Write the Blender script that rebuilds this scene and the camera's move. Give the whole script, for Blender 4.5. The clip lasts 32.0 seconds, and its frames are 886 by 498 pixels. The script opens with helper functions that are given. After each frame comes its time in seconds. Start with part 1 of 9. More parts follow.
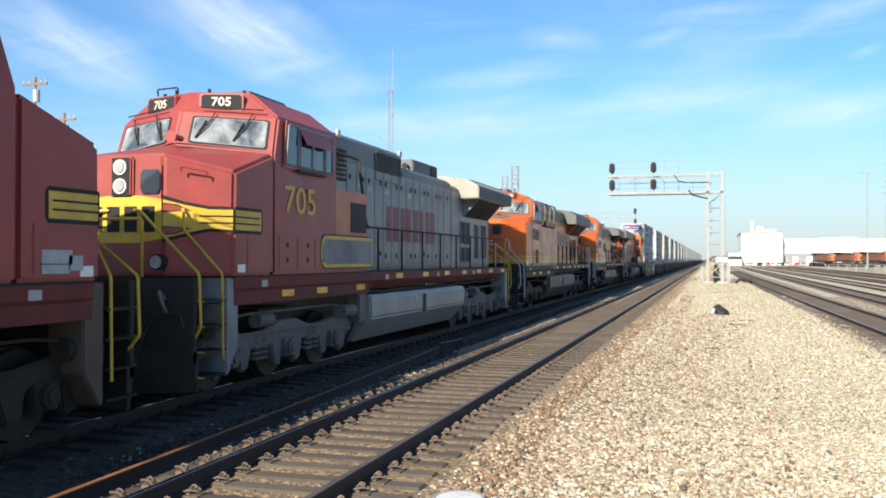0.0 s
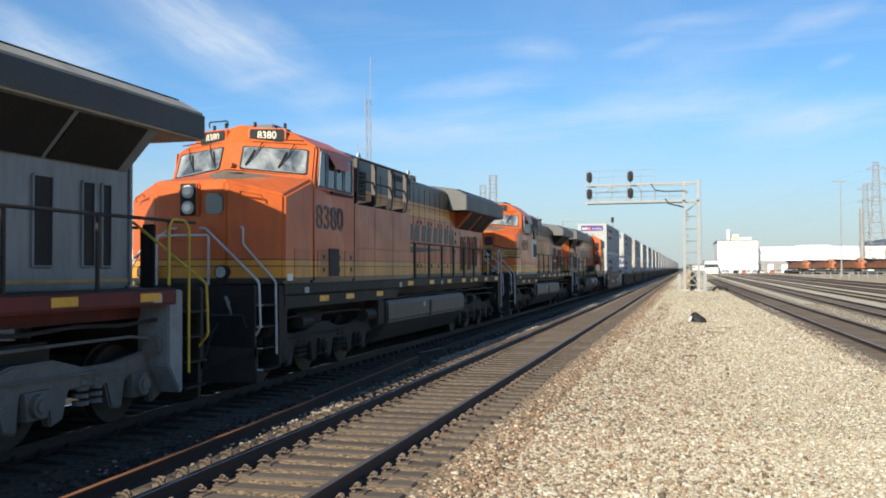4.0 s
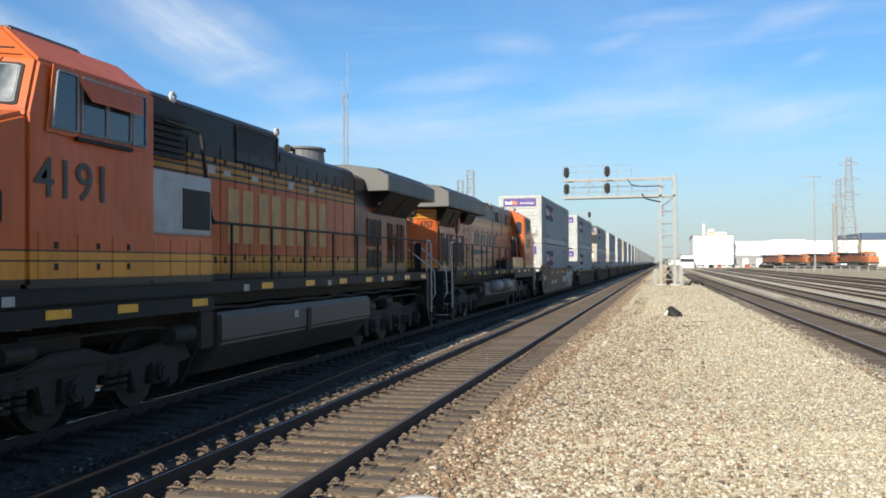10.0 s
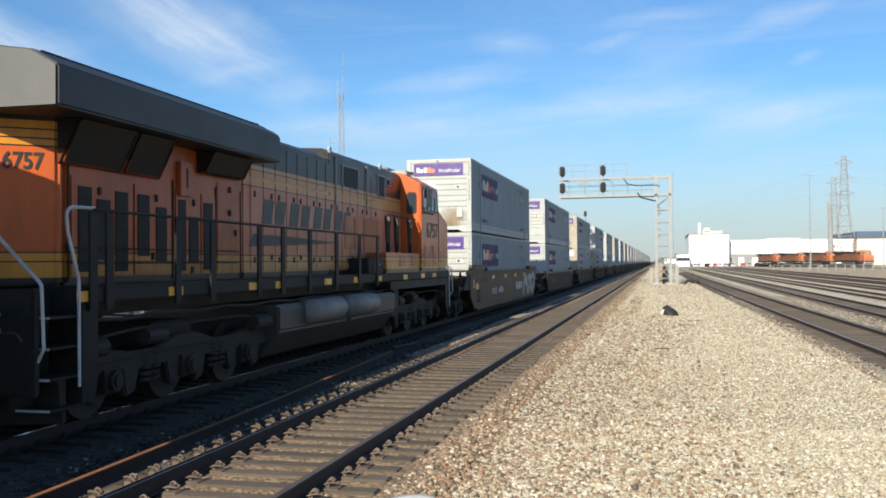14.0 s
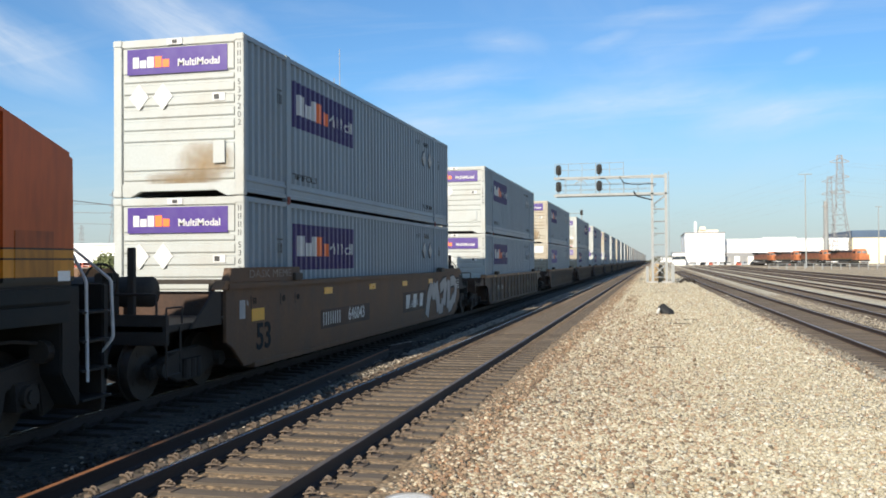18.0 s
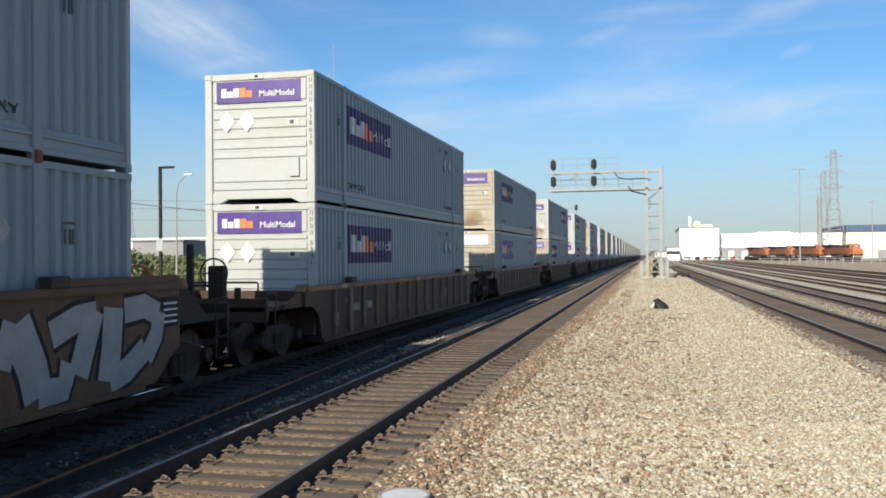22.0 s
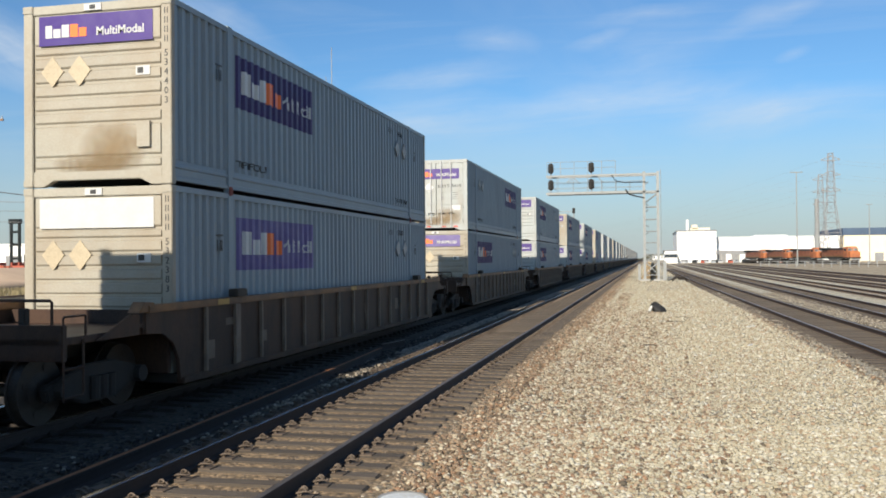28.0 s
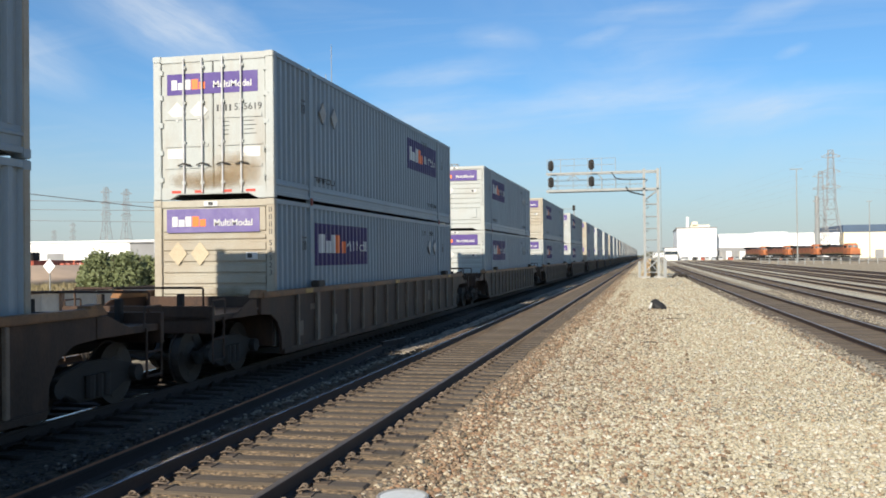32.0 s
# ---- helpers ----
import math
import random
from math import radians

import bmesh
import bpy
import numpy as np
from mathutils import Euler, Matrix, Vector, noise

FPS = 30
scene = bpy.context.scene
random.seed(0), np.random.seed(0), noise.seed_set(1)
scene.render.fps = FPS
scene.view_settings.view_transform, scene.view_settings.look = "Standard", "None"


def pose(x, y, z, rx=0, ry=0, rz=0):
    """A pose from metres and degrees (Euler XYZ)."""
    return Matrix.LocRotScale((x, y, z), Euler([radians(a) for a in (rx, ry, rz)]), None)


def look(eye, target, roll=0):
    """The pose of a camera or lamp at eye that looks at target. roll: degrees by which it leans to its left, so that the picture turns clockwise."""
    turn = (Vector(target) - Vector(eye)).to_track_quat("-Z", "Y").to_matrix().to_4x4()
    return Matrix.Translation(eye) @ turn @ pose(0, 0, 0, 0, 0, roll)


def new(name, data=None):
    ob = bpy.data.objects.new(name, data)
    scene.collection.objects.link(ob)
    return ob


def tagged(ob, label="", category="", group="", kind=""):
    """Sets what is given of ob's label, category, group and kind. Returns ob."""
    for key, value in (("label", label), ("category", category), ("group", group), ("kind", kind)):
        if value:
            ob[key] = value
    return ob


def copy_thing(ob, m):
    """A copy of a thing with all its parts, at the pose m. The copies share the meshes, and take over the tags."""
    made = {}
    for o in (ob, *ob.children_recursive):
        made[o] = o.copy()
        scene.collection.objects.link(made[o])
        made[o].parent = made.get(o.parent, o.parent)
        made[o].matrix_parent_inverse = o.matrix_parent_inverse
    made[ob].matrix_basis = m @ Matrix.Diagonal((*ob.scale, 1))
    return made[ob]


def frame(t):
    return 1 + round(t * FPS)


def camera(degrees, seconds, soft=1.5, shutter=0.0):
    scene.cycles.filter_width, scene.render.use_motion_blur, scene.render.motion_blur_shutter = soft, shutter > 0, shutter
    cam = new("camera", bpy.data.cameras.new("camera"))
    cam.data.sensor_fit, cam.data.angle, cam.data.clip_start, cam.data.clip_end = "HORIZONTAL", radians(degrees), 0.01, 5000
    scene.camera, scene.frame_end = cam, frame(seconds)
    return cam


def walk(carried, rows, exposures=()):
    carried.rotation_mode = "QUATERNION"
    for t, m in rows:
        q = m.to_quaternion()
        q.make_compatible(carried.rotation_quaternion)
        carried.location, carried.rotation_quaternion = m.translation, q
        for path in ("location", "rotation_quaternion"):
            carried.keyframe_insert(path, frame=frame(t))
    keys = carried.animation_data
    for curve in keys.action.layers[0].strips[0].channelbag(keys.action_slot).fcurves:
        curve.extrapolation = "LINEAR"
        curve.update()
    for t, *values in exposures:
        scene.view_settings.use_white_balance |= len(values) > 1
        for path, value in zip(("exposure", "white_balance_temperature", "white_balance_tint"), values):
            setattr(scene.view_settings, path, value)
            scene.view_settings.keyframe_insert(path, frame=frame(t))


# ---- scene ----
cam = camera(52.5, 32.0, soft=1.8)
EYE = (0.0, 0.0, 2.06)
# seconds, turn to the left of the tracks, tilt, roll in degrees: a hand-held camera that turns on the spot
walk(cam, [(t, pose(*EYE, 90 + tilt, 0, turn) @ pose(0, 0, 0, 0, 0, roll)) for t, turn, tilt, roll in [
    (0, 16.55, 0.67, 0.07),
    (0.5, 16.99, 0.85, 0.16),
    (1, 16.86, 0.95, 0.19),
    (1.5, 16.69, 1.01, 0.21),
    (2, 16.50, 1.10, 0.13),
    (2.5, 16.20, 1.10, 0.19),
    (3, 15.86, 1.29, 0.03),
    (3.5, 15.50, 1.35, -0.16),
    (5.5, 14.24, 0.56, -0.14),
    (6, 14.00, 0.43, -0.22),
    (6.5, 14.01, 0.72, -0.20),
    (7, 14.05, 0.93, -0.28),
    (7.5, 14.02, 1.01, -0.32),
    (8, 13.96, 0.98, -0.27),
    (8.5, 13.90, 1.02, -0.30),
    (9, 13.80, 1.01, -0.36),
    (9.5, 13.80, 1.03, -0.41),
    (10, 13.75, 0.94, -0.34),
    (10.5, 13.74, 0.92, -0.40),
    (11, 13.68, 1.00, -0.35),
    (11.5, 13.57, 1.05, -0.43),
    (12, 13.61, 1.08, -0.41),
    (12.5, 13.59, 1.07, -0.39),
    (13, 13.52, 0.95, -0.42),
    (13.5, 13.52, 0.86, -0.44),
    (14, 13.50, 0.90, -0.45),
    (14.5, 13.49, 0.92, -0.43),
    (16.5, 13.42, 0.93, -0.42),
    (17, 13.40, 0.89, -0.44),
    (17.5, 13.35, 0.85, -0.37),
    (18, 13.26, 0.80, -0.39),
    (18.5, 13.20, 0.75, -0.40),
    (19, 13.18, 0.73, -0.37),
    (19.5, 13.16, 0.69, -0.42),
    (20, 13.09, 0.58, -0.39),
    (20.5, 13.06, 0.58, -0.39),
    (21, 13.03, 0.56, -0.42),
    (21.5, 12.94, 0.47, -0.44),
    (22, 12.93, 0.48, -0.46),
    (22.5, 12.94, 0.47, -0.46),
    (23, 12.96, 0.40, -0.34),
    (23.5, 12.99, 0.51, -0.39),
    (24, 12.99, 0.46, -0.40),
    (24.5, 12.83, 0.24, -0.41),
    (25, 12.80, 0.19, -0.44),
    (25.5, 12.83, 0.35, -0.40),
    (27.5, 12.91, 0.40, -0.41),
    (28, 12.78, 0.70, -0.53),
    (28.5, 12.75, 0.74, -0.45),
    (29, 12.80, 0.80, -0.47),
    (29.5, 12.78, 0.82, -0.46),
    (30, 12.79, 0.85, -0.62),
    (30.5, 12.78, 0.80, -0.50),
    (31, 12.79, 0.71, -0.55),
    (31.5, 12.77, 0.60, -0.69),
    (32, 12.79, 0.54, -0.62),
]], exposures=[(0.0, 0.98), (1.0, 0.97), (2.0, 0.93), (3.0, 0.68), (6.0, 0.68), (21.0, 0.66), (22.0, 0.54), (23.0, 0.56), (25.0, 0.62), (28.0, 0.46), (29.0, 0.54), (32.0, 0.56)])

# ---- light ----
SUN_EL, SUN_AZ = radians(28.2), radians(190.6)      # azimuth clockwise from +y
sun = new("sun", bpy.data.lights.new("sun", "SUN"))
sun.data.energy, sun.data.angle, sun.data.color = 5.0, radians(0.53), (1.0, 0.91, 0.77)
sun.matrix_world = look((0, 0, 60), (-60 * math.cos(SUN_EL) * math.sin(SUN_AZ), -60 * math.cos(SUN_EL) * math.cos(SUN_AZ), 60 - 60 * math.sin(SUN_EL)))

world = bpy.data.worlds.new("sky")
scene.world = world
world.use_nodes = True
wn, wl = world.node_tree.nodes, world.node_tree.links
wn.clear()
out = wn.new("ShaderNodeOutputWorld")
bg = wn.new("ShaderNodeBackground")
sky = wn.new("ShaderNodeTexSky")
sky.sky_type, sky.sun_disc, sky.sun_elevation, sky.sun_rotation = "NISHITA", False, SUN_EL, SUN_AZ
sky.air_density, sky.dust_density, sky.ozone_density = 1.0, 0.6, 3.0
coord = wn.new("ShaderNodeTexCoord")
parts = wn.new("ShaderNodeSeparateXYZ")              # thin high cloud on a level sheet far above, drawn out in streaks
lift = wn.new("ShaderNodeMath"); lift.operation, lift.inputs[1].default_value = "ADD", 0.09
sheet_x, sheet_y, sheet = wn.new("ShaderNodeMath"), wn.new("ShaderNodeMath"), wn.new("ShaderNodeCombineXYZ")
sheet_x.operation = sheet_y.operation = "DIVIDE"
flat = wn.new("ShaderNodeMapping")
flat.inputs["Location"].default_value = (3.1, 0.4, 0)
flat.inputs["Rotation"].default_value = (0, 0, radians(-17))
flat.inputs["Scale"].default_value = (1.0, 0.3, 1.0)
tint = wn.new("ShaderNodeMixRGB"); tint.blend_type = "MULTIPLY"
tint.inputs["Fac"].default_value, tint.inputs["Color2"].default_value = 1.0, (0.69, 1.0, 1.22, 1)
streak = wn.new("ShaderNodeTexNoise")
streak.inputs["Scale"].default_value, streak.inputs["Detail"].default_value, streak.inputs["Roughness"].default_value = 1.15, 8, 0.58
streak.inputs["Distortion"].default_value = 0.5
ramp = wn.new("ShaderNodeMapRange")
ramp.inputs["From Min"].default_value, ramp.inputs["From Max"].default_value = 0.46, 0.8
ramp.inputs["To Max"].default_value = 0.16
flat2, streak2, ramp2, both = wn.new("ShaderNodeMapping"), wn.new("ShaderNodeTexNoise"), wn.new("ShaderNodeMapRange"), wn.new("ShaderNodeMath")
flat2.inputs["Location"].default_value, flat2.inputs["Rotation"].default_value, flat2.inputs["Scale"].default_value = (1.7, 2.2, 0), (0, 0, radians(8)), (0.35, 1.5, 1)
streak2.inputs["Scale"].default_value, streak2.inputs["Detail"].default_value, streak2.inputs["Roughness"].default_value = 1.4, 9, 0.62
streak2.inputs["Distortion"].default_value = 0.7
ramp2.inputs["From Min"].default_value, ramp2.inputs["From Max"].default_value, ramp2.inputs["To Max"].default_value = 0.5, 0.78, 0.2
both.operation = "MAXIMUM"
# single wisps of cirrus: bearing and height of the middle, half length, half width and slope in degrees, thickness
WISPS = [(-29.2, 14.3, 8.6, 2.9, -22, 1.0), (-26.3, 11.9, 4.0, 0.6, 13, 0.35), (-22.5, 10.7, 3.3, 1.2, 10, 0.45), (-12.9, 11.5, 6.5, 1.1, 8, 0.55), (-14.0, 8.9, 9.5, 1.8, 4, 0.6), (-0.2, 10.0, 9.0, 1.5, 3, 0.7), (7.6, 8.7, 7.0, 1.5, 6, 0.8),
         (-2.9, 13.5, 2.3, 0.6, 13, 0.4), (0.1, 14.8, 5.0, 0.6, 3, 0.4), (7.5, 14.4, 4.2, 0.9, 16, 0.45), (-9.1, 13.7, 3.1, 1.1, -6, 0.4), (8.5, 12.0, 1.3, 0.45, 17, 0.5), (-0.2, 12.3, 6.4, 2.2, 13, 0.3), (-39.2, 12.5, 6.5, 2.3, -21, 0.9), (-22.0, 8.6, 6.0, 1.3, 4, 0.4)]
def sum_node(op, a, b):
    q = wn.new("ShaderNodeMath")
    q.operation = op
    for i, v in enumerate((a, b)):
        if isinstance(v, float):
            q.inputs[i].default_value = v
        else:
            wl.new(v, q.inputs[i])
    return q.outputs[0]
bearing = sum_node("ARCTAN2", parts.outputs["X"], parts.outputs["Y"])
height = sum_node("ARCSINE", parts.outputs["Z"], 0.0)
angles, bend, shift, bent = wn.new("ShaderNodeCombineXYZ"), wn.new("ShaderNodeTexNoise"), wn.new("ShaderNodeVectorMath"), wn.new("ShaderNodeVectorMath")
wl.new(sum_node("MULTIPLY", bearing, math.degrees(1)), angles.inputs["X"]); wl.new(sum_node("MULTIPLY", height, math.degrees(1)), angles.inputs["Y"])
bend.inputs["Scale"].default_value, bend.inputs["Detail"].default_value = 0.28, 5
shift.operation = "MULTIPLY_ADD"
shift.inputs[1].default_value, shift.inputs[2].default_value = (1.6, 1.2, 0), (-0.8, -0.6, 0)
bent.operation = "ADD"
wl.new(angles.outputs[0], bend.inputs["Vector"]); wl.new(bend.outputs["Color"], shift.inputs[0]); wl.new(angles.outputs[0], bent.inputs[0]); wl.new(shift.outputs[0], bent.inputs[1])
fibres = []
for slope in (6, -24):
    lay, grain, fade = wn.new("ShaderNodeMapping"), wn.new("ShaderNodeTexNoise"), wn.new("ShaderNodeMapRange")
    lay.vector_type = "TEXTURE"
    lay.inputs["Rotation"].default_value, lay.inputs["Scale"].default_value = (0, 0, radians(slope)), (7.0, 1.5, 1)
    grain.inputs["Scale"].default_value, grain.inputs["Detail"].default_value, grain.inputs["Roughness"].default_value = 1.0, 7, 0.62
    fade.inputs["From Min"].default_value, fade.inputs["From Max"].default_value = 0.2, 0.8
    wl.new(bent.outputs[0], lay.inputs[0]); wl.new(lay.outputs[0], grain.inputs["Vector"]); wl.new(grain.outputs["Fac"], fade.inputs["Value"])
    fibres.append(fade.outputs[0])
wisps = {0: None, 1: None}
for az, el, half, wide, slope, thick in WISPS:
    lay, spot = wn.new("ShaderNodeMapping"), wn.new("ShaderNodeTexGradient")
    lay.vector_type, spot.gradient_type = "TEXTURE", "SPHERICAL"
    lay.inputs["Location"].default_value, lay.inputs["Rotation"].default_value, lay.inputs["Scale"].default_value = (az, el, 0), (0, 0, radians(slope)), (half, wide, 1)
    wl.new(bent.outputs[0], lay.inputs[0]); wl.new(lay.outputs[0], spot.inputs[0])
    k = 1 if slope < -10 else 0
    soft = sum_node("MULTIPLY", spot.outputs["Fac"], thick)
    wisps[k] = soft if wisps[k] is None else sum_node("ADD", wisps[k], soft)
cirrus = sum_node("ADD", sum_node("MULTIPLY", wisps[0], fibres[0]), sum_node("MULTIPLY", wisps[1], fibres[1]))
thin = sum_node("MINIMUM", sum_node("MULTIPLY", cirrus, 0.95), 0.75)
cloud = wn.new("ShaderNodeMath")
cloud.operation = "ADD"
wl.new(thin, cloud.inputs[0])
mix = wn.new("ShaderNodeMixRGB")
mix.inputs["Color2"].default_value = (7.0, 7.6, 8.2, 1)
low = wn.new("ShaderNodeMapRange")                    # dull haze low over the plain
low.inputs["From Min"].default_value, low.inputs["From Max"].default_value, low.inputs["To Min"].default_value, low.inputs["To Max"].default_value = 0.0, 0.17, 0.85, 0.0
haze = wn.new("ShaderNodeMixRGB")
haze.inputs["Color2"].default_value = (4.8, 5.2, 5.25, 1)
bg.inputs["Strength"].default_value = 0.075
for a, b in ((coord.outputs["Generated"], parts.inputs[0]), (parts.outputs["Z"], lift.inputs[0]), (parts.outputs["X"], sheet_x.inputs[0]), (lift.outputs[0], sheet_x.inputs[1]), (parts.outputs["Y"], sheet_y.inputs[0]), (lift.outputs[0], sheet_y.inputs[1]),
             (sheet_x.outputs[0], sheet.inputs["X"]), (sheet_y.outputs[0], sheet.inputs["Y"]), (sheet.outputs[0], flat.inputs["Vector"]), (flat.outputs[0], streak.inputs["Vector"]), (streak.outputs["Fac"], ramp.inputs["Value"]),
             (ramp.outputs[0], both.inputs[0]), (sheet.outputs[0], flat2.inputs["Vector"]), (flat2.outputs[0], streak2.inputs["Vector"]), (streak2.outputs["Fac"], ramp2.inputs["Value"]), (ramp2.outputs[0], both.inputs[1]), (both.outputs[0], cloud.inputs[1]), (cloud.outputs[0], mix.inputs["Fac"]), (sky.outputs[0], tint.inputs["Color1"]), (tint.outputs[0], mix.inputs["Color1"]), (parts.outputs["Z"], low.inputs["Value"]), (low.outputs[0], haze.inputs["Fac"]), (mix.outputs[0], haze.inputs["Color1"]), (haze.outputs[0], bg.inputs["Color"]), (bg.outputs[0], out.inputs["Surface"])):
    wl.new(a, b)

# ---- materials ----
def shade(name):
    m = bpy.data.materials.new(name)
    m.use_nodes = True
    return m, m.node_tree.nodes, m.node_tree.links, m.node_tree.nodes["Principled BSDF"]


def mat(name, color, rough=0.6, metal=0.0, vary=0.25, scale=3.0, dirt=None, dirt_amount=0.0, bump=0.0, bump_scale=40.0, stretch=(1, 1, 1), each=0.0, gloss=0.5):
    """Colour that varies at two scales, with dirt in patches or streaks, and fine relief. each: how far single pieces differ."""
    m, n, l, p = shade(name)
    tc, mp = n.new("ShaderNodeTexCoord"), n.new("ShaderNodeMapping")
    mp.inputs["Scale"].default_value = stretch
    l.new(tc.outputs["Object"], mp.inputs["Vector"])
    big, fine = n.new("ShaderNodeTexNoise"), n.new("ShaderNodeTexNoise")
    big.inputs["Scale"].default_value, big.inputs["Detail"].default_value = scale, 6
    fine.inputs["Scale"].default_value, fine.inputs["Detail"].default_value = bump_scale, 4
    l.new(mp.outputs[0], big.inputs["Vector"])
    l.new(mp.outputs[0], fine.inputs["Vector"])
    add = n.new("ShaderNodeMath"); add.operation = "ADD"
    l.new(big.outputs["Fac"], add.inputs[0]); l.new(fine.outputs["Fac"], add.inputs[1])
    rng = n.new("ShaderNodeMapRange")
    rng.inputs["From Min"].default_value, rng.inputs["From Max"].default_value = 0.6, 1.4
    rng.inputs["To Min"].default_value, rng.inputs["To Max"].default_value = 1 - vary, 1 + vary
    l.new(add.outputs[0], rng.inputs["Value"])
    tone = rng.outputs[0]
    if each:
        info, er, mu = n.new("ShaderNodeObjectInfo"), n.new("ShaderNodeMapRange"), n.new("ShaderNodeMath")
        er.inputs["To Min"].default_value, er.inputs["To Max"].default_value = 1 - each, 1 + each
        mu.operation = "MULTIPLY"
        l.new(info.outputs["Random"], er.inputs["Value"]); l.new(er.outputs[0], mu.inputs[0]); l.new(tone, mu.inputs[1])
        tone = mu.outputs[0]
    mul = n.new("ShaderNodeVectorMath"); mul.operation = "SCALE"
    mul.inputs[0].default_value = color[:3]
    l.new(tone, mul.inputs["Scale"])
    last = mul.outputs[0]
    if dirt:
        dn, dr, mx = n.new("ShaderNodeTexNoise"), n.new("ShaderNodeMapRange"), n.new("ShaderNodeMixRGB")
        dn.inputs["Scale"].default_value, dn.inputs["Detail"].default_value, dn.inputs["Roughness"].default_value = scale * 0.7, 9, 0.65
        dr.inputs["From Min"].default_value, dr.inputs["From Max"].default_value, dr.inputs["To Max"].default_value = 0.42, 0.72, dirt_amount
        mx.inputs["Color2"].default_value = (*dirt, 1)
        l.new(mp.outputs[0], dn.inputs["Vector"]); l.new(dn.outputs["Fac"], dr.inputs["Value"]); l.new(dr.outputs[0], mx.inputs["Fac"]); l.new(last, mx.inputs["Color1"])
        last = mx.outputs[0]
    l.new(last, p.inputs["Base Color"])
    p.inputs["Metallic"].default_value, p.inputs["Specular IOR Level"].default_value = metal, gloss
    rr = n.new("ShaderNodeMapRange")
    rr.inputs["To Min"].default_value, rr.inputs["To Max"].default_value = max(0.03, rough - 0.12), min(1, rough + 0.12)
    l.new(big.outputs["Fac"], rr.inputs["Value"]); l.new(rr.outputs[0], p.inputs["Roughness"])
    if bump:
        b = n.new("ShaderNodeBump")
        b.inputs["Strength"].default_value, b.inputs["Distance"].default_value = 0.6, bump
        l.new(fine.outputs["Fac"], b.inputs["Height"]); l.new(b.outputs[0], p.inputs["Normal"])
    return m


def livery(name, bands, rough=0.32, dirt=(0.06, 0.03, 0.018), amount=0.55, start=0.8, spec=0.26):
    """Paint in level bands: (height, colour) from below; streaked with grime."""
    m, n, l, p = shade(name)
    tc, sp, dv, cr = n.new("ShaderNodeTexCoord"), n.new("ShaderNodeSeparateXYZ"), n.new("ShaderNodeMath"), n.new("ShaderNodeValToRGB")
    dv.operation, dv.inputs[1].default_value = "DIVIDE", 5.0
    l.new(tc.outputs["Object"], sp.inputs[0]); l.new(sp.outputs["Z"], dv.inputs[0]); l.new(dv.outputs[0], cr.inputs["Fac"])
    p.inputs["Specular IOR Level"].default_value = spec
    cr.color_ramp.interpolation = "CONSTANT"
    for i, (z, c) in enumerate(bands):
        e = cr.color_ramp.elements[0] if i == 0 else (cr.color_ramp.elements[1] if i == 1 else cr.color_ramp.elements.new(z / 5))
        e.position, e.color = z / 5, (*c, 1)
    mp = n.new("ShaderNodeMapping"); mp.inputs["Scale"].default_value = (1, 2.2, 0.35)
    st, pa, ad, dr, mx = n.new("ShaderNodeTexNoise"), n.new("ShaderNodeTexNoise"), n.new("ShaderNodeMath"), n.new("ShaderNodeMapRange"), n.new("ShaderNodeMixRGB")
    st.inputs["Scale"].default_value, st.inputs["Detail"].default_value = 5.0, 8
    pa.inputs["Scale"].default_value, pa.inputs["Detail"].default_value = 0.9, 7
    l.new(tc.outputs["Object"], mp.inputs[0]); l.new(mp.outputs[0], st.inputs["Vector"]); l.new(tc.outputs["Object"], pa.inputs["Vector"])
    ad.operation = "ADD"; l.new(st.outputs["Fac"], ad.inputs[0]); l.new(pa.outputs["Fac"], ad.inputs[1])
    dr.inputs["From Min"].default_value, dr.inputs["From Max"].default_value, dr.inputs["To Min"].default_value, dr.inputs["To Max"].default_value = start, 1.4, 0.05, amount
    mx.inputs["Color2"].default_value = (*dirt, 1)
    l.new(ad.outputs[0], dr.inputs["Value"]); l.new(dr.outputs[0], mx.inputs["Fac"]); l.new(cr.outputs[0], mx.inputs["Color1"]); l.new(mx.outputs[0], p.inputs["Base Color"])
    rr = n.new("ShaderNodeMapRange"); rr.inputs["To Min"].default_value, rr.inputs["To Max"].default_value = rough - 0.12, rough + 0.18
    l.new(pa.outputs["Fac"], rr.inputs["Value"]); l.new(rr.outputs[0], p.inputs["Roughness"])
    bp = n.new("ShaderNodeBump"); bp.inputs["Strength"].default_value, bp.inputs["Distance"].default_value = 0.25, 0.01
    l.new(pa.outputs["Fac"], bp.inputs["Height"]); l.new(bp.outputs[0], p.inputs["Normal"])
    return m


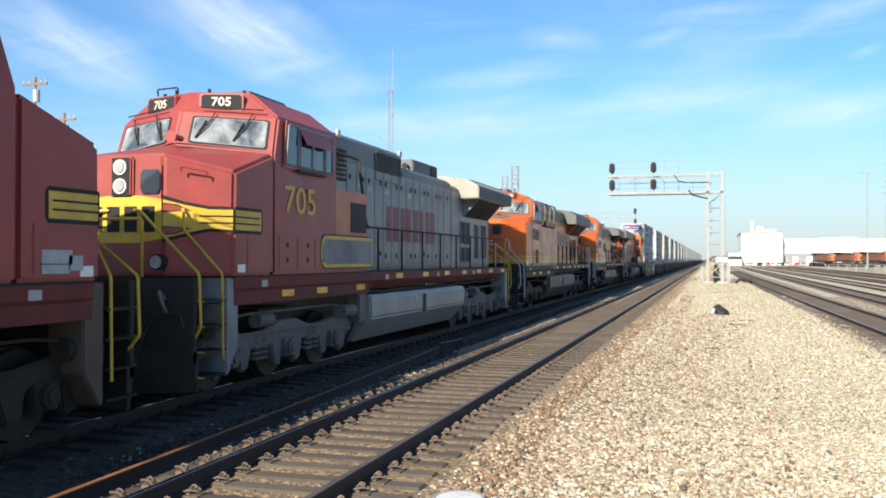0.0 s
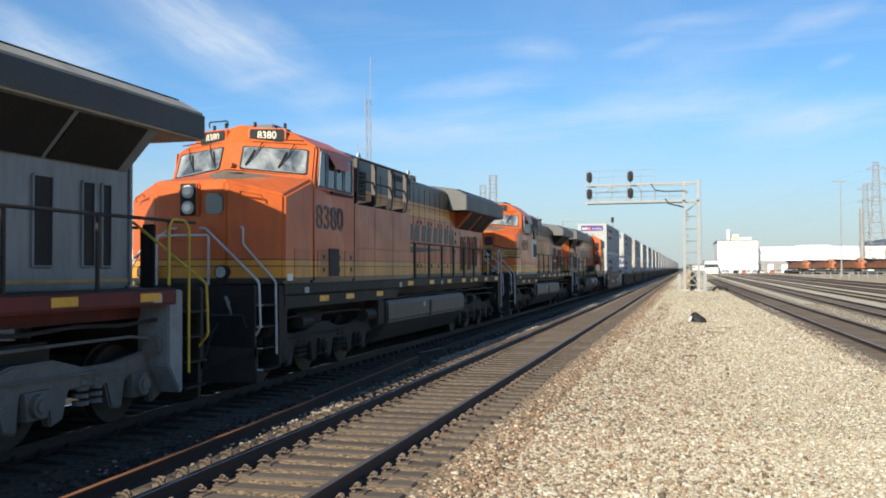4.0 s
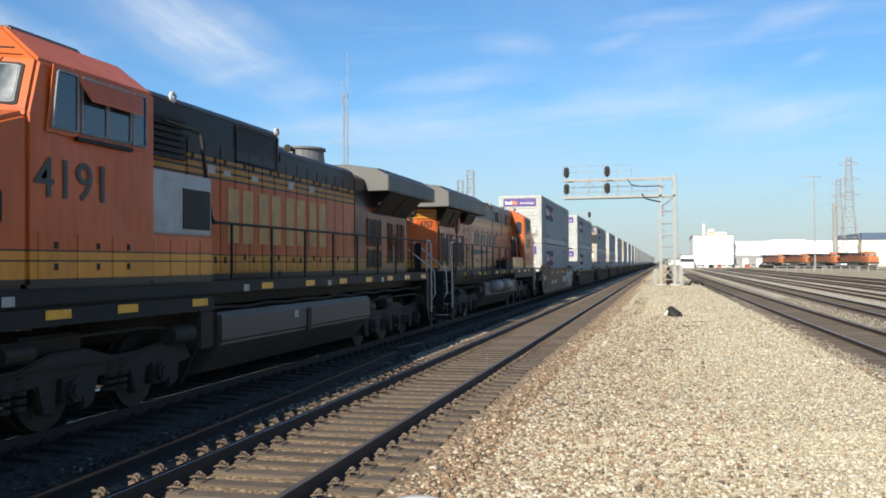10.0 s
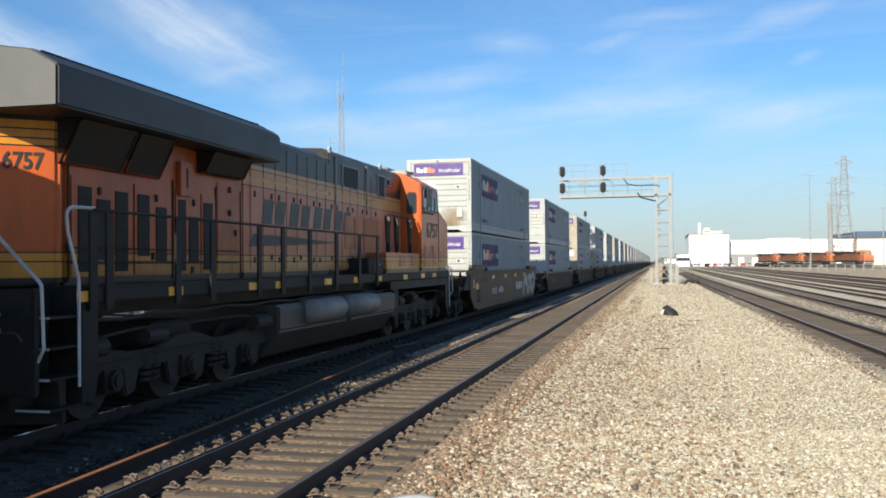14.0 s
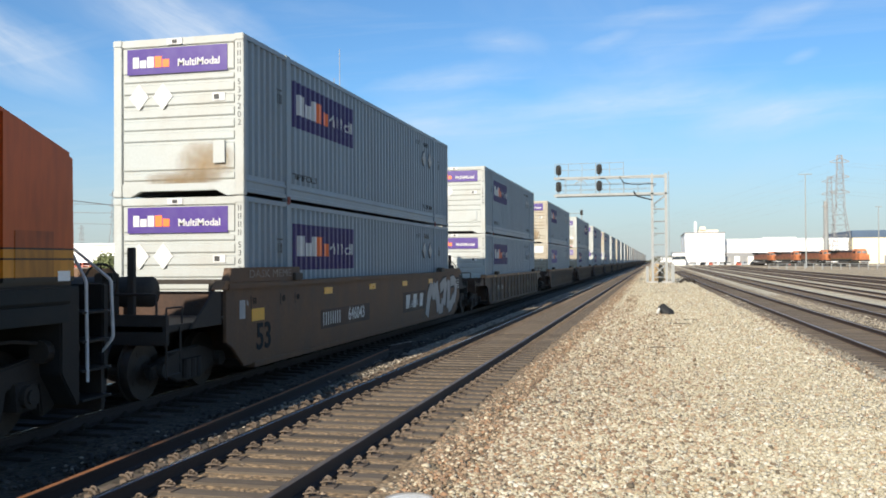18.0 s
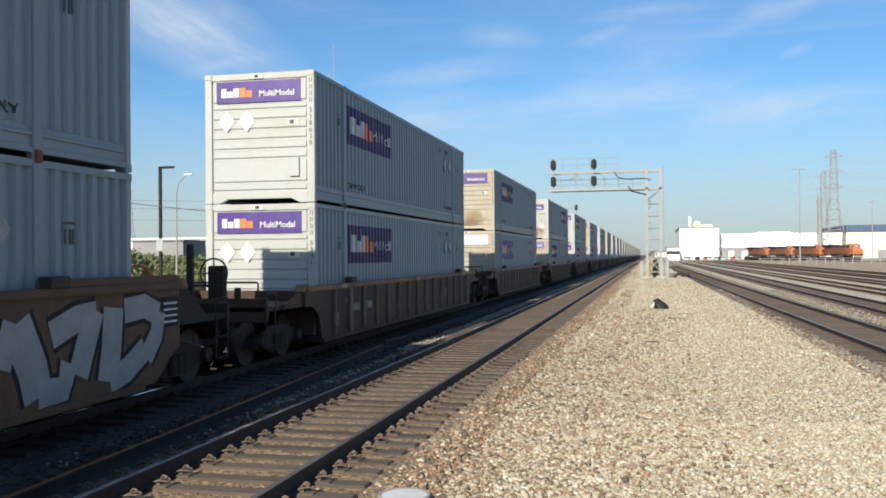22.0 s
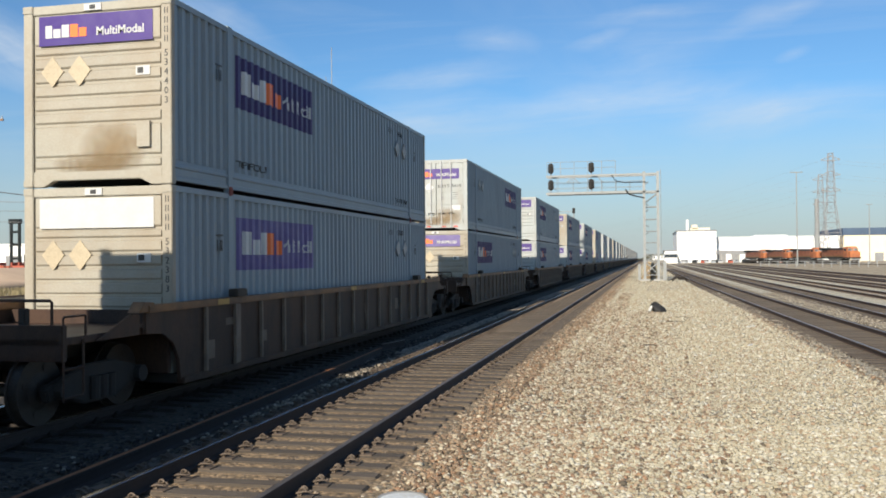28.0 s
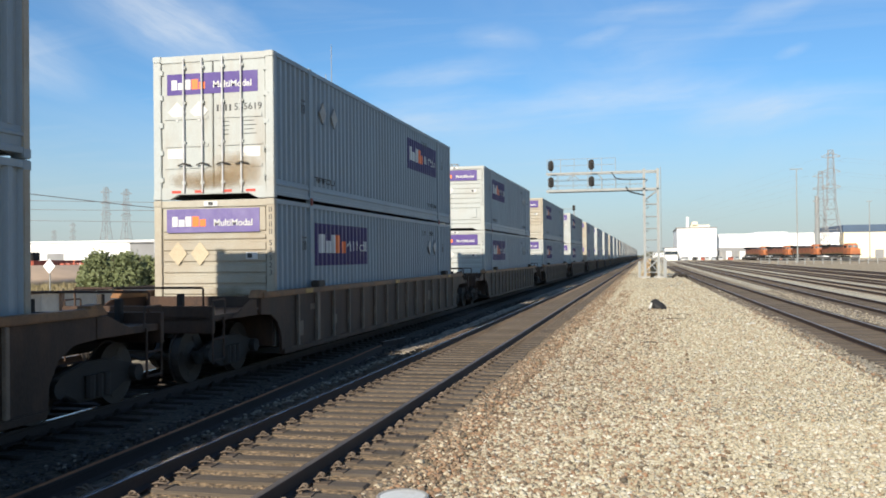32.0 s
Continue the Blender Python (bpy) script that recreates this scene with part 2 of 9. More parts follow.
def glass_pane(name, color, rough=0.05, dusty=None):
    m, n, l, p = shade(name)
    p.inputs["Base Color"].default_value, p.inputs["Roughness"].default_value = (*color, 1), rough
    p.inputs["Specular IOR Level"].default_value = 0.8
    nz, bp = n.new("ShaderNodeTexNoise"), n.new("ShaderNodeBump")
    nz.inputs["Scale"].default_value = 1.5
    bp.inputs["Strength"].default_value, bp.inputs["Distance"].default_value = 0.1, 0.02
    l.new(nz.outputs["Fac"], bp.inputs["Height"]); l.new(bp.outputs[0], p.inputs["Normal"])
    if dusty:
        tc, dn, dr, mx = n.new("ShaderNodeTexCoord"), n.new("ShaderNodeTexNoise"), n.new("ShaderNodeMapRange"), n.new("ShaderNodeMixRGB")
        dn.inputs["Scale"].default_value, dn.inputs["Detail"].default_value, dn.inputs["Distortion"].default_value = 2.6, 7, 0.6
        dr.inputs["From Min"].default_value, dr.inputs["From Max"].default_value = 0.38, 0.68
        mx.inputs["Color1"].default_value, mx.inputs["Color2"].default_value = (*color, 1), (*dusty, 1)
        l.new(tc.outputs["Object"], dn.inputs["Vector"]); l.new(dn.outputs["Fac"], dr.inputs["Value"]); l.new(dr.outputs[0], mx.inputs["Fac"]); l.new(mx.outputs[0], p.inputs["Base Color"])
    return m


ORANGE, YELLOW, DGREEN, BLACK = (0.55, 0.118, 0.026), (0.64, 0.27, 0.03), (0.012, 0.016, 0.017), (0.014, 0.013, 0.013)
RED, SILVER = (0.29, 0.052, 0.045), (0.225, 0.235, 0.24)
GRIME = (0.05, 0.036, 0.025)
M = dict(
    black=mat("black_paint", (0.017, 0.017, 0.017), 0.6, gloss=0.2, vary=0.4, dirt=(0.035, 0.028, 0.022), dirt_amount=0.4, scale=2.5, bump=0.003),
    under=mat("underframe_grime", (0.032, 0.027, 0.023), 0.7, gloss=0.3, vary=0.4, dirt=(0.042, 0.032, 0.024), dirt_amount=0.5, scale=4, bump=0.006),
    steel=mat("bare_steel", (0.4, 0.39, 0.37), 0.35, 0.9, vary=0.2),
    wheel=mat("wheel_steel", (0.058, 0.045, 0.035), 0.65, 0.4, vary=0.3, scale=6),
    yellow=mat("yellow_paint", (0.56, 0.37, 0.03), 0.45, vary=0.2, dirt=GRIME, dirt_amount=0.3),
    reflector=mat("yellow_reflector", (0.72, 0.36, 0.02), 0.3, vary=0.12, dirt=GRIME, dirt_amount=0.2),
    whitepaint=mat("white_paint", (0.78, 0.78, 0.76), 0.45, vary=0.1, dirt=GRIME, dirt_amount=0.25),
    silverrail=mat("pale_rail_paint", (0.5, 0.5, 0.5), 0.4, vary=0.15, dirt=GRIME, dirt_amount=0.3),
    greytruck=mat("grey_truck_paint", (0.135, 0.13, 0.12), 0.7, vary=0.3, dirt=GRIME, dirt_amount=0.6, scale=3, bump=0.004),
    silvertank=mat("grey_tank_paint", (0.3, 0.3, 0.285), 0.5, vary=0.2, dirt=(0.15, 0.12, 0.09), dirt_amount=0.6, scale=1.2, stretch=(1, 1, 0.4)),
    dirtytank=mat("grimy_tank_paint", (0.062, 0.053, 0.045), 0.55, vary=0.3, dirt=(0.11, 0.085, 0.063), dirt_amount=0.5, scale=1.5, stretch=(1, 1, 0.4)),
    red=mat("red_cab_paint", RED, 0.45, gloss=0.4, vary=0.14, dirt=GRIME, dirt_amount=0.3, scale=2, bump=0.001),
    orange=mat("orange_paint", ORANGE, 0.45, gloss=0.4, vary=0.14, dirt=GRIME, dirt_amount=0.3, scale=2, bump=0.001),
    acpatch=mat("faded_orange_panel", (0.52, 0.16, 0.075), 0.5, vary=0.2, dirt=GRIME, dirt_amount=0.4),
    greybox=mat("grey_box_paint", (0.34, 0.365, 0.38), 0.45, vary=0.12, dirt=GRIME, dirt_amount=0.35),
    dgreen=mat("dark_green_paint", DGREEN, 0.6, gloss=0.2, vary=0.3, dirt=(0.026, 0.023, 0.02), dirt_amount=0.5, scale=1.5),
    winglight=mat("pale_sooty_wing_end_paint", (0.1, 0.1, 0.096), 0.6, vary=0.2, dirt=(0.06, 0.06, 0.055), dirt_amount=0.5, scale=1.5),
    winggrey=mat("sooty_dark_wing_paint", (0.017, 0.021, 0.024), 0.5, vary=0.3, dirt=(0.035, 0.036, 0.035), dirt_amount=0.5, scale=1.5),
    roofgrey=mat("sooty_roof_grey", (0.13, 0.135, 0.14), 0.6, vary=0.25, dirt=(0.03, 0.03, 0.03), dirt_amount=0.6, scale=1.2),
    silverhood=mat("silver_hood_paint", SILVER, 0.6, gloss=0.25, vary=0.2, dirt=(0.085, 0.075, 0.066), dirt_amount=0.75, scale=1.6, stretch=(1, 1.5, 0.4)),
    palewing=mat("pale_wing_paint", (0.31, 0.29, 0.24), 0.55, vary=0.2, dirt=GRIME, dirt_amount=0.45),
    darkletter=mat("dark_green_letter", (0.025, 0.03, 0.028), 0.5, vary=0.3),
    redletter=mat("red_letter", (0.24, 0.045, 0.042), 0.6, vary=0.4, dirt=(0.14, 0.12, 0.11), dirt_amount=0.7, scale=2),
    goldletter=mat("faded_gold_letter", (0.45, 0.25, 0.05), 0.5, vary=0.3, dirt=GRIME, dirt_amount=0.5),
    numgold=mat("gold_number", (0.6, 0.36, 0.05), 0.5, vary=0.2, dirt=GRIME, dirt_amount=0.3),
    # pale patches painted on panes and lenses: dust plus reflected sky
    windscreen=glass_pane("windscreen_glass", (0.05, 0.065, 0.075), dusty=(0.34, 0.36, 0.35)),
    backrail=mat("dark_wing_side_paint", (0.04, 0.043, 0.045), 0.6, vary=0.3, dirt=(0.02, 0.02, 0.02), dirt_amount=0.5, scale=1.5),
    cabglass=glass_pane("cab_side_glass", (0.03, 0.04, 0.05)),
    lampglass=glass_pane("headlight_lens", (0.32, 0.325, 0.32), 0.06, dusty=(0.6, 0.6, 0.56)),
    rubber=mat("black_rubber", (0.012, 0.012, 0.012), 0.7, vary=0.3),
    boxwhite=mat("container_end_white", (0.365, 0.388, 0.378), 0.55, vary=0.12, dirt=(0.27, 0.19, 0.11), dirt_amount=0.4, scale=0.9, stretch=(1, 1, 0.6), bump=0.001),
    boxstain=mat("container_end_stained", (0.35, 0.325, 0.265), 0.6, vary=0.14, dirt=(0.25, 0.165, 0.085), dirt_amount=0.65, scale=0.8, stretch=(0.7, 1, 0.9), bump=0.001),
    # grey of the sides is darkened and blued for the shade they stand in
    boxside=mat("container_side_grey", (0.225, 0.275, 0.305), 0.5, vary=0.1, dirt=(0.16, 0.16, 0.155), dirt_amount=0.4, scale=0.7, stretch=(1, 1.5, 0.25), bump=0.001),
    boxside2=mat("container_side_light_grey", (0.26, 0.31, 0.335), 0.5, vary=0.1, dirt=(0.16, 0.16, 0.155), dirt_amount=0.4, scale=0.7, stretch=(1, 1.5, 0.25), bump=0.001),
    boxroof=mat("container_roof", (0.5, 0.5, 0.49), 0.6, vary=0.15, dirt=(0.2, 0.16, 0.12), dirt_amount=0.4),
    purple=mat("purple_decal", (0.052, 0.02, 0.175), 0.4, vary=0.1, dirt=(0.2, 0.2, 0.25), dirt_amount=0.15),
    fadedpurple=mat("sun_faded_purple_decal", (0.12, 0.09, 0.25), 0.5, vary=0.15, dirt=(0.25, 0.22, 0.34), dirt_amount=0.5),
    decalorange=mat("orange_decal", (0.85, 0.17, 0.03), 0.4, vary=0.08),
    decalwhite=mat("white_decal", (0.54, 0.54, 0.52), 0.4, vary=0.08, dirt=(0.4, 0.35, 0.3), dirt_amount=0.2),
    lampbright=mat("bright_lamp_reflector", (0.5, 0.49, 0.45), 0.3, 0.7, vary=0.1),
    decalbrown=mat("stained_placard", (0.45, 0.37, 0.25), 0.5, vary=0.2),
    ink=mat("black_stencil", (0.03, 0.03, 0.03), 0.5, vary=0.3),
    redtape=mat("red_reflector", (0.55, 0.05, 0.03), 0.35, vary=0.2),
    carbrown=mat("brown_well_car_paint", (0.135, 0.072, 0.037), 0.65, gloss=0.3, vary=0.35, dirt=(0.075, 0.056, 0.042), dirt_amount=0.75, scale=1.5, stretch=(1, 1.4, 0.5), bump=0.002),
    cardark=mat("weathered_dark_car_paint", (0.04, 0.023, 0.016), 0.6, gloss=0.3, vary=0.5, dirt=(0.12, 0.06, 0.032), dirt_amount=0.7, scale=1.3, stretch=(1, 1.4, 0.5), bump=0.002),
    caryellow=mat("worn_yellow_car_paint", (0.22, 0.105, 0.038), 0.6, vary=0.4, dirt=(0.075, 0.042, 0.026), dirt_amount=0.9, scale=2.2),
    carrib=mat("worn_brown_rib_paint", (0.19, 0.14, 0.098), 0.7, vary=0.3, dirt=(0.05, 0.036, 0.026), dirt_amount=0.5, scale=3),
    slate=mat("dark_slate_board", (0.03, 0.032, 0.033), 0.8, gloss=0.1, vary=0.2),
    antiglare=mat("dull_olive_antiglare_paint", (0.16, 0.13, 0.09), 0.8, vary=0.25, dirt=GRIME, dirt_amount=0.4),
    hoodorange=mat("sooty_orange_paint", (0.36, 0.085, 0.03), 0.5, vary=0.2, dirt=GRIME, dirt_amount=0.5),
    graffiti=mat("silver_spray_paint", (0.31, 0.31, 0.305), 0.5, vary=0.2, dirt=(0.1, 0.09, 0.08), dirt_amount=0.3),
    placard=mat("dusty_placard", (0.36, 0.36, 0.34), 0.6, vary=0.25, dirt=(0.16, 0.13, 0.1), dirt_amount=0.6, scale=5),
    # side signs: the end signs' purple with the side's shade put in
    deeppurple=mat("deep_purple_paint", (0.03, 0.013, 0.1), 0.5, vary=0.2, dirt=(0.06, 0.055, 0.09), dirt_amount=0.3),
    dullred=mat("grimy_dark_red_paint", (0.15, 0.035, 0.03), 0.65, gloss=0.2, vary=0.25, dirt=(0.04, 0.03, 0.024), dirt_amount=0.7, scale=2.5, bump=0.001),
    doorwhite=mat("rust_streaked_door_white", (0.36, 0.38, 0.365), 0.6, vary=0.14, dirt=(0.26, 0.18, 0.1), dirt_amount=0.5, scale=1.6, stretch=(1.6, 1, 0.5), bump=0.001),
    chalk=mat("faint_chalk_paint", (0.26, 0.21, 0.17), 0.7, vary=0.4, dirt=(0.1, 0.06, 0.04), dirt_amount=0.6, scale=6),
    reservoir=mat("grimy_reservoir_grey", (0.2, 0.19, 0.175), 0.55, vary=0.3, dirt=GRIME, dirt_amount=0.5, scale=3),
    wheelorange=mat("orange_hand_wheel_paint", (0.8, 0.18, 0.035), 0.5, vary=0.2, dirt=GRIME, dirt_amount=0.3),
    cream=mat("cream_board_number", (0.55, 0.5, 0.38), 0.5, vary=0.15, dirt=GRIME, dirt_amount=0.2),
    stepgrey=mat("worn_blue_grey_paint", (0.22, 0.24, 0.255), 0.55, vary=0.2, dirt=GRIME, dirt_amount=0.5, scale=3),
    stepbrown=mat("rusty_brown_step_paint", (0.1, 0.07, 0.05), 0.7, vary=0.3, dirt=GRIME, dirt_amount=0.5, scale=3),
    redrust=mat("red_rust_lock", (0.2, 0.045, 0.03), 0.7, vary=0.3, dirt=GRIME, dirt_amount=0.4),
    carlabel=mat("white_car_stencil", (0.6, 0.6, 0.57), 0.55, vary=0.2, dirt=GRIME, dirt_amount=0.4),
)


def stain_material(name, color, wide, high):
    """A brown stain that thins out towards its edge and is broken up by grain."""
    m, n, l, p = shade(name)
    tc, mp, gr, nz, mu, rg = n.new("ShaderNodeTexCoord"), n.new("ShaderNodeMapping"), n.new("ShaderNodeTexGradient"), n.new("ShaderNodeTexNoise"), n.new("ShaderNodeMath"), n.new("ShaderNodeMapRange")
    mp.inputs["Scale"].default_value = (1 / wide, 1.0, 1 / high)
    gr.gradient_type = "SPHERICAL"
    nz.inputs["Scale"].default_value, nz.inputs["Detail"].default_value, nz.inputs["Roughness"].default_value = 4.0, 8, 0.65
    mu.operation = "MULTIPLY"
    rg.inputs["From Min"].default_value, rg.inputs["From Max"].default_value, rg.inputs["To Max"].default_value = 0.08, 0.6, 0.6
    l.new(tc.outputs["Object"], mp.inputs[0]); l.new(mp.outputs[0], gr.inputs[0]); l.new(tc.outputs["Object"], nz.inputs["Vector"])
    l.new(gr.outputs["Fac"], mu.inputs[0]); l.new(nz.outputs["Fac"], mu.inputs[1]); l.new(mu.outputs[0], rg.inputs["Value"]); l.new(rg.outputs[0], p.inputs["Alpha"])
    p.inputs["Base Color"].default_value, p.inputs["Roughness"].default_value = (*color, 1), 0.8
    return m


M["stainwide"] = stain_material("brown_rust_stain", (0.33, 0.235, 0.13), 0.74, 0.5)
M["stainlow"] = stain_material("brown_soot_stain", (0.27, 0.185, 0.095), 1.0, 0.26)
# ---- mesh helpers ----
def box(bm, x0, x1, y0, y1, z0, z1):
    v = [bm.verts.new(c) for c in ((x0, y0, z0), (x1, y0, z0), (x1, y1, z0), (x0, y1, z0), (x0, y0, z1), (x1, y0, z1), (x1, y1, z1), (x0, y1, z1))]
    for f in ((3, 2, 1, 0), (4, 5, 6, 7), (0, 1, 5, 4), (1, 2, 6, 5), (2, 3, 7, 6), (3, 0, 4, 7)):
        bm.faces.new([v[i] for i in f])
    return bm


def prism(bm, prof, axis, a, b):
    """The outline prof drawn along an axis: x takes (y, z), y takes (x, z), z takes (x, y)."""
    put = {"x": lambda p, d: (d, p[0], p[1]), "y": lambda p, d: (p[0], d, p[1]), "z": lambda p, d: (p[0], p[1], d)}[axis]
    lo, hi = [bm.verts.new(put(p, a)) for p in prof], [bm.verts.new(put(p, b)) for p in prof]
    n = len(prof)
    bm.faces.new(lo); bm.faces.new(hi[::-1])
    for i in range(n):
        bm.faces.new((lo[i], hi[i], hi[(i + 1) % n], lo[(i + 1) % n]))
    return bm


def rod(bm, p, q, r, n=8, r2=None):
    p, q = Vector(p), Vector(q)
    d = (q - p).normalized()
    u = d.orthogonal().normalized()
    w = d.cross(u)
    r2 = r if r2 is None else r2
    lo, hi = [], []
    for i in range(n):
        a = 2 * math.pi * (i + 0.5) / n
        o = u * math.cos(a) + w * math.sin(a)
        lo.append(bm.verts.new(p + o * r)); hi.append(bm.verts.new(q + o * r2))
    bm.faces.new(lo[::-1]); bm.faces.new(hi)
    for i in range(n):
        bm.faces.new((lo[i], lo[(i + 1) % n], hi[(i + 1) % n], hi[i]))
    return bm


def tube(bm, pts, r, n=6):
    """One bent tube through the points, its bends rounded by a pair of rings."""
    p = [Vector(q) for q in pts]
    way = []
    for i, q in enumerate(p):
        if 0 < i < len(p) - 1:
            a, b = p[i - 1] - q, p[i + 1] - q
            k = min(r * 1.2, a.length * 0.3, b.length * 0.3)
            way += [q + a.normalized() * k, q + b.normalized() * k]
        else:
            way.append(q)
    d = (way[1] - way[0]).normalized()
    u = d.orthogonal().normalized()
    rings = []
    for i, q in enumerate(way):
        d = (way[min(i + 1, len(way) - 1)] - way[max(i - 1, 0)]).normalized()
        u = (u - d * u.dot(d))
        u = u.normalized() if u.length > 1e-5 else d.orthogonal().normalized()
        w = d.cross(u)
        rings.append([bm.verts.new(q + (u * math.cos(t) + w * math.sin(t)) * r) for t in (2 * math.pi * (k + 0.5) / n for k in range(n))])
    for a, b in zip(rings, rings[1:]):
        for i in range(n):
            bm.faces.new((a[i], a[(i + 1) % n], b[(i + 1) % n], b[i]))
    bm.faces.new(rings[0][::-1]); bm.faces.new(rings[-1])
    return bm


def faces(bm, pts, polys):
    v = [bm.verts.new(p) for p in pts]
    for f in polys:
        bm.faces.new([v[i] for i in f])
    return bm


def soften(bm, width, angle=30):
    bmesh.ops.recalc_face_normals(bm, faces=bm.faces)
    es = [e for e in bm.edges if len(e.link_faces) == 2 and e.calc_face_angle(0) > radians(angle)]
    bmesh.ops.bevel(bm, geom=es, offset=width, segments=2, affect="EDGES", clamp_overlap=True)
    return bm


def mesh_of(name, bm, material, smooth=False):
    bmesh.ops.recalc_face_normals(bm, faces=bm.faces)
    me = bpy.data.meshes.new(name)
    bm.to_mesh(me)
    bm.free()
    me.materials.append(material)
    if smooth:
        me.polygons.foreach_set("use_smooth", [True] * len(me.polygons))
    return me


def part(name, bm, material, parent, label="", loc=(0, 0, 0), smooth=False):
    """One mesh object under a thing or a part. bm may be a mesh that alike pieces share."""
    me = mesh_of(name, bm, material, smooth) if isinstance(bm, bmesh.types.BMesh) else bm
    ob = new(name, me)
    ob.parent, ob.location = parent, loc
    return tagged(ob, label=label)


def B():
    return bmesh.new()


WORDS = {}


def lettering(text, size, material, name="lettering", bold=0.0, depth=0.004):
    """A mesh of the text in the built-in font, in the xy plane, its middle at the origin."""
    key = (text, size, bold, depth)
    if key in WORDS:
        me = WORDS[key].copy()
        me.materials.clear(); me.materials.append(material)
        return me
    cu = bpy.data.curves.new(name, "FONT")
    cu.body, cu.size, cu.align_x, cu.align_y, cu.extrude, cu.offset, cu.resolution_u = text, size, "CENTER", "CENTER", depth, bold, 3
    ob = bpy.data.objects.new(name, cu)
    scene.collection.objects.link(ob)
    bpy.context.view_layer.update()
    me = bpy.data.meshes.new_from_object(ob)
    bpy.data.objects.remove(ob)
    WORDS[key] = me.copy()
    me.materials.clear(); me.materials.append(material)
    return me


def write_on(text, size, material, parent, place, normal, name="number", bold=0.0, label="", wide=1.0, lean=None):
    """Lettering on a face with that outward normal, upright."""
    n = Vector(normal).normalized()
    right = (lean.normalized() if lean else Vector((0, 0, 1)).cross(n).normalized())
    up = n.cross(right)
    me = lettering(text, size, material, name, bold)
    rot3 = Matrix((right, up, n)).transposed()
    me.transform(Matrix.Translation(place) @ rot3.to_4x4() @ Matrix.Diagonal((wide, 1, 1, 1)))
    ob = new(name, me)
    ob.parent = parent
    return tagged(ob, label=label)


def slab(pts, normal, thick=0.006):
    """A flat piece of that outline, raised by its thickness along the normal."""
    bm = B()
    n = Vector(normal).normalized() * thick
    lo, hi = [bm.verts.new(Vector(p)) for p in pts], [bm.verts.new(Vector(p) + n) for p in pts]
    bm.faces.new(lo[::-1]); bm.faces.new(hi)
    k = len(pts)
    for i in range(k):
        bm.faces.new((lo[i], lo[(i + 1) % k], hi[(i + 1) % k], hi[i]))
    return bm


XC, XT, SPEED, SLOW = -8.37, -4.10, 4.95, 0.0035    # middle of the train's track and of the near one; metres per second and its loss
def gone(t):
    return SPEED * t - SLOW * t * t / 2


MOVERS, WHEELS = [], []                              # (thing, place at the start, half a turn or not); (wheelset, place in its thing, radius, sense)

# ---- locomotives: 22.3 m over the couplers, front coupler at y = 0, rail top at z = 0 ----
LOCO = 22.3


def wheelset(parent, y, radius, sense, reach=0.78):
    key = ("wheelset", radius)
    if key not in SHARED:
        bm = B()
        rod(bm, (-1.05, 0, 0), (1.05, 0, 0), 0.085, 10)
        for s in (-1, 1):
            rod(bm, (s * 0.69, 0, 0), (s * 0.82, 0, 0), radius, 28)
            rod(bm, (s * 0.66, 0, 0), (s * 0.69, 0, 0), radius + 0.028, 28)
            rod(bm, (s * 0.82, 0, 0), (s * 0.85, 0, 0), radius * 0.55, 16, radius * 0.35)
            for k in range(4):
                a = k * math.pi / 2 + 0.4
                rod(bm, (s * 0.822, radius * 0.7 * math.cos(a), radius * 0.7 * math.sin(a)), (s * 0.83, radius * 0.7 * math.cos(a), radius * 0.7 * math.sin(a)), 0.05, 6)
        SHARED[key] = mesh_of("wheelset", bm, M["wheel"])
    ob = part("wheelset", SHARED[key], None, parent, "steel wheel pair on its axle", (0, y, radius))
    WHEELS.append((ob, (0, y, radius), radius, sense))
    return ob


SHARED = {}


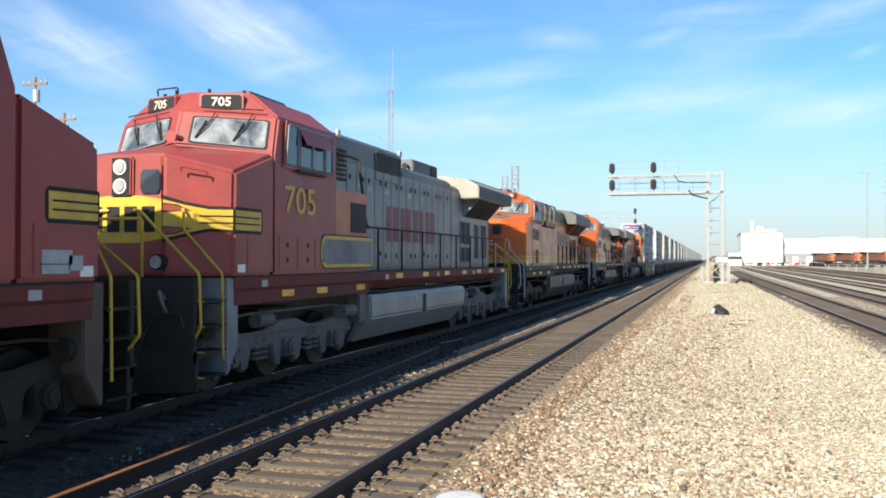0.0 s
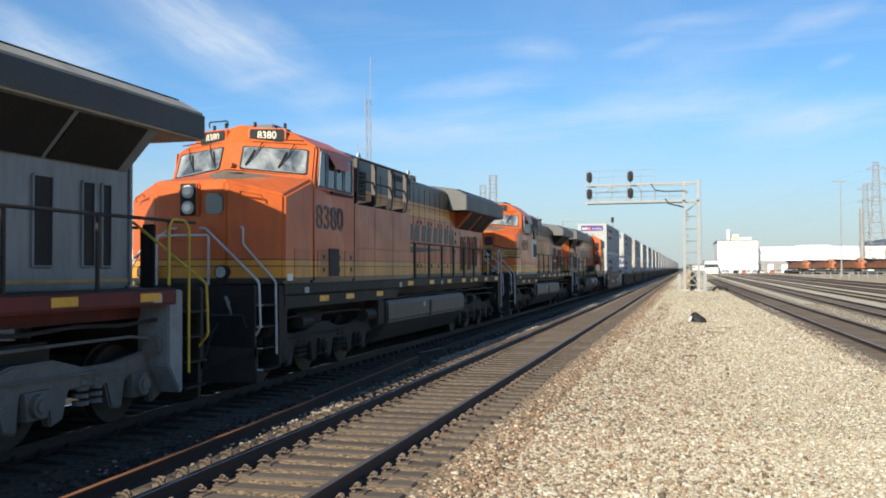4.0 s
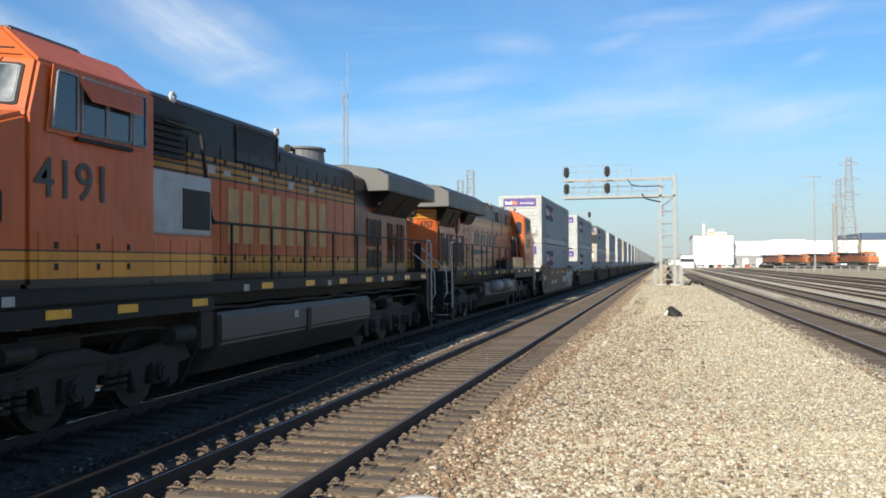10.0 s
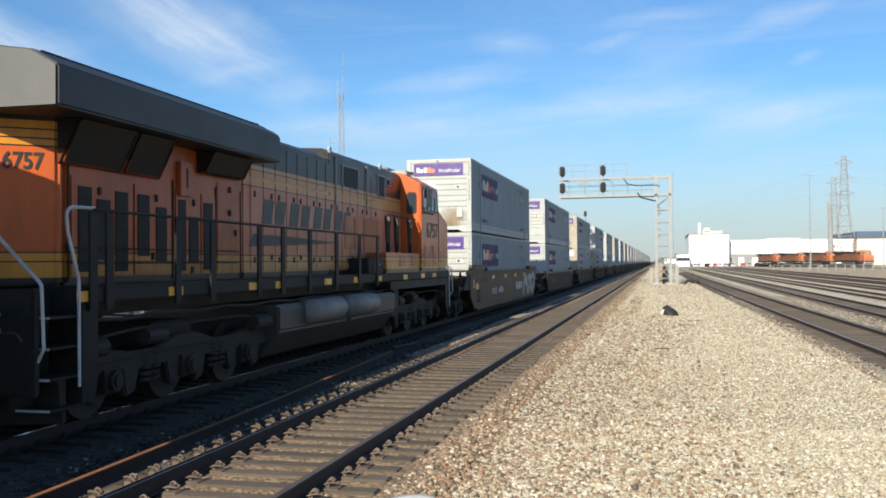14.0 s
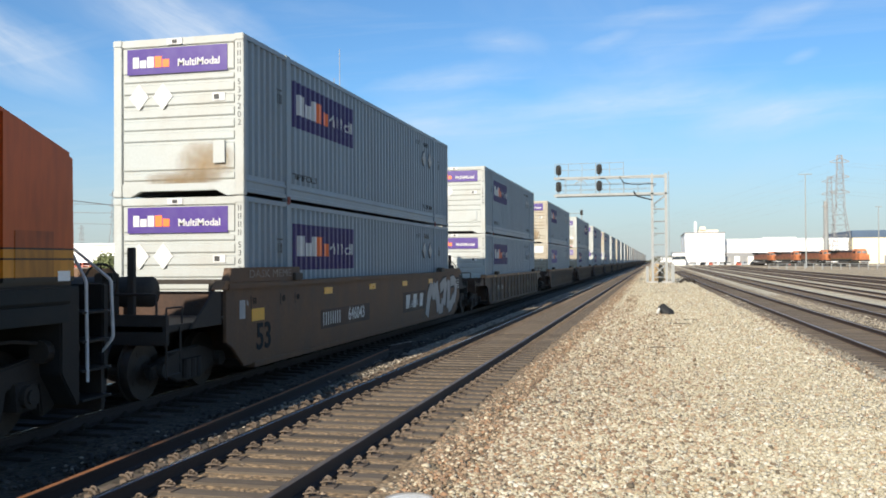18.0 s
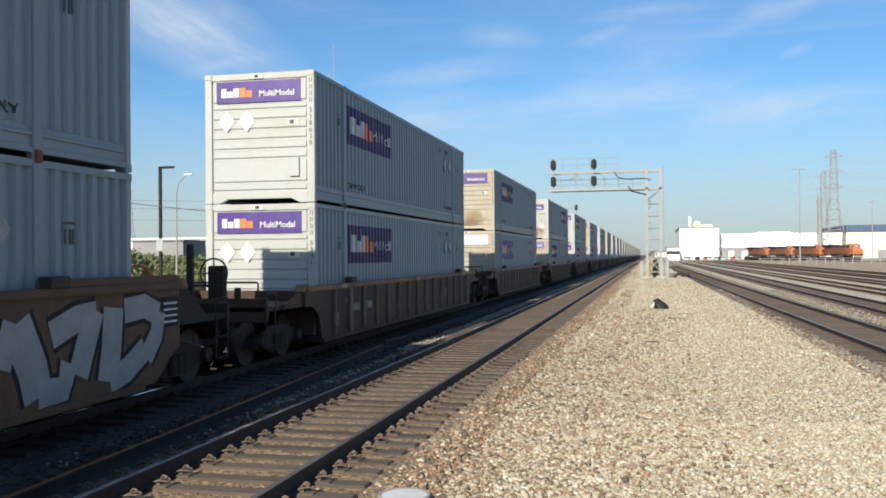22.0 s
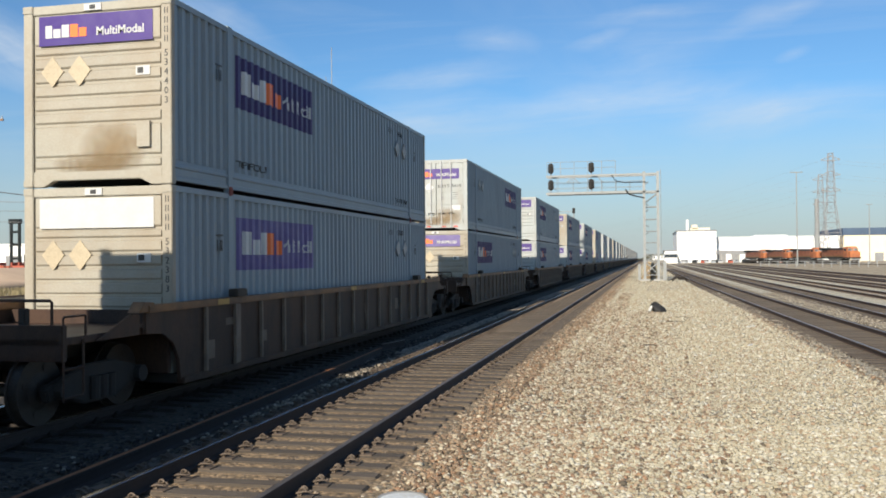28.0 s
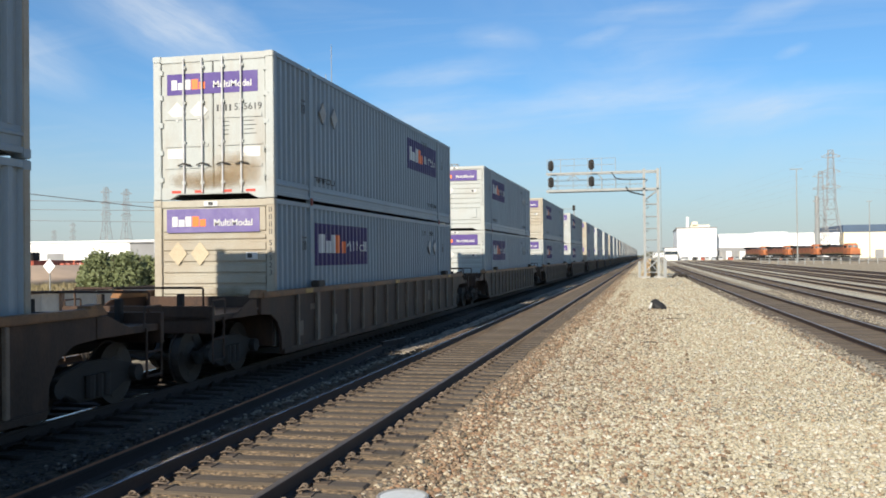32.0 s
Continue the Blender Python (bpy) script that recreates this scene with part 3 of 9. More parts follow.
def truck(e, yc, sc, sense):
    """A three-axle truck: its frame sides with pedestals, springs, boxes and brake gear."""
    for s in (1, -1):
        key = ("truck_side", sc["truck"])
        if key not in SHARED:
            bm = B()
            out = [(-3.0, 0.62), (-2.75, 0.92), (-2.35, 0.98), (-1.5, 0.86), (-0.9, 0.86), (-0.35, 1.0), (0.35, 1.0), (0.9, 0.86), (1.5, 0.86), (2.35, 0.98), (2.75, 0.92), (3.0, 0.62),
                   (2.62, 0.58), (2.55, 0.3), (2.32, 0.22), (2.25, 0.62), (1.72, 0.62), (1.65, 0.25), (1.42, 0.28), (1.3, 0.6), (0.6, 0.62), (0.5, 0.28), (0.27, 0.22), (0.22, 0.66),
                   (-0.22, 0.66), (-0.27, 0.22), (-0.5, 0.28), (-0.6, 0.62), (-1.3, 0.6), (-1.42, 0.28), (-1.65, 0.25), (-1.72, 0.62), (-2.25, 0.62), (-2.32, 0.22), (-2.55, 0.3), (-2.62, 0.58)]
            prism(bm, out, "x", 1.06, 1.2)
            soften(bm, 0.025, 40)
            for y in (-2.0, 0.0, 2.0):
                prism(bm, [(y - 0.17, 0.36), (y + 0.17, 0.36), (y + 0.2, 0.68), (y - 0.2, 0.68)], "x", 1.0, 1.24)
                rod(bm, (1.2, y, 0.52), (1.31, y, 0.52), 0.14, 14)
                rod(bm, (1.31, y, 0.52), (1.34, y, 0.52), 0.09, 10)
            for y in (-1.0, 1.0):
                for k in range(5):
                    rod(bm, (1.15, y - 0.13, 0.4 + k * 0.09), (1.15, y - 0.13, 0.45 + k * 0.09), 0.1, 10)
                    rod(bm, (1.15, y + 0.13, 0.4 + k * 0.09), (1.15, y + 0.13, 0.45 + k * 0.09), 0.1, 10)
            rod(bm, (1.28, -1.35, 1.06), (1.28, -0.85, 1.06), 0.12, 12)
            rod(bm, (1.28, 2.15, 1.02), (1.28, 2.75, 1.02), 0.14, 12)
            rod(bm, (1.28, -2.75, 1.0), (1.28, -2.3, 1.0), 0.13, 12)
            tube(bm, [(1.25, -2.6, 1.1), (1.27, -1.6, 1.18), (1.27, 1.7, 1.18), (1.25, 2.4, 1.1)], 0.022)
            tube(bm, [(1.22, -2.4, 0.75), (1.25, -0.6, 0.82), (1.25, 1.5, 0.78)], 0.016)
            SHARED[key] = mesh_of("truck_frame", bm, M[sc["truck"]])
        ob = part("truck_frame", SHARED[key], None, e, sc["truck_label"], (0, yc, 0))
        if s < 0:
            ob.rotation_euler = (0, 0, math.pi)
    part("truck_bolster", soften(box(B(), -0.95, 0.95, yc - 0.6, yc + 0.6, 0.7, 1.2), 0.04), M["under"], e)
    for k, dy in enumerate((-2.0, 0.0, 2.0)):
        wheelset(e, yc + dy, 0.52, sense)
        part("traction_motor", soften(box(B(), -0.5, 0.5, yc + dy + 0.2, yc + dy + 0.95, 0.25, 0.85), 0.06), M["under"], e)


def handrail_post(e, x, y, z0, z1, m, wide=0.03):
    key = ("post", m, round(z1 - z0, 2), wide)
    if key not in SHARED:
        SHARED[key] = mesh_of("handrail_post", soften(box(B(), -0.018, 0.018, -wide, wide, 0, z1 - z0), 0.008), M[m])
    part("handrail_post", SHARED[key], None, e, "", (x, y, z0))


def number_block(e, n, x0, x1, z0, z1, side, x, m, label):
    """Plain painted bars in pairs along the hood."""
    w, h = (x1 - x0) / n, z1 - z0
    for s in (1, -1):
        for k in range(n):
            y = x0 + k * w if s > 0 else x1 - (k + 1) * w
            for a, b in ((0.05, 0.38), (0.5, 0.84)):
                pts = [(s * x, y + q * w + side * s * z * 0.28, z0 + z) for q, z in ((a, 0), (b, 0), (b, h), (a, h))]
                part("painted_bar", slab(pts if s > 0 else pts, (s, 0, 0), 0.005), M[m], e, label)


def locomotive(name, label, sc, style, flip):
    """sc: the paint. style: 0 the older square type, 1 the newer one with the broad radiator wings."""
    e = new(name)
    tagged(e, label=label, category="locomotive", group="locomotives at the head of the train")
    sense = -1 if flip else 1
    cabm, hoodm, lowm = sc["cab"], sc["hood"], sc["low"]
    # frame, pilots, tank, trucks
    bm = B()
    prism(bm, [(-1.5, 1.58), (1.5, 1.58), (1.52, 1.62), (1.52, 1.78), (-1.52, 1.78), (-1.52, 1.62)], "y", 1.75, 20.55)
    box(bm, -1.05, 1.05, 0.95, 21.35, 1.4, 1.775)
    part("underframe", bm, sc["sill"], e, sc["sill_label"])
    part("walkway", box(B(), -1.52, 1.52, 1.75, 20.55, 1.784, 1.81), M["black"], e)
    for y, d in ((0.8, 1), (21.5, -1)):
        part("pilot", soften(box(B(), -1.4, 1.4, min(y, y + d * 0.12), max(y, y + d * 0.12), 0.55, 1.8), 0.02), M[sc["pilot"]], e)
        bm = B()
        faces(bm, [(-1.4, y + d * 0.1, 0.18), (0, y - d * 0.25, 0.14), (1.4, y + d * 0.1, 0.18), (1.4, y, 0.75), (0, y - d * 0.1, 0.8), (-1.4, y, 0.75), (-1.4, y + d * 0.16, 0.18), (1.4, y + d * 0.16, 0.18), (1.4, y + d * 0.16, 0.75), (-1.4, y + d * 0.16, 0.75)],
              [(0, 1, 4, 5), (1, 2, 3, 4), (6, 9, 8, 7), (0, 5, 9, 6), (2, 7, 8, 3), (5, 4, 3, 8, 9), (0, 6, 7, 2, 1)])
        part("snow_plough", bm, M["under"], e, "black steel plough plate")
        bm = soften(box(B(), -0.16, 0.16, min(y, y - d * 0.75), max(y, y - d * 0.75), 0.75, 1.0), 0.04)
        rod(bm, (0.08, y - d * 0.72, 0.68), (0.08, y - d * 0.72, 1.05), 0.13, 10)
        part("coupler", bm, M["wheel"], e)
        for x in (-0.75, -0.45, 0.45, 0.75):
            part("air_hose", tube(B(), [(x, y, 1.15), (x, y - d * 0.22, 1.0), (x * 0.9, y - d * 0.3, 0.65), (x * 0.8, y - d * 0.42, 0.55)], 0.025), M["rubber"], e)
        part("cut_lever", tube(B(), [(-1.3, y - d * 0.06, 1.2), (-1.25, y - d * 0.1, 1.3), (1.25, y - d * 0.1, 1.3), (1.3, y - d * 0.06, 1.1)], 0.016), M["wheel"], e)
        for x in (0.95, -0.95):
            part("control_hose", tube(B(), [(x, y - d * 0.01, 1.5), (x * 1.05, y - d * 0.22, 1.62), (x * 1.15, y - d * 0.26, 1.42), (x * 1.1, y - d * 0.12, 1.32)], 0.026), M["reservoir"], e, "grey looped control hose")
        for s in (1, -1):
            # corner steps: treads between a side plate and the pilot
            for k in range(4):
                z = 0.36 + k * 0.36
                part("step_tread", soften(box(B(), min(s * 1.05, s * 1.52), max(s * 1.05, s * 1.52), min(y + d * 0.14, y + d * 0.72), max(y + d * 0.14, y + d * 0.72), z, z + 0.03), 0.006), M["black"], e, "worn grip tread")
                part("tread_edge", box(B(), s * 1.06 if s > 0 else s * 1.51, s * 1.51 if s > 0 else s * 1.06, min(y + d * 0.125, y + d * 0.138), max(y + d * 0.125, y + d * 0.138), z + 0.004, z + 0.03), M[sc["tread"]], e)
            part("step_back", box(B(), min(s * 0.98, s * 1.04), max(s * 0.98, s * 1.04), min(y + d * 0.12, y + d * 0.78), max(y + d * 0.12, y + d * 0.78), 0.36, 1.78), M["under"], e)
            part("step_side_plate", soften(prism(B(), [(y + d * 0.74, 0.34), (y + d * 0.82, 0.34), (y + d * 1.1, 0.75), (y + d * 1.1, 1.78), (y + d * 0.74, 1.78)], "x", s * 1.0, s * 1.5), 0.02), M[sc["stepplate"]], e)
            r = M[sc["rail"]]
            part("grab_rail", tube(B(), [(s * 0.22, y + d * 0.3, 2.78), (s * 0.35, y + d * 0.25, 2.78), (s * 1.47, y + d * 0.05, 1.85), (s * 1.5, y + d * 0.05, 1.1), (s * 1.35, y + d * 0.1, 0.9)], 0.022), r, e, sc["rail_label"])
            if d < 0 and s < 0 and sc.get("offside"):
                continue
            if d < 0:
                part("grab_rail", tube(B(), [(s * 1.5, y + d * 1.1, 1.85), (s * 1.5, y + d * 1.1, 2.66), (s * 1.5, y + d * 1.02, 2.76), (s * 1.5, y + d * 0.72, 2.76), (s * 1.52, y + d * 0.62, 2.66), (s * 1.52, y + d * 0.62, 0.6)], 0.022), r, e, sc["rail_label"])
                continue
            part("grab_rail", tube(B(), [(s * 0.9, y + d * 0.5, 2.8), (s * 0.98, y + d * 0.42, 2.78), (s * 0.98, y + d * 0.42, 2.5), (s * 1.5, y + d * 0.62, 1.85), (s * 1.52, y + d * 0.62, 0.6)], 0.022), r, e, sc["rail_label"])
    bm = B()
    prism(bm, [(-1.42, 1.3), (1.42, 1.3), (1.46, 1.2), (1.46, 0.8), (1.05, 0.3), (-1.05, 0.3), (-1.46, 0.8), (-1.46, 1.2)], "y", 7.6, 15.2)
    part("fuel_tank", soften(bm, 0.04), M[sc["tank"]], e, sc["tank_label"])
    for s in (1, -1):
        part("tank_gauge", box(B(), min(s * 1.461, s * 1.48), max(s * 1.461, s * 1.48), 11.2, 11.4, 0.75, 1.2), M["black"], e)
        part("tank_plate", box(B(), min(s * 1.461, s * 1.475), max(s * 1.461, s * 1.475), 10.55, 10.75, 1.05, 1.18), M["greybox"], e)
        if style == 1:
            for k, y in enumerate((9.6, 12.0)):
                if s < 0:
                    part("air_reservoir", rod(B(), (s * 1.42, y, 1.1), (s * 1.42, y + 1.9, 1.1), 0.26, 18), M["reservoir"], e, "grimy grey air cylinder", smooth=True)
        tube_pts = [(s * 1.3, 7.0 + k * 0.9, 1.34 + 0.04 * (k % 2)) for k in range(16)]
        part("pipe_run", tube(B(), tube_pts, 0.028), M["under"], e)
        part("sand_pipe", tube(B(), [(s * 1.25, 7.2, 1.4), (s * 1.25, 7.3, 0.9), (s * 0.95, 7.25, 0.2)], 0.03), M["under"], e)
        part("air_filter_box", soften(box(B(), min(s * 1.05, s * 1.4), max(s * 1.05, s * 1.4), 7.05, 7.5, 0.75, 1.35), 0.03), M["greytruck"] if sc["truck"] == "greytruck" else M["under"], e)
    truck(e, 4.17, sc, sense)
    truck(e, 18.13, sc, sense)
    # nose
    a = [(-0.68, 1.15, 3.62), (0.68, 1.15, 3.62), (1.54, 1.71, 3.38), (1.54, 2.98, 3.78), (0, 2.45, 3.93), (-1.54, 2.98, 3.78), (-1.54, 1.71, 3.38)]
    b = [(-0.68, 1.12, 1.81), (0.68, 1.12, 1.81), (1.54, 1.68, 1.81), (1.54, 2.98, 1.81), (0, 2.98, 1.81), (-1.54, 2.98, 1.81), (-1.54, 1.68, 1.81)]
    bm = faces(B(), a + b, [(0, 1, 4), (1, 2, 3), (1, 3, 4), (0, 4, 5), (0, 5, 6), (7, 8, 1, 0), (8, 9, 2, 1), (9, 10, 3, 2), (7, 0, 6, 13), (13, 6, 5, 12), (10, 11, 4, 3), (11, 12, 5, 4), (7, 13, 12, 11, 10, 9, 8)])
    part("nose", soften(bm, 0.05, 25), sc["nose"], e, sc["nose_label"])
    # cab
    yb, zr = (5.55, 4.87) if style == 0 else (5.14, 4.74)
    c = [(1.54, 2.98, 1.81), (1.54, yb, 1.81), (-1.54, yb, 1.81), (-1.54, 2.98, 1.81),
         (1.54, 2.98, 3.78), (-1.54, 2.98, 3.78), (0, 2.45, 3.93), (1.5, 3.2, 4.42), (-1.5, 3.2, 4.42), (0, 2.66, 4.5),
         (1.54, yb, 4.42), (-1.54, yb, 4.42), (0.95, 3.26, zr), (-0.95, 3.26, zr), (0, 2.95, 4.88), (0.95, yb, zr), (-0.95, yb, zr), (0, yb, 4.89)]
    bm = faces(B(), c, [(0, 1, 10, 7, 4), (3, 5, 8, 11, 2), (4, 7, 9, 6), (6, 9, 8, 5), (7, 12, 14, 9), (9, 14, 13, 8), (7, 10, 15, 12), (8, 13, 16, 11), (12, 15, 17, 14), (13, 14, 17, 16), (0, 4, 6, 5, 3), (1, 2, 11, 16, 17, 15, 10), (0, 3, 2, 1)])
    cab = part("cab", soften(bm, 0.04, 25), cabm, e, sc["cab_label"])
    # windscreens in the two swept front faces, with gaskets and wipers
    for s in (1, -1):
        p00, p10, p11, p01 = Vector((0, 2.45, 3.93)), Vector((s * 1.54, 2.98, 3.78)), Vector((s * 1.5, 3.2, 4.42)), Vector((0, 2.66, 4.5))
        def on(u, v):
            return (p00 * (1 - u) + p10 * u) * (1 - v) + (p01 * (1 - u) + p11 * u) * v
        nrm = (p10 - p00).cross(p01 - p00) * s
        nrm.normalize()
        def quad(u0, u1, v0, v1, lift):
            q = [on(u0, v0), on(u0 + 0.03, v0 - 0.03), on(u1 - 0.03, v0 - 0.03), on(u1, v0), on(u1, v1), on(u1 - 0.03, v1 + 0.03), on(u0 + 0.03, v1 + 0.03), on(u0, v1)]
            return [x + nrm * lift for x in (q if s > 0 else q[::-1])]
        part("windscreen_gasket", slab(quad(0.13, 0.92, 0.12, 0.86, 0.0), nrm, 0.012), M["black"], e)
        part("windscreen_rim", slab(quad(0.152, 0.898, 0.16, 0.82, 0.008), nrm, 0.01), M["stepgrey"], e)
        part("windscreen", slab(quad(0.162, 0.888, 0.18, 0.8, 0.012), nrm, 0.012), M["windscreen"], e, "large windscreen pane")
        for u in (0.3, 0.68):
            bm = tube(B(), [on(u + 0.06, 1.0) + nrm * 0.06, on(u, 0.62) + nrm * 0.06, on(u - 0.08, 0.3) + nrm * 0.045], 0.011)
            rod(bm, on(u - 0.02, 0.75) + nrm * 0.045, on(u - 0.1, 0.22) + nrm * 0.045, 0.016, 5)
            part("wiper", bm, M["black"], e)
        bm = tube(B(), [on(0.2, 1.1) + nrm * 0.09, on(0.85, 1.1) + nrm * 0.09], 0.012)
        part("grab_bar", bm, M["black"], e)
        # number board above
        t00, t10, t11, t01 = Vector((0, 2.66, 4.5)), Vector((s * 1.5, 3.2, 4.42)), Vector((s * 0.95, 3.26, zr)), Vector((0, 2.95, 4.88))
        mid = t00 * 0.29 + t10 * 0.21 + t11 * 0.26 + t01 * 0.24
        f = Vector((s * 0.3, -0.92, 0.1)).normalized()
        right = Vector((0, 0, 1)).cross(f).normalized()
        up = f.cross(right)
        mid = mid + f * 0.05
        def brd(w, hh, off):
            return [mid + f * off + right * (i * w) + up * (j * hh) for i, j in ((-1, -0.8), (-0.9, -1), (0.9, -1), (1, -0.8), (1, 0.8), (0.9, 1), (-0.9, 1), (-1, 0.8))]
        part("number_frame", soften(slab(brd(0.37, 0.155, -0.2), f, 0.2), 0.01), cabm, e)
        part("number_board", slab(brd(0.33, 0.125, 0.0), f, 0.012), M["slate"], e, "dark slate number board")
        if sc.get("digits"):
            write_on(sc["digits"], 0.205, M["cream"], e, mid + f * 0.016, f, "number", 0.004, "white road number", 0.9 if len(sc["digits"]) > 3 else 1.1)
        # cab side: windows, visor, mirror, number
        fx = s * 1.54
        dw = 0.0 if style == 0 else 0.17
        part("window_gasket", slab([(fx, 3.27 - dw, 3.6), (fx, 5.35 - dw * 2, 3.6), (fx, 5.35 - dw * 2, 4.4), (fx, 3.4 - dw, 4.4)], (s, 0, 0), 0.012), cabm, e)
        for y0, y1 in ((3.36, 3.82), (3.9, 4.4), (4.44, 4.92), (4.98, 5.28)) if style == 0 else ((3.16, 3.52), (3.6, 4.0), (4.04, 4.42), (4.5, 4.92)):
            part("side_window", slab([(fx + s * 0.012, y0, 3.66), (fx + s * 0.012, y1, 3.66), (fx + s * 0.012, y1, 4.34), (fx + s * 0.012, y0 + (0.1 if y0 < 3.5 else 0), 4.34)], (s, 0, 0), 0.01), M["cabglass"], e)
            part("window_frame", tube(B(), [(fx + s * 0.026, y0, 3.66), (fx + s * 0.026, y1, 3.66), (fx + s * 0.026, y1, 4.34), (fx + s * 0.026, y0 + (0.1 if y0 < 3.5 else 0), 4.34), (fx + s * 0.026, y0, 3.66)], 0.02, 4), M["stepgrey"], e)
        bm = faces(B(), [(fx, 3.75 - dw, 4.43), (fx, 5.25 - dw * 3, 4.43), (fx + s * 0.13, 5.05 - dw * 3, 4.08), (fx + s * 0.13, 3.95 - dw, 4.08), (fx, 3.75 - dw, 4.4), (fx, 5.25 - dw * 3, 4.4), (fx + s * 0.13, 5.05 - dw * 3, 4.05), (fx + s * 0.13, 3.95 - dw, 4.05)], [(0, 1, 2, 3), (7, 6, 5, 4), (0, 3, 7, 4), (1, 5, 6, 2), (2, 6, 7, 3), (0, 4, 5, 1)])
        part("sun_visor", bm, cabm, e)
        part("arm_rest", box(B(), min(fx, fx + s * 0.05), max(fx, fx + s * 0.05), 3.8, 4.95, 3.56, 3.61), M["black"], e)
        if sc.get("digits"):
            write_on(sc["digits"], 0.66, M[sc["digit_mat"]], e, (fx + s * 0.004, 3.97 if len(sc["digits"]) < 4 else 3.8, 3.05), (s, 0, 0), "number", 0.003, "large road number", 1.32 if len(sc["digits"]) < 4 else 1.1)
        # access panels, latches and grime plates low on the cab
        for y0, y1 in ((2.1, 2.75), (3.15, 3.75), (3.85, 4.5), (4.56, 5.08 if style else 5.4)):
            part("access_panel", slab([(fx, y0, 1.9), (fx, y1, 1.9), (fx, y1, 2.44), (fx, y0, 2.44)], (s, 0, 0), 0.008), lowm, e)
        for y in (3.45, 4.25, 4.9):
            for z in (2.05, 2.3):
                part("latch", box(B(), min(fx, fx + s * 0.018), max(fx, fx + s * 0.018), y - 0.03, y + 0.03, z - 0.04, z + 0.04), M["black"], e)
        part("data_plate", box(B(), min(fx, fx + s * 0.01), max(fx, fx + s * 0.01), 1.8, 2.02, 1.86, 1.98), M["whitepaint"], e)
        part("cab_skirt", soften(box(B(), min(s * 1.44, s * 1.515), max(s * 1.44, s * 1.515), 1.76, 7.3 if style == 0 else 8.2, 1.36, 1.575), 0.01), sc["sill"], e, "side skirt below the cab")
        # equipment box behind the cab
        lend = 7.3 if style == 0 else 8.5 if s < 0 else 9.2
        part("lower_locker", soften(box(B(), min(s * 0.93, s * 1.49), max(s * 0.93, s * 1.49), yb + 0.01, lend, 1.81, 2.35 if style and s < 0 else 2.5), 0.02), lowm, e)
        if style == 1 and s > 0:
            part("side_locker", soften(box(B(), 0.93, 1.535, yb + 0.012, lend, 2.502, 3.46), 0.02), lowm, e, "orange side locker flush with the cab")
            part("locker_foot", soften(box(B(), 1.492, 1.535, yb + 0.012, lend, 1.815, 2.498), 0.01), lowm, e)
            for y in (6.45, 7.75):
                part("panel_seam", box(B(), 1.5351, 1.538, y - 0.008, y + 0.008, 1.85, 3.42), M["black"], e)
        bw = part("rear_cab_window", slab([(s * 1.1, yb, 3.6), (s * 1.15, yb, 3.53), (s * 1.36, yb, 3.53), (s * 1.41, yb, 3.6), (s * 1.41, yb, 4.1), (s * 1.36, yb, 4.17), (s * 1.15, yb, 4.17), (s * 1.1, yb, 4.1)], (0, 1, 0), 0.02), M["rubber"], e, "small rear cab window")
        part("pane", slab([(s * 1.14, yb + 0.02, 3.58), (s * 1.37, yb + 0.02, 3.58), (s * 1.37, yb + 0.02, 4.12), (s * 1.14, yb + 0.02, 4.12)], (0, 1, 0), 0.006), M["cabglass"], bw)
        if style == 1 and s < 0:
            for y in (3.1, 4.1):
                lf = part("louvre_frame", slab([(fx, y, 1.9), (fx, y + 0.75, 1.9), (fx, y + 0.75, 2.62), (fx, y, 2.62)], (s, 0, 0), 0.012), cabm, e)
                for k in range(9):
                    part("louvre_slat", box(B(), min(fx + s * 0.013, fx + s * 0.03), max(fx + s * 0.013, fx + s * 0.03), y + 0.08, y + 0.67, 1.97 + k * 0.07, 2.01 + k * 0.07), M["hoodorange"], lf)
        for y in () if style and s < 0 else (5.75, 6.2, 6.65, 7.05):
            part("locker_door", slab([(s * 1.49, y - 0.17, 1.9), (s * 1.49, y + 0.17, 1.9), (s * 1.49, y + 0.17, 2.42), (s * 1.49, y - 0.17, 2.42)], (s, 0, 0), 0.01), lowm, e)
        if style == 1:
            continue
        acbox = part("equipment_box", soften(box(B(), min(s * 0.93, s * 1.48), max(s * 0.93, s * 1.48), 5.58, 7.27, 2.51, 3.42), 0.025), M[sc["acbox"]] if sc["acbox"] else cabm, e, sc["acbox_label"])
        part("box_grille", box(B(), min(s * 1.481, s * 1.495), max(s * 1.481, s * 1.495), 6.4, 7.2, 2.6, 3.2), M["rubber"], acbox, "dark louvred grille")
    # headlights on the nose, with the porthole door
    part("lamp_housing", soften(box(B(), -0.2, 0.2, 1.08, 1.16, 2.98, 3.58), 0.03), sc["nose"], e)
    part("lamp_recess", box(B(), -0.15, 0.15, 1.072, 1.079, 3.0, 3.56), M["black"], e)
    for z in (3.14, 3.42):
        hl = part("headlight", rod(B(), (0, 1.08, z), (0, 1.05, z), 0.115, 18), M["silverrail"], e, "round sealed headlight")
        part("lens", rod(B(), (0, 1.052, z), (0, 1.035, z), 0.09, 18, 0.075), M["lampbright"], hl)
    part("nose_door", slab([(0.3, 1.14, 2.0), (0.66, 1.14, 2.0), (0.66, 1.15, 3.45), (0.3, 1.15, 3.45)], (0, -1, 0), 0.02), sc["nose"], e)
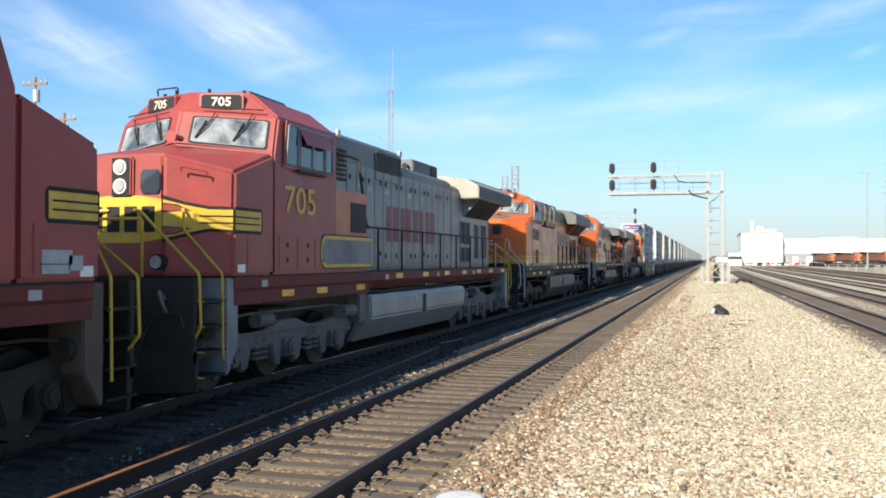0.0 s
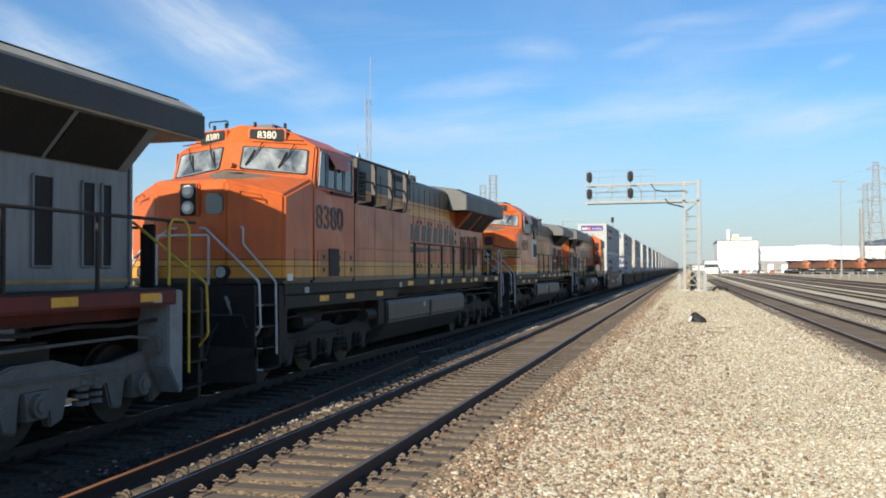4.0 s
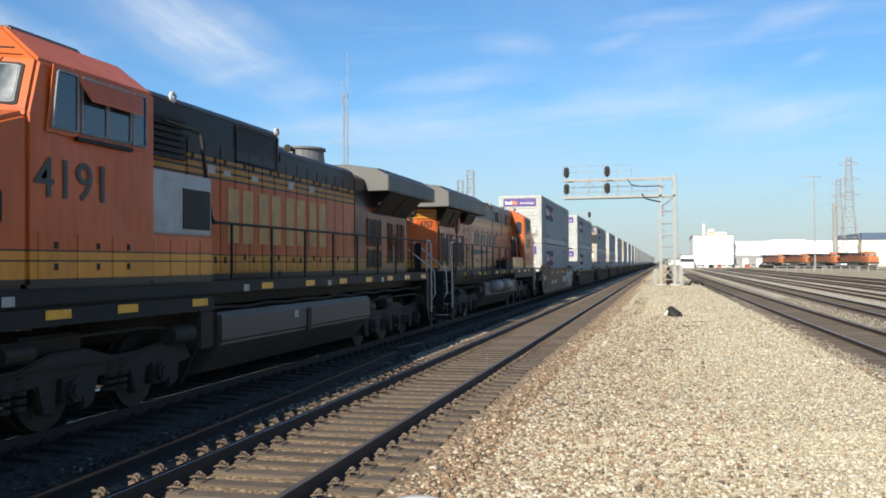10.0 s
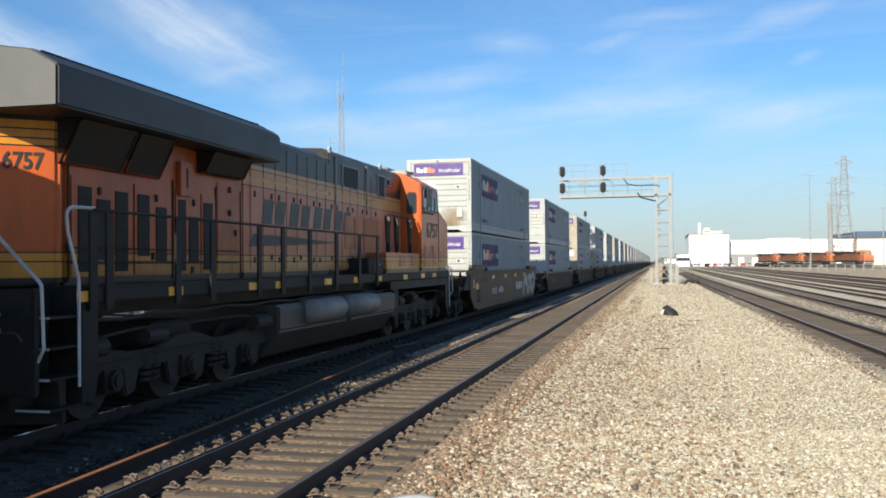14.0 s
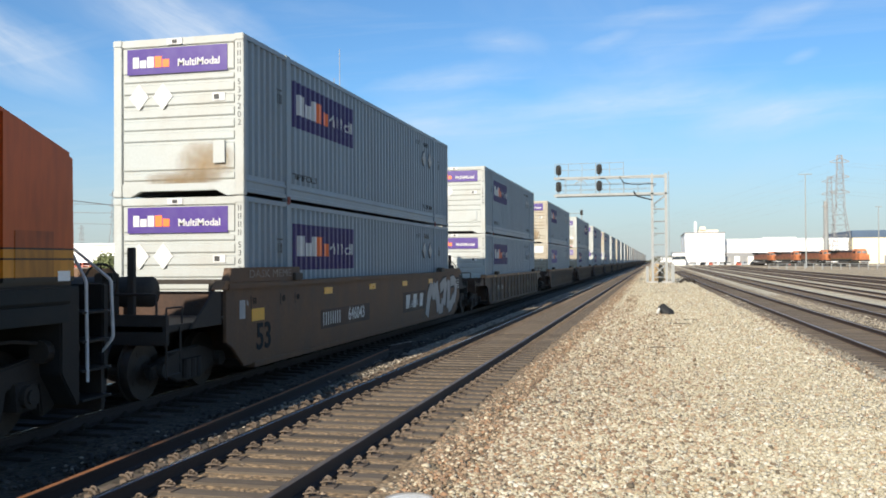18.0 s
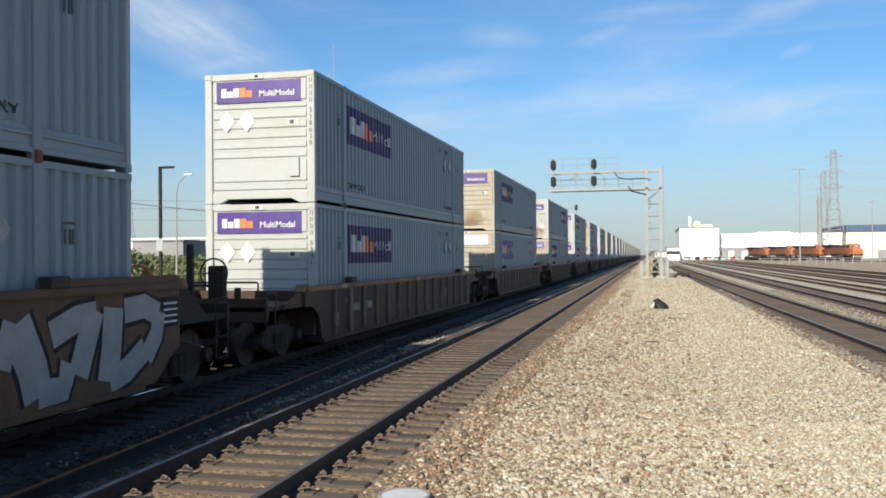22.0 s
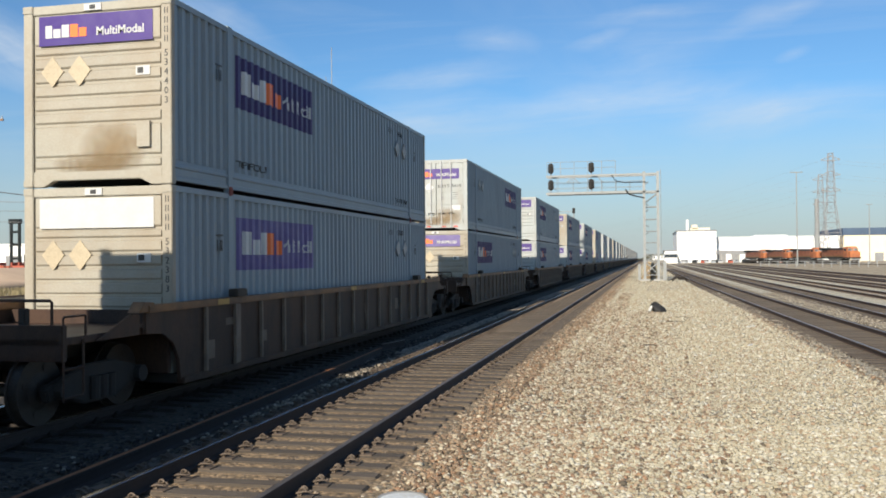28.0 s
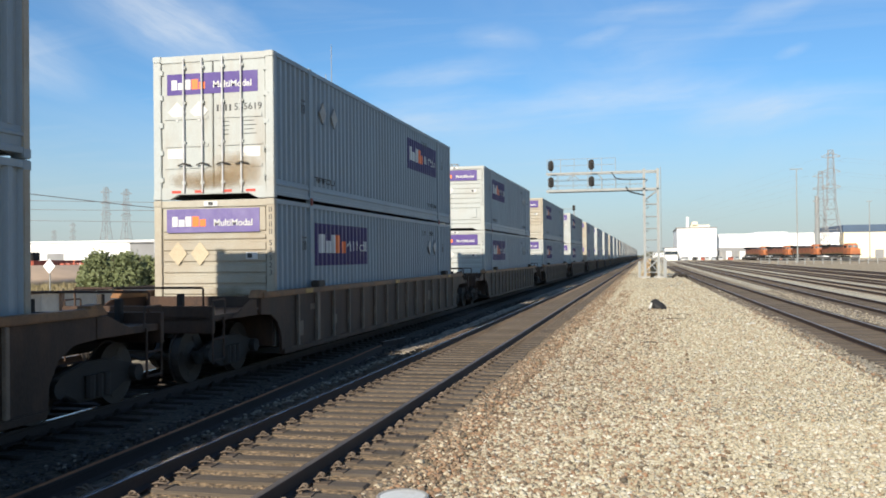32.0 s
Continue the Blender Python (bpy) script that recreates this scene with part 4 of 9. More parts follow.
    part("porthole", soften(slab([(0.36, 1.12, 3.02), (0.62, 1.12, 3.02), (0.66, 1.12, 3.1), (0.66, 1.12, 3.3), (0.62, 1.12, 3.38), (0.36, 1.12, 3.38), (0.32, 1.12, 3.3), (0.32, 1.12, 3.1)], (0, -1, 0), 0.025), 0.01), M["cabglass"], e, "dark porthole pane")
    for s in (1, -1):
        dl = part("ditch_light", rod(B(), (s * 0.75, 1.0, 2.02), (s * 0.75, 0.86, 2.02), 0.12, 16), M["black"], e)
        part("lens", rod(B(), (s * 0.75, 0.862, 2.02), (s * 0.75, 0.85, 2.02), 0.095, 16), M["lampglass"], dl)
        part("nose_grab", tube(B(), [(s * 0.95, 1.2, 3.35), (s * 0.95, 1.17, 3.42), (s * 1.25, 1.38, 3.36), (s * 1.25, 1.42, 3.28)], 0.014), cabm, e)
    part("horn", rod(rod(B(), (0.3, 2.2, 3.98), (0.3, 2.0, 3.98), 0.05, 8), (0.3, 2.0, 3.98), (0.3, 1.9, 3.98), 0.05, 8, 0.1), cabm, e)
    # cab roof gear
    part("roof_unit", soften(box(B(), -0.7 + 0.35 * style, 0.7 - 0.35 * style, 3.7, 5.1 - 0.5 * style, 4.86, 5.0), 0.03), M["roofgrey"], e)
    for x, y in ((-0.8, 3.4), (-0.4, 3.15), (0.2, 3.2), (0.7, 3.5)):
        part("antenna", rod(B(), (x, y, 4.86), (x, y, 4.96), 0.03, 8), M["black"], e)
    part("roof_grab", tube(B(), [(-0.75, 3.12, 4.87), (-0.75, 3.1, 4.98), (-0.3, 3.02, 4.98), (-0.3, 3.04, 4.88)], 0.014), M["black"], e)
    # hood: equipment section, engine section, radiator section
    top1, top2 = (4.76, 4.44) if style == 0 else (4.78, 4.62)
    def hood_section(y0, y1, top, m, name):
        bm = prism(B(), [(-0.92, 1.81), (0.92, 1.81), (0.92, top - 0.14), (0.76, top - 0.01), (0.3, top + 0.02), (-0.3, top + 0.02), (-0.76, top - 0.01), (-0.92, top - 0.14)], "y", y0, y1)
        return part(name, soften(bm, 0.03), m, e, sc["hood_label"])
    hood_section(yb + 0.01, 11.1, top1, hoodm, "equipment_hood")
    hood_section(11.11, 15.6, top2, hoodm, "engine_hood")
    hood_section(15.61, 20.3, 4.35, sc.get("radiator", hoodm), "radiator_hood")
    bm = prism(B(), [(-0.92, 20.31), (0.92, 20.31), (0.92, 20.42), (0.3, 20.95), (-0.3, 20.95), (-0.92, 20.42)], "z", 1.81, 4.3)
    part("hood_end", soften(bm, 0.04, 25), sc.get("rear", hoodm), e)
    # doors with latches along the hood
    dkey = ("door", hoodm.name, style)
    if dkey not in SHARED:
        SHARED[dkey] = mesh_of("hood_door", soften(box(B(), -0.008, 0.008, -0.265, 0.265, 1.95, 3.66 if style else 4.12), 0.006), hoodm)
        SHARED["up" + str(dkey)] = mesh_of("hood_door", soften(box(B(), -0.008, 0.008, -0.265, 0.265, 3.72, 4.4), 0.006), hoodm)
    if "latch" not in SHARED:
        SHARED["latch"] = mesh_of("door_latch", soften(box(B(), -0.012, 0.012, -0.035, 0.035, -0.055, 0.055), 0.005), M["black"])
    for s in (1, -1):
        for k in range(14):
            y = 7.75 + k * 0.56
            d = part("hood_door", SHARED[dkey], None, e, "", (s * 0.928, y, 0))
            part("door_latch", SHARED["latch"], None, d, "", (s * 0.012, 0.1 if k % 2 else -0.1, 2.15 if k % 3 else 2.2))
            part("door_latch", SHARED["latch"], None, d, "", (s * 0.012, 0.1 if k % 2 else -0.1, 3.4 if style else 3.85))
            if not style and k in (1, 2, 4, 7, 9):
                part("notice_label", box(B(), min(s * 0.938, s * 0.941), max(s * 0.938, s * 0.941), y - 0.16, y + 0.1, 3.62, 3.72 + 0.04 * (k % 2)), M["placard"], e, "small worn pale notice")
            if style:
                part("hood_door", SHARED["up" + str(dkey)], None, e, "", (s * 0.928, y, 0))
        # blower grille, dark inverter panel
        for k in range(0 if style and s < 0 else 7):
            z = 3.72 + k * 0.1
            part("louvre_slat", box(B(), min(s * 0.93, s * 0.99), max(s * 0.93, s * 0.99), 6.3, 7.35, z, z + 0.05), M["black"], e)
        if s < 0 and sc.get("offside"):
            continue
        y0, y1, z0 = (9.2, 10.95, 3.93) if style == 0 else (9.75, 11.05, 4.0)
        dp = part("dark_panel", slab([(s * 0.925, y0, z0), (s * 0.925, y1, z0), (s * 0.925, y1, 4.57), (s * 0.925, y0, 4.57)], (s, 0, 0), 0.008), M["rubber"], e, "black air intake screen")
        part("panel_frame", tube(B(), [(s * 0.935, y0, z0), (s * 0.935, y1, z0), (s * 0.935, y1, 4.57), (s * 0.935, y0, 4.57), (s * 0.935, y0, z0)], 0.022, 4), hoodm, dp)
        # vents of the radiator section
        if style == 0:
            vents = [(16.6, 17.1, 2.55, 3.25), (17.2, 17.7, 2.55, 3.25), (16.6, 17.1, 1.98, 2.45), (17.2, 17.7, 1.98, 2.45), (18.4, 18.75, 2.1, 3.2), (19.3, 19.55, 2.1, 3.2), (19.7, 19.9, 2.1, 3.2)]
        else:
            vents = [(16.88, 17.18, 2.0, 3.16), (17.28, 17.6, 2.17, 3.01), (17.93, 18.24, 2.02, 3.19), (18.4, 18.66, 2.17, 3.06), (18.95, 19.28, 2.13, 3.22)]
            for y0, y1, z0, z1 in ((15.85, 16.7, 1.95, 3.36), (16.78, 17.75, 3.2, 3.37), (19.98, 20.27, 2.0, 3.2)):
                part("hood_door", soften(box(B(), min(s * 0.921, s * 0.94), max(s * 0.921, s * 0.94), y0, y1, z0, z1), 0.006), sc.get("radiator", hoodm), e)
            for y, z in ((16.15, 3.22), (16.13, 2.95), (16.02, 2.62), (17.36, 3.1), (18.5, 3.13), (20.15, 2.95)):
                part("door_latch", SHARED["latch"], None, e, "", (s * 0.95, y, z))
            if s > 0:
                ring = tube(B(), [(1.02, 19.7 + 0.26 * math.cos(a * math.pi / 10), 2.73 + 0.26 * math.sin(a * math.pi / 10)) for a in range(21)], 0.022, 6)
                for a in range(6):
                    rod(ring, (1.0, 19.7, 2.73), (1.02, 19.7 + 0.26 * math.cos(a * math.pi / 3), 2.73 + 0.26 * math.sin(a * math.pi / 3)), 0.014, 5)
                part("brake_wheel", rod(ring, (0.93, 19.7, 2.73), (1.03, 19.7, 2.73), 0.05, 8), M["wheelorange"], e, "orange spoked hand brake wheel")
        for y0, y1, z0, z1 in vents:
            v = part("vent", slab([(s * 0.921, y0, z0), (s * 0.921, y1, z0), (s * 0.921, y1, z1), (s * 0.921, y0, z1)], (s, 0, 0), 0.016), M["black"], e, "dark vent opening")
            part("vent_frame", tube(B(), [(s * 0.94, y0, z0), (s * 0.94, y1, z0), (s * 0.94, y1, z1), (s * 0.94, y0, z1), (s * 0.94, y0, z0)], 0.018, 4), sc.get("radiator", hoodm), v)
        # sloping screens under the wing
        f0 = 16.5 if style == 0 else 15.3
        for y0, y1 in ((f0 + 0.6, f0 + 2.0), (f0 + 2.1, f0 + 3.5)) if style == 0 else ((16.67, 17.9), (18.25, 19.45), (19.53, 20.15)):
            part("radiator_screen", slab([(s * 0.95, y0, 3.42), (s * 0.95, y1, 3.42), (s * 1.42, y1, 3.95), (s * 1.42, y0, 3.95)], (s, 0, -0.9), 0.02), M["black"], e, "black wire radiator screen")
        bm = prism(B(), [(s * 0.92, 3.4), (s * 1.45, 3.97), (s * 0.92, 3.97)], "y", f0 + (0.5 if style == 0 else 0.95), 20.25)
        part("wing_bracket", bm, sc.get("radiator", hoodm), e)
        # side handrail and posts
        y0 = 7.4 if style == 0 else 9.2
        bm = tube(B(), [(s * 1.48, y0, 2.74), (s * 1.48, 21.1, 2.74)], 0.024, 8)
        if style == 0:
            tube(bm, [(s * 1.48, 7.36, 2.72), (s * 1.46, 7.28, 2.82), (s * 1.3, 7.25, 4.15), (s * 0.95, 6.6, 4.3), (s * 0.95, 5.6, 4.35)], 0.03)
        part("handrail", bm, M[sc["post"]], e, sc["post_label"])
        yy = y0 + 0.55
        while yy < 21.1:
            handrail_post(e, s * 1.48, yy, 1.81, 2.74, sc["post"], 0.028 if style == 0 else 0.07)
            yy += 1.56 if style == 0 else 1.35
        if style == 1:
            z0, z1 = (3.47, 4.5) if s > 0 else (2.45, 3.5)
            for k, y in enumerate((5.65, 6.83, 8.04, 9.23) if s > 0 else (6.4,)):
                part("rail_bracket", soften(prism(B(), [(s * 0.93, z0), (s * 1.3, z0 - 0.04), (s * 1.42, z0 + 0.1), (s * 1.44, z1), (s * 1.37, z1), (s * 1.33, z0 + 0.15), (s * 0.93, z0 + 0.1)], "y", y - 0.06, y + 0.06), 0.01), M["black"], e, "black upright with a worn pale edge")
                part("worn_edge", box(B(), min(s * 1.34, s * 1.43), max(s * 1.34, s * 1.43), y - 0.066, y - 0.062, z0 + 0.3, z1 - 0.02), M["dirtytank"], e)
                part("worn_edge", box(B(), min(s * 1.34, s * 1.43), max(s * 1.34, s * 1.43), y + 0.062, y + 0.066, z0 + 0.3, z1 - 0.02), M["dirtytank"], e)
            rail = tube(B(), [(s * 1.4, 5.6, z1), (s * 1.4, 9.3, z1)], 0.022)
            if s > 0:
                tube(rail, [(s * 1.38, 5.6, z1 - 0.45), (s * 1.38, 9.3, z1 - 0.45)], 0.022)
            else:
                for y0, y1 in ((6.9, 7.3), (8.3, 8.75)):
                    part("roof_vent", soften(box(B(), -0.955, -0.921, y0, y1, 4.16, 4.42), 0.01), M["rubber"], e)
            part("upper_handrail", rail, M["black"], e)
            for k in range(10 if s > 0 else 0):
                part("louvre_slat", box(B(), min(s * 0.93, s * 0.98), max(s * 0.93, s * 0.98), 5.7, 7.4, 3.68 + k * 0.07, 3.71 + k * 0.07), M["dgreen"], e)
        # reflectors along the sill
        for y in (3.3, 4.7, 6.6, 9.0, 11.0, 12.9, 14.7, 16.4, 18.0, 19.7):
            z = 1.44 if y < 7 else 1.64
            part("reflector", slab([(s * 1.521, y, z), (s * 1.521, y + 0.46, z), (s * 1.521, y + 0.46, z + 0.11), (s * 1.521, y, z + 0.11)], (s, 0, 0), 0.005), M["reflector"], e, "yellow reflective strip")
        for y in (2.6, 8.3, 12.2, 15.9, 20.0):
            part("sill_plate", slab([(s * 1.521, y, 1.62), (s * 1.521, y + 0.2, 1.62), (s * 1.521, y + 0.2, 1.73), (s * 1.521, y, 1.73)], (s, 0, 0), 0.004), M["greybox"], e)
    # radiator wing roof
    f0, zt = (16.5, 4.34) if style == 0 else (15.3, 4.44)
    bm = prism(B(), [(-1.55, 3.95), (1.55, 3.95), (1.55, zt), (1.2, zt + 0.2), (0.4, zt + 0.32), (-0.4, zt + 0.32), (-1.2, zt + 0.2), (-1.55, zt)], "y", f0, 21.27)
    part("radiator_wing", soften(bm, 0.03), M[sc["wing"]], e, sc["wing_label"])
    # lighter end plates: sunlight on the dark wing put into the paint
    if sc["wing"] == "winggrey":
        front = [(x * 0.985, f0 - 0.001, 4.2 + (z - 4.2) * 0.96) for x, z in ((-1.55, 3.95), (1.55, 3.95), (1.55, zt), (1.2, zt + 0.2), (0.4, zt + 0.32), (-0.4, zt + 0.32), (-1.2, zt + 0.2), (-1.55, zt))]
        part("wing_front", slab(front, (0, -1, 0), 0.008), M["winglight"], e, "paler front end of the wing")
        part("wing_end", slab([(x, 21.271, z) for x, y, z in reversed(front)], (0, 1, 0), 0.006), M["winglight"], e)
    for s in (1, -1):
        # slab that puts the shade of the wing's side into its colour
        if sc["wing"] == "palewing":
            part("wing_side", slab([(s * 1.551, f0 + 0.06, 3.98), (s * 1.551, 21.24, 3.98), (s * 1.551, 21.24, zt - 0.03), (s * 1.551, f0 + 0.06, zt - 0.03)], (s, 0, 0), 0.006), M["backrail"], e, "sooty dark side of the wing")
        part("wing_strip", tube(B(), [(s * 1.2, f0 + 0.2, zt + 0.205), (s * 1.2, 21.1, zt + 0.205)], 0.014), M["black"], e)
    # stack, horns, bell, end lights
    part("exhaust_outlet", rod(rod(B(), (0.1, 14.2, 4.36), (0.1, 14.2, 4.74), 0.56, 24, 0.52), (0.1, 14.2, 4.741), (0.1, 14.2, 4.79), 0.57, 24) if sc["wing"] == "winggrey" and style == 0 else soften(box(B(), -0.55, 0.55, 13.1, 15.4, 4.42, 4.82), 0.03) if style == 0 else rod(rod(B(), (0, 13.2, 4.6), (0, 13.2, 4.84), 0.4, 20), (0, 13.2, 4.84), (0, 13.2, 4.88), 0.45, 20), M[sc["stack"]], e)
    if style == 0 and sc["wing"] != "winggrey":
        part("stack_mouth", box(B(), 0.551, 0.57, 14.7, 15.3, 4.5, 4.77), M["black"], e)
    for k in range(3):
        xh, yh, zh = 0.2 + k * 0.22, 12.3 + k * 0.1, top2 + 0.1
        bm = rod(B(), (xh, yh, zh), (xh, yh - 0.36, zh), 0.026, 10, 0.08)
        rod(bm, (xh, yh, top2 - 0.12), (xh, yh, zh), 0.03, 6)
        part("air_horn", bm, M["reservoir" if k % 2 else "black"], e)
    for y, z in ((7.1, top1), (11.02, top1)):
        for x in (0.9, -0.9):
            part("lifting_eye", tube(B(), [(x, y + 0.075 * math.cos(a * math.pi / 5), z - 0.05 + 0.07 * math.sin(a * math.pi / 5)) for a in range(11)], 0.028, 6), M["silverrail"], e, "pale steel lifting eye")
    hb = part("end_lamp_housing", soften(box(B(), -0.32, 0.32, 20.95, 21.1, 3.7, 4.04), 0.03), M["black"], e)
    for x in (-0.14, 0.14):
        part("lens", rod(B(), (x, 21.1, 3.87), (x, 21.14, 3.87), 0.1, 18), M["lampglass"], hb)
    rec = part("end_recess", box(B(), -0.22, 0.22, 20.951, 20.965, 3.42, 3.7), M["black"], e)
    part("bell", rod(B(), (0, 21.05, 3.47), (0, 21.0, 3.6), 0.13, 12, 0.07), M["acpatch"], rec)
    if sc.get("digits"):
        for s in (1, -1):
            n = Vector((s * 0.53, 0.62, 0)).normalized()
            write_on(sc["digits"], 0.3, M["darkletter"], e, Vector((s * 0.61, 20.685, 3.38)) + n * 0.006, n, "number", 0.006, "dark road number on the hood end", 0.8)
    part("end_handrail", tube(B(), [(0.4, 21.4, 1.8), (0.4, 21.4, 2.7), (-0.4, 21.4, 2.7), (-0.4, 21.4, 1.8)], 0.022), M[sc["post"]], e)
    part("end_handrail", tube(B(), [(0.5, 0.9, 1.8), (0.5, 0.9, 2.65), (-0.5, 0.9, 2.65), (-0.5, 0.9, 1.8)], 0.022), M[sc["rail"]], e)
    for x in (0.52, -0.52):
        part("end_post", soften(box(B(), x - 0.1, x + 0.1, 21.38, 21.44, 1.8, 2.75), 0.01), M["black"], e)
    return e


def nose_bands(e, sc, band, line, z0, z1):
    """The broad band on the nose: the side bar, the swept face, and a winged plate in the middle."""
    for s in (1, -1):
        fx = s * 1.54
        part("band_edge", slab([(fx, 1.72, z0 - 0.05), (fx, 2.53, z0 - 0.05), (fx, 2.58, z0), (fx, 2.58, z1), (fx, 2.53, z1 + 0.05), (fx, 1.72, z1 + 0.05)], (s, 0, 0), 0.004), M["black"], e)
        part("band", slab([(fx, 1.72, z0), (fx, 2.53, z0), (fx, 2.53, z1), (fx, 1.72, z1)], (s, 0, 0), 0.008), band, e, sc["band_label"])
        for k in (0.33, 0.66):
            z = z0 + (z1 - z0) * k
            part("band_line", slab([(fx, 1.72, z - 0.012), (fx, 2.48, z - 0.012), (fx, 2.48, z + 0.012), (fx, 1.72, z + 0.012)], (s, 0, 0), 0.011), M["black"], e)
        p, q = Vector((s * 1.54, 1.685, 0)), Vector((s * 0.68, 1.125, 0))
        n = Vector((s * 0.56, -0.86, 0)).normalized()
        def at(u, z):
            return p * (1 - u) + q * u + Vector((0, 0.014 * (z - 1.81), z)) + n * 0.006
        out = [at(0.02, z0), at(0.35, z0 + 0.02), at(0.7, z0 - 0.06), at(1.0, z0 - 0.14), at(1.0, z1 + 0.14), at(0.7, z1 + 0.06), at(0.35, z1), at(0.02, z1)]
        part("band", slab(out if s > 0 else out[::-1], n, 0.006), band, e, sc["band_label"])
        rim = [at(0.0, z0 - 0.045), at(0.35, z0 - 0.03), at(0.7, z0 - 0.11), at(1.0, z0 - 0.2), at(1.0, z1 + 0.2), at(0.7, z1 + 0.11), at(0.35, z1 + 0.05), at(0.0, z1 + 0.045)]
        part("band_edge", slab([q - n * 0.003 for q in (rim if s > 0 else rim[::-1])], n, 0.005), M["black"], e)
        for za, zb, k in ((z1 - 0.03, z1 + 0.05, 1), (z0 + 0.03, z0 - 0.05, -1)):
            for grow, m, lift in ((0.018, M["black"], 0.006), (0.0, sc["nose"] if sc["nose"] is M["red"] else M["orange"], 0.009)):
                eye = [at(0.62 - grow, za + k * 0.005), at(1.0, za - k * grow), at(1.0, zb + k * (0.02 + grow)), at(0.8, zb + k * grow)]
                flip = (s > 0) == (k > 0)
                part("band_inset", slab([q + n * lift for q in (eye[::-1] if flip else eye)], n, 0.004), m, e)
        for z in (z0 + 0.1, z0 + 0.2):
            ln = [at(0.02, z - 0.012), at(0.5, z - 0.012), at(0.5, z + 0.012), at(0.02, z + 0.012)]
            part("band_line", slab([q + n * 0.007 for q in (ln if s > 0 else ln[::-1])], n, 0.003), M["black"], e)
    y = 1.128
    part("nose_plate", slab([(-0.67, y, z0 - 0.14), (-0.3, y, z0 - 0.2), (0.3, y, z0 - 0.2), (0.67, y, z0 - 0.14), (0.67, y, z1 + 0.14), (0.3, y, z1 + 0.2), (-0.3, y, z1 + 0.2), (-0.67, y, z1 + 0.14)], (0, -1, 0), 0.012), band, e, sc["band_label"])
    for x in (-0.45, -0.15, 0.15, 0.45):
        part("painted_block", slab([(x - 0.11, y - 0.013, z0 - 0.04), (x + 0.11, y - 0.013, z0 - 0.04), (x + 0.11, y - 0.013, z1 + 0.04), (x - 0.11, y - 0.013, z1 + 0.04)], (0, -1, 0), 0.004), M["black"], e)


RAILY = dict(rail="yellow", rail_label="yellow bent grab rail", tread="yellow")
RAILW = dict(rail="silverrail", rail_label="pale grey bent grab rail", tread="silverrail")
warbonnet = dict(RAILY, cab=M["red"], nose=M["red"], low=M["red"], hood=livery("sooty_silver_hood_livery", [(0.0, (0.235, 0.25, 0.26)), (4.13, (0.1, 0.108, 0.115))], rough=0.38, dirt=(0.085, 0.08, 0.075), amount=0.6, start=0.7), sill=M["dullred"], sill_label="grimy dark red side sill", pilot="under", stepplate="stepgrey", tank="silvertank",
                 tank_label="grimy silver-grey fuel tank", truck="greytruck", truck_label="grimy grey cast truck side", nose_label="red nose with yellow band", cab_label="red cab", acbox="acpatch", acbox_label="faded orange-red equipment box",
                 lampbox="red", hood_label="silver-grey hood with doors", post="under", post_label="dark handrail", wing="palewing", wing_label="pale beige radiator wing roof", stack="roofgrey", digit_mat="numgold", band_label="yellow painted band")
Z_ORANGE = [(0.0, DGREEN), (1.9, YELLOW), (1.995, DGREEN), (2.01, YELLOW), (2.105, DGREEN), (2.12, YELLOW), (2.215, DGREEN), (2.24, ORANGE)]
Z_TOP = [(3.52, DGREEN), (3.55, YELLOW), (3.635, DGREEN), (3.65, YELLOW), (3.735, DGREEN), (3.75, YELLOW), (3.835, DGREEN), (3.85, YELLOW), (3.93, DGREEN)]
DULLYELLOW = tuple(0.8 * c for c in YELLOW)
hood_old = livery("old_orange_hood_livery", Z_ORANGE + [(3.52, DGREEN), (3.57, DULLYELLOW), (3.64, DGREEN), (3.69, DULLYELLOW), (3.76, DGREEN), (3.81, DULLYELLOW), (3.88, DGREEN)], amount=0.65, spec=0.1)
hood_new = livery("new_orange_hood_livery", Z_ORANGE + Z_TOP, amount=0.5)
hood_soot = livery("soot_blackened_hood_livery", Z_ORANGE + [(3.55, DGREEN)], dirt=(0.03, 0.018, 0.016), amount=1.1, start=0.25, spec=0.12)
hood_plain = livery("grimy_orange_radiator_livery", Z_ORANGE, dirt=(0.09, 0.04, 0.028), amount=0.75, start=0.45)
cab_orange = livery("orange_cab_livery", Z_ORANGE, amount=0.4)
cab_low = livery("orange_locker_livery", Z_ORANGE, amount=0.75, start=0.65)
base_o = dict(RAILW, cab=cab_orange, nose=cab_orange, low=cab_low, sill=M["dgreen"], sill_label="dark side sill", pilot="black", stepplate="black", tank="dirtytank", tank_label="brown-grey grimy fuel tank",
              truck="under", truck_label="black cast truck side", nose_label="orange nose with yellow stripes", cab_label="orange cab with yellow stripes along its foot", lampbox="black", post="black", post_label="black handrail", digit_mat="darkletter", band_label="dull yellow painted band")
cab_old = livery("old_orange_cab_livery", Z_ORANGE, amount=0.4)
heritage = dict(base_o, cab=cab_old, nose=cab_old, low=cab_old, hood=hood_old, hood_label="sooty orange hood with yellow stripes and dark top", acbox="greybox", acbox_label="pale grey equipment box", radiator=hood_soot, wing="winggrey", wing_label="dark grey radiator wing roof", stack="roofgrey")
rear_end = livery("orange_hood_end_livery", Z_ORANGE + [(3.56, DGREEN), (3.58, YELLOW), (3.67, DGREEN), (3.685, YELLOW), (3.775, DGREEN), (3.79, YELLOW), (3.9, DGREEN)], amount=0.4)
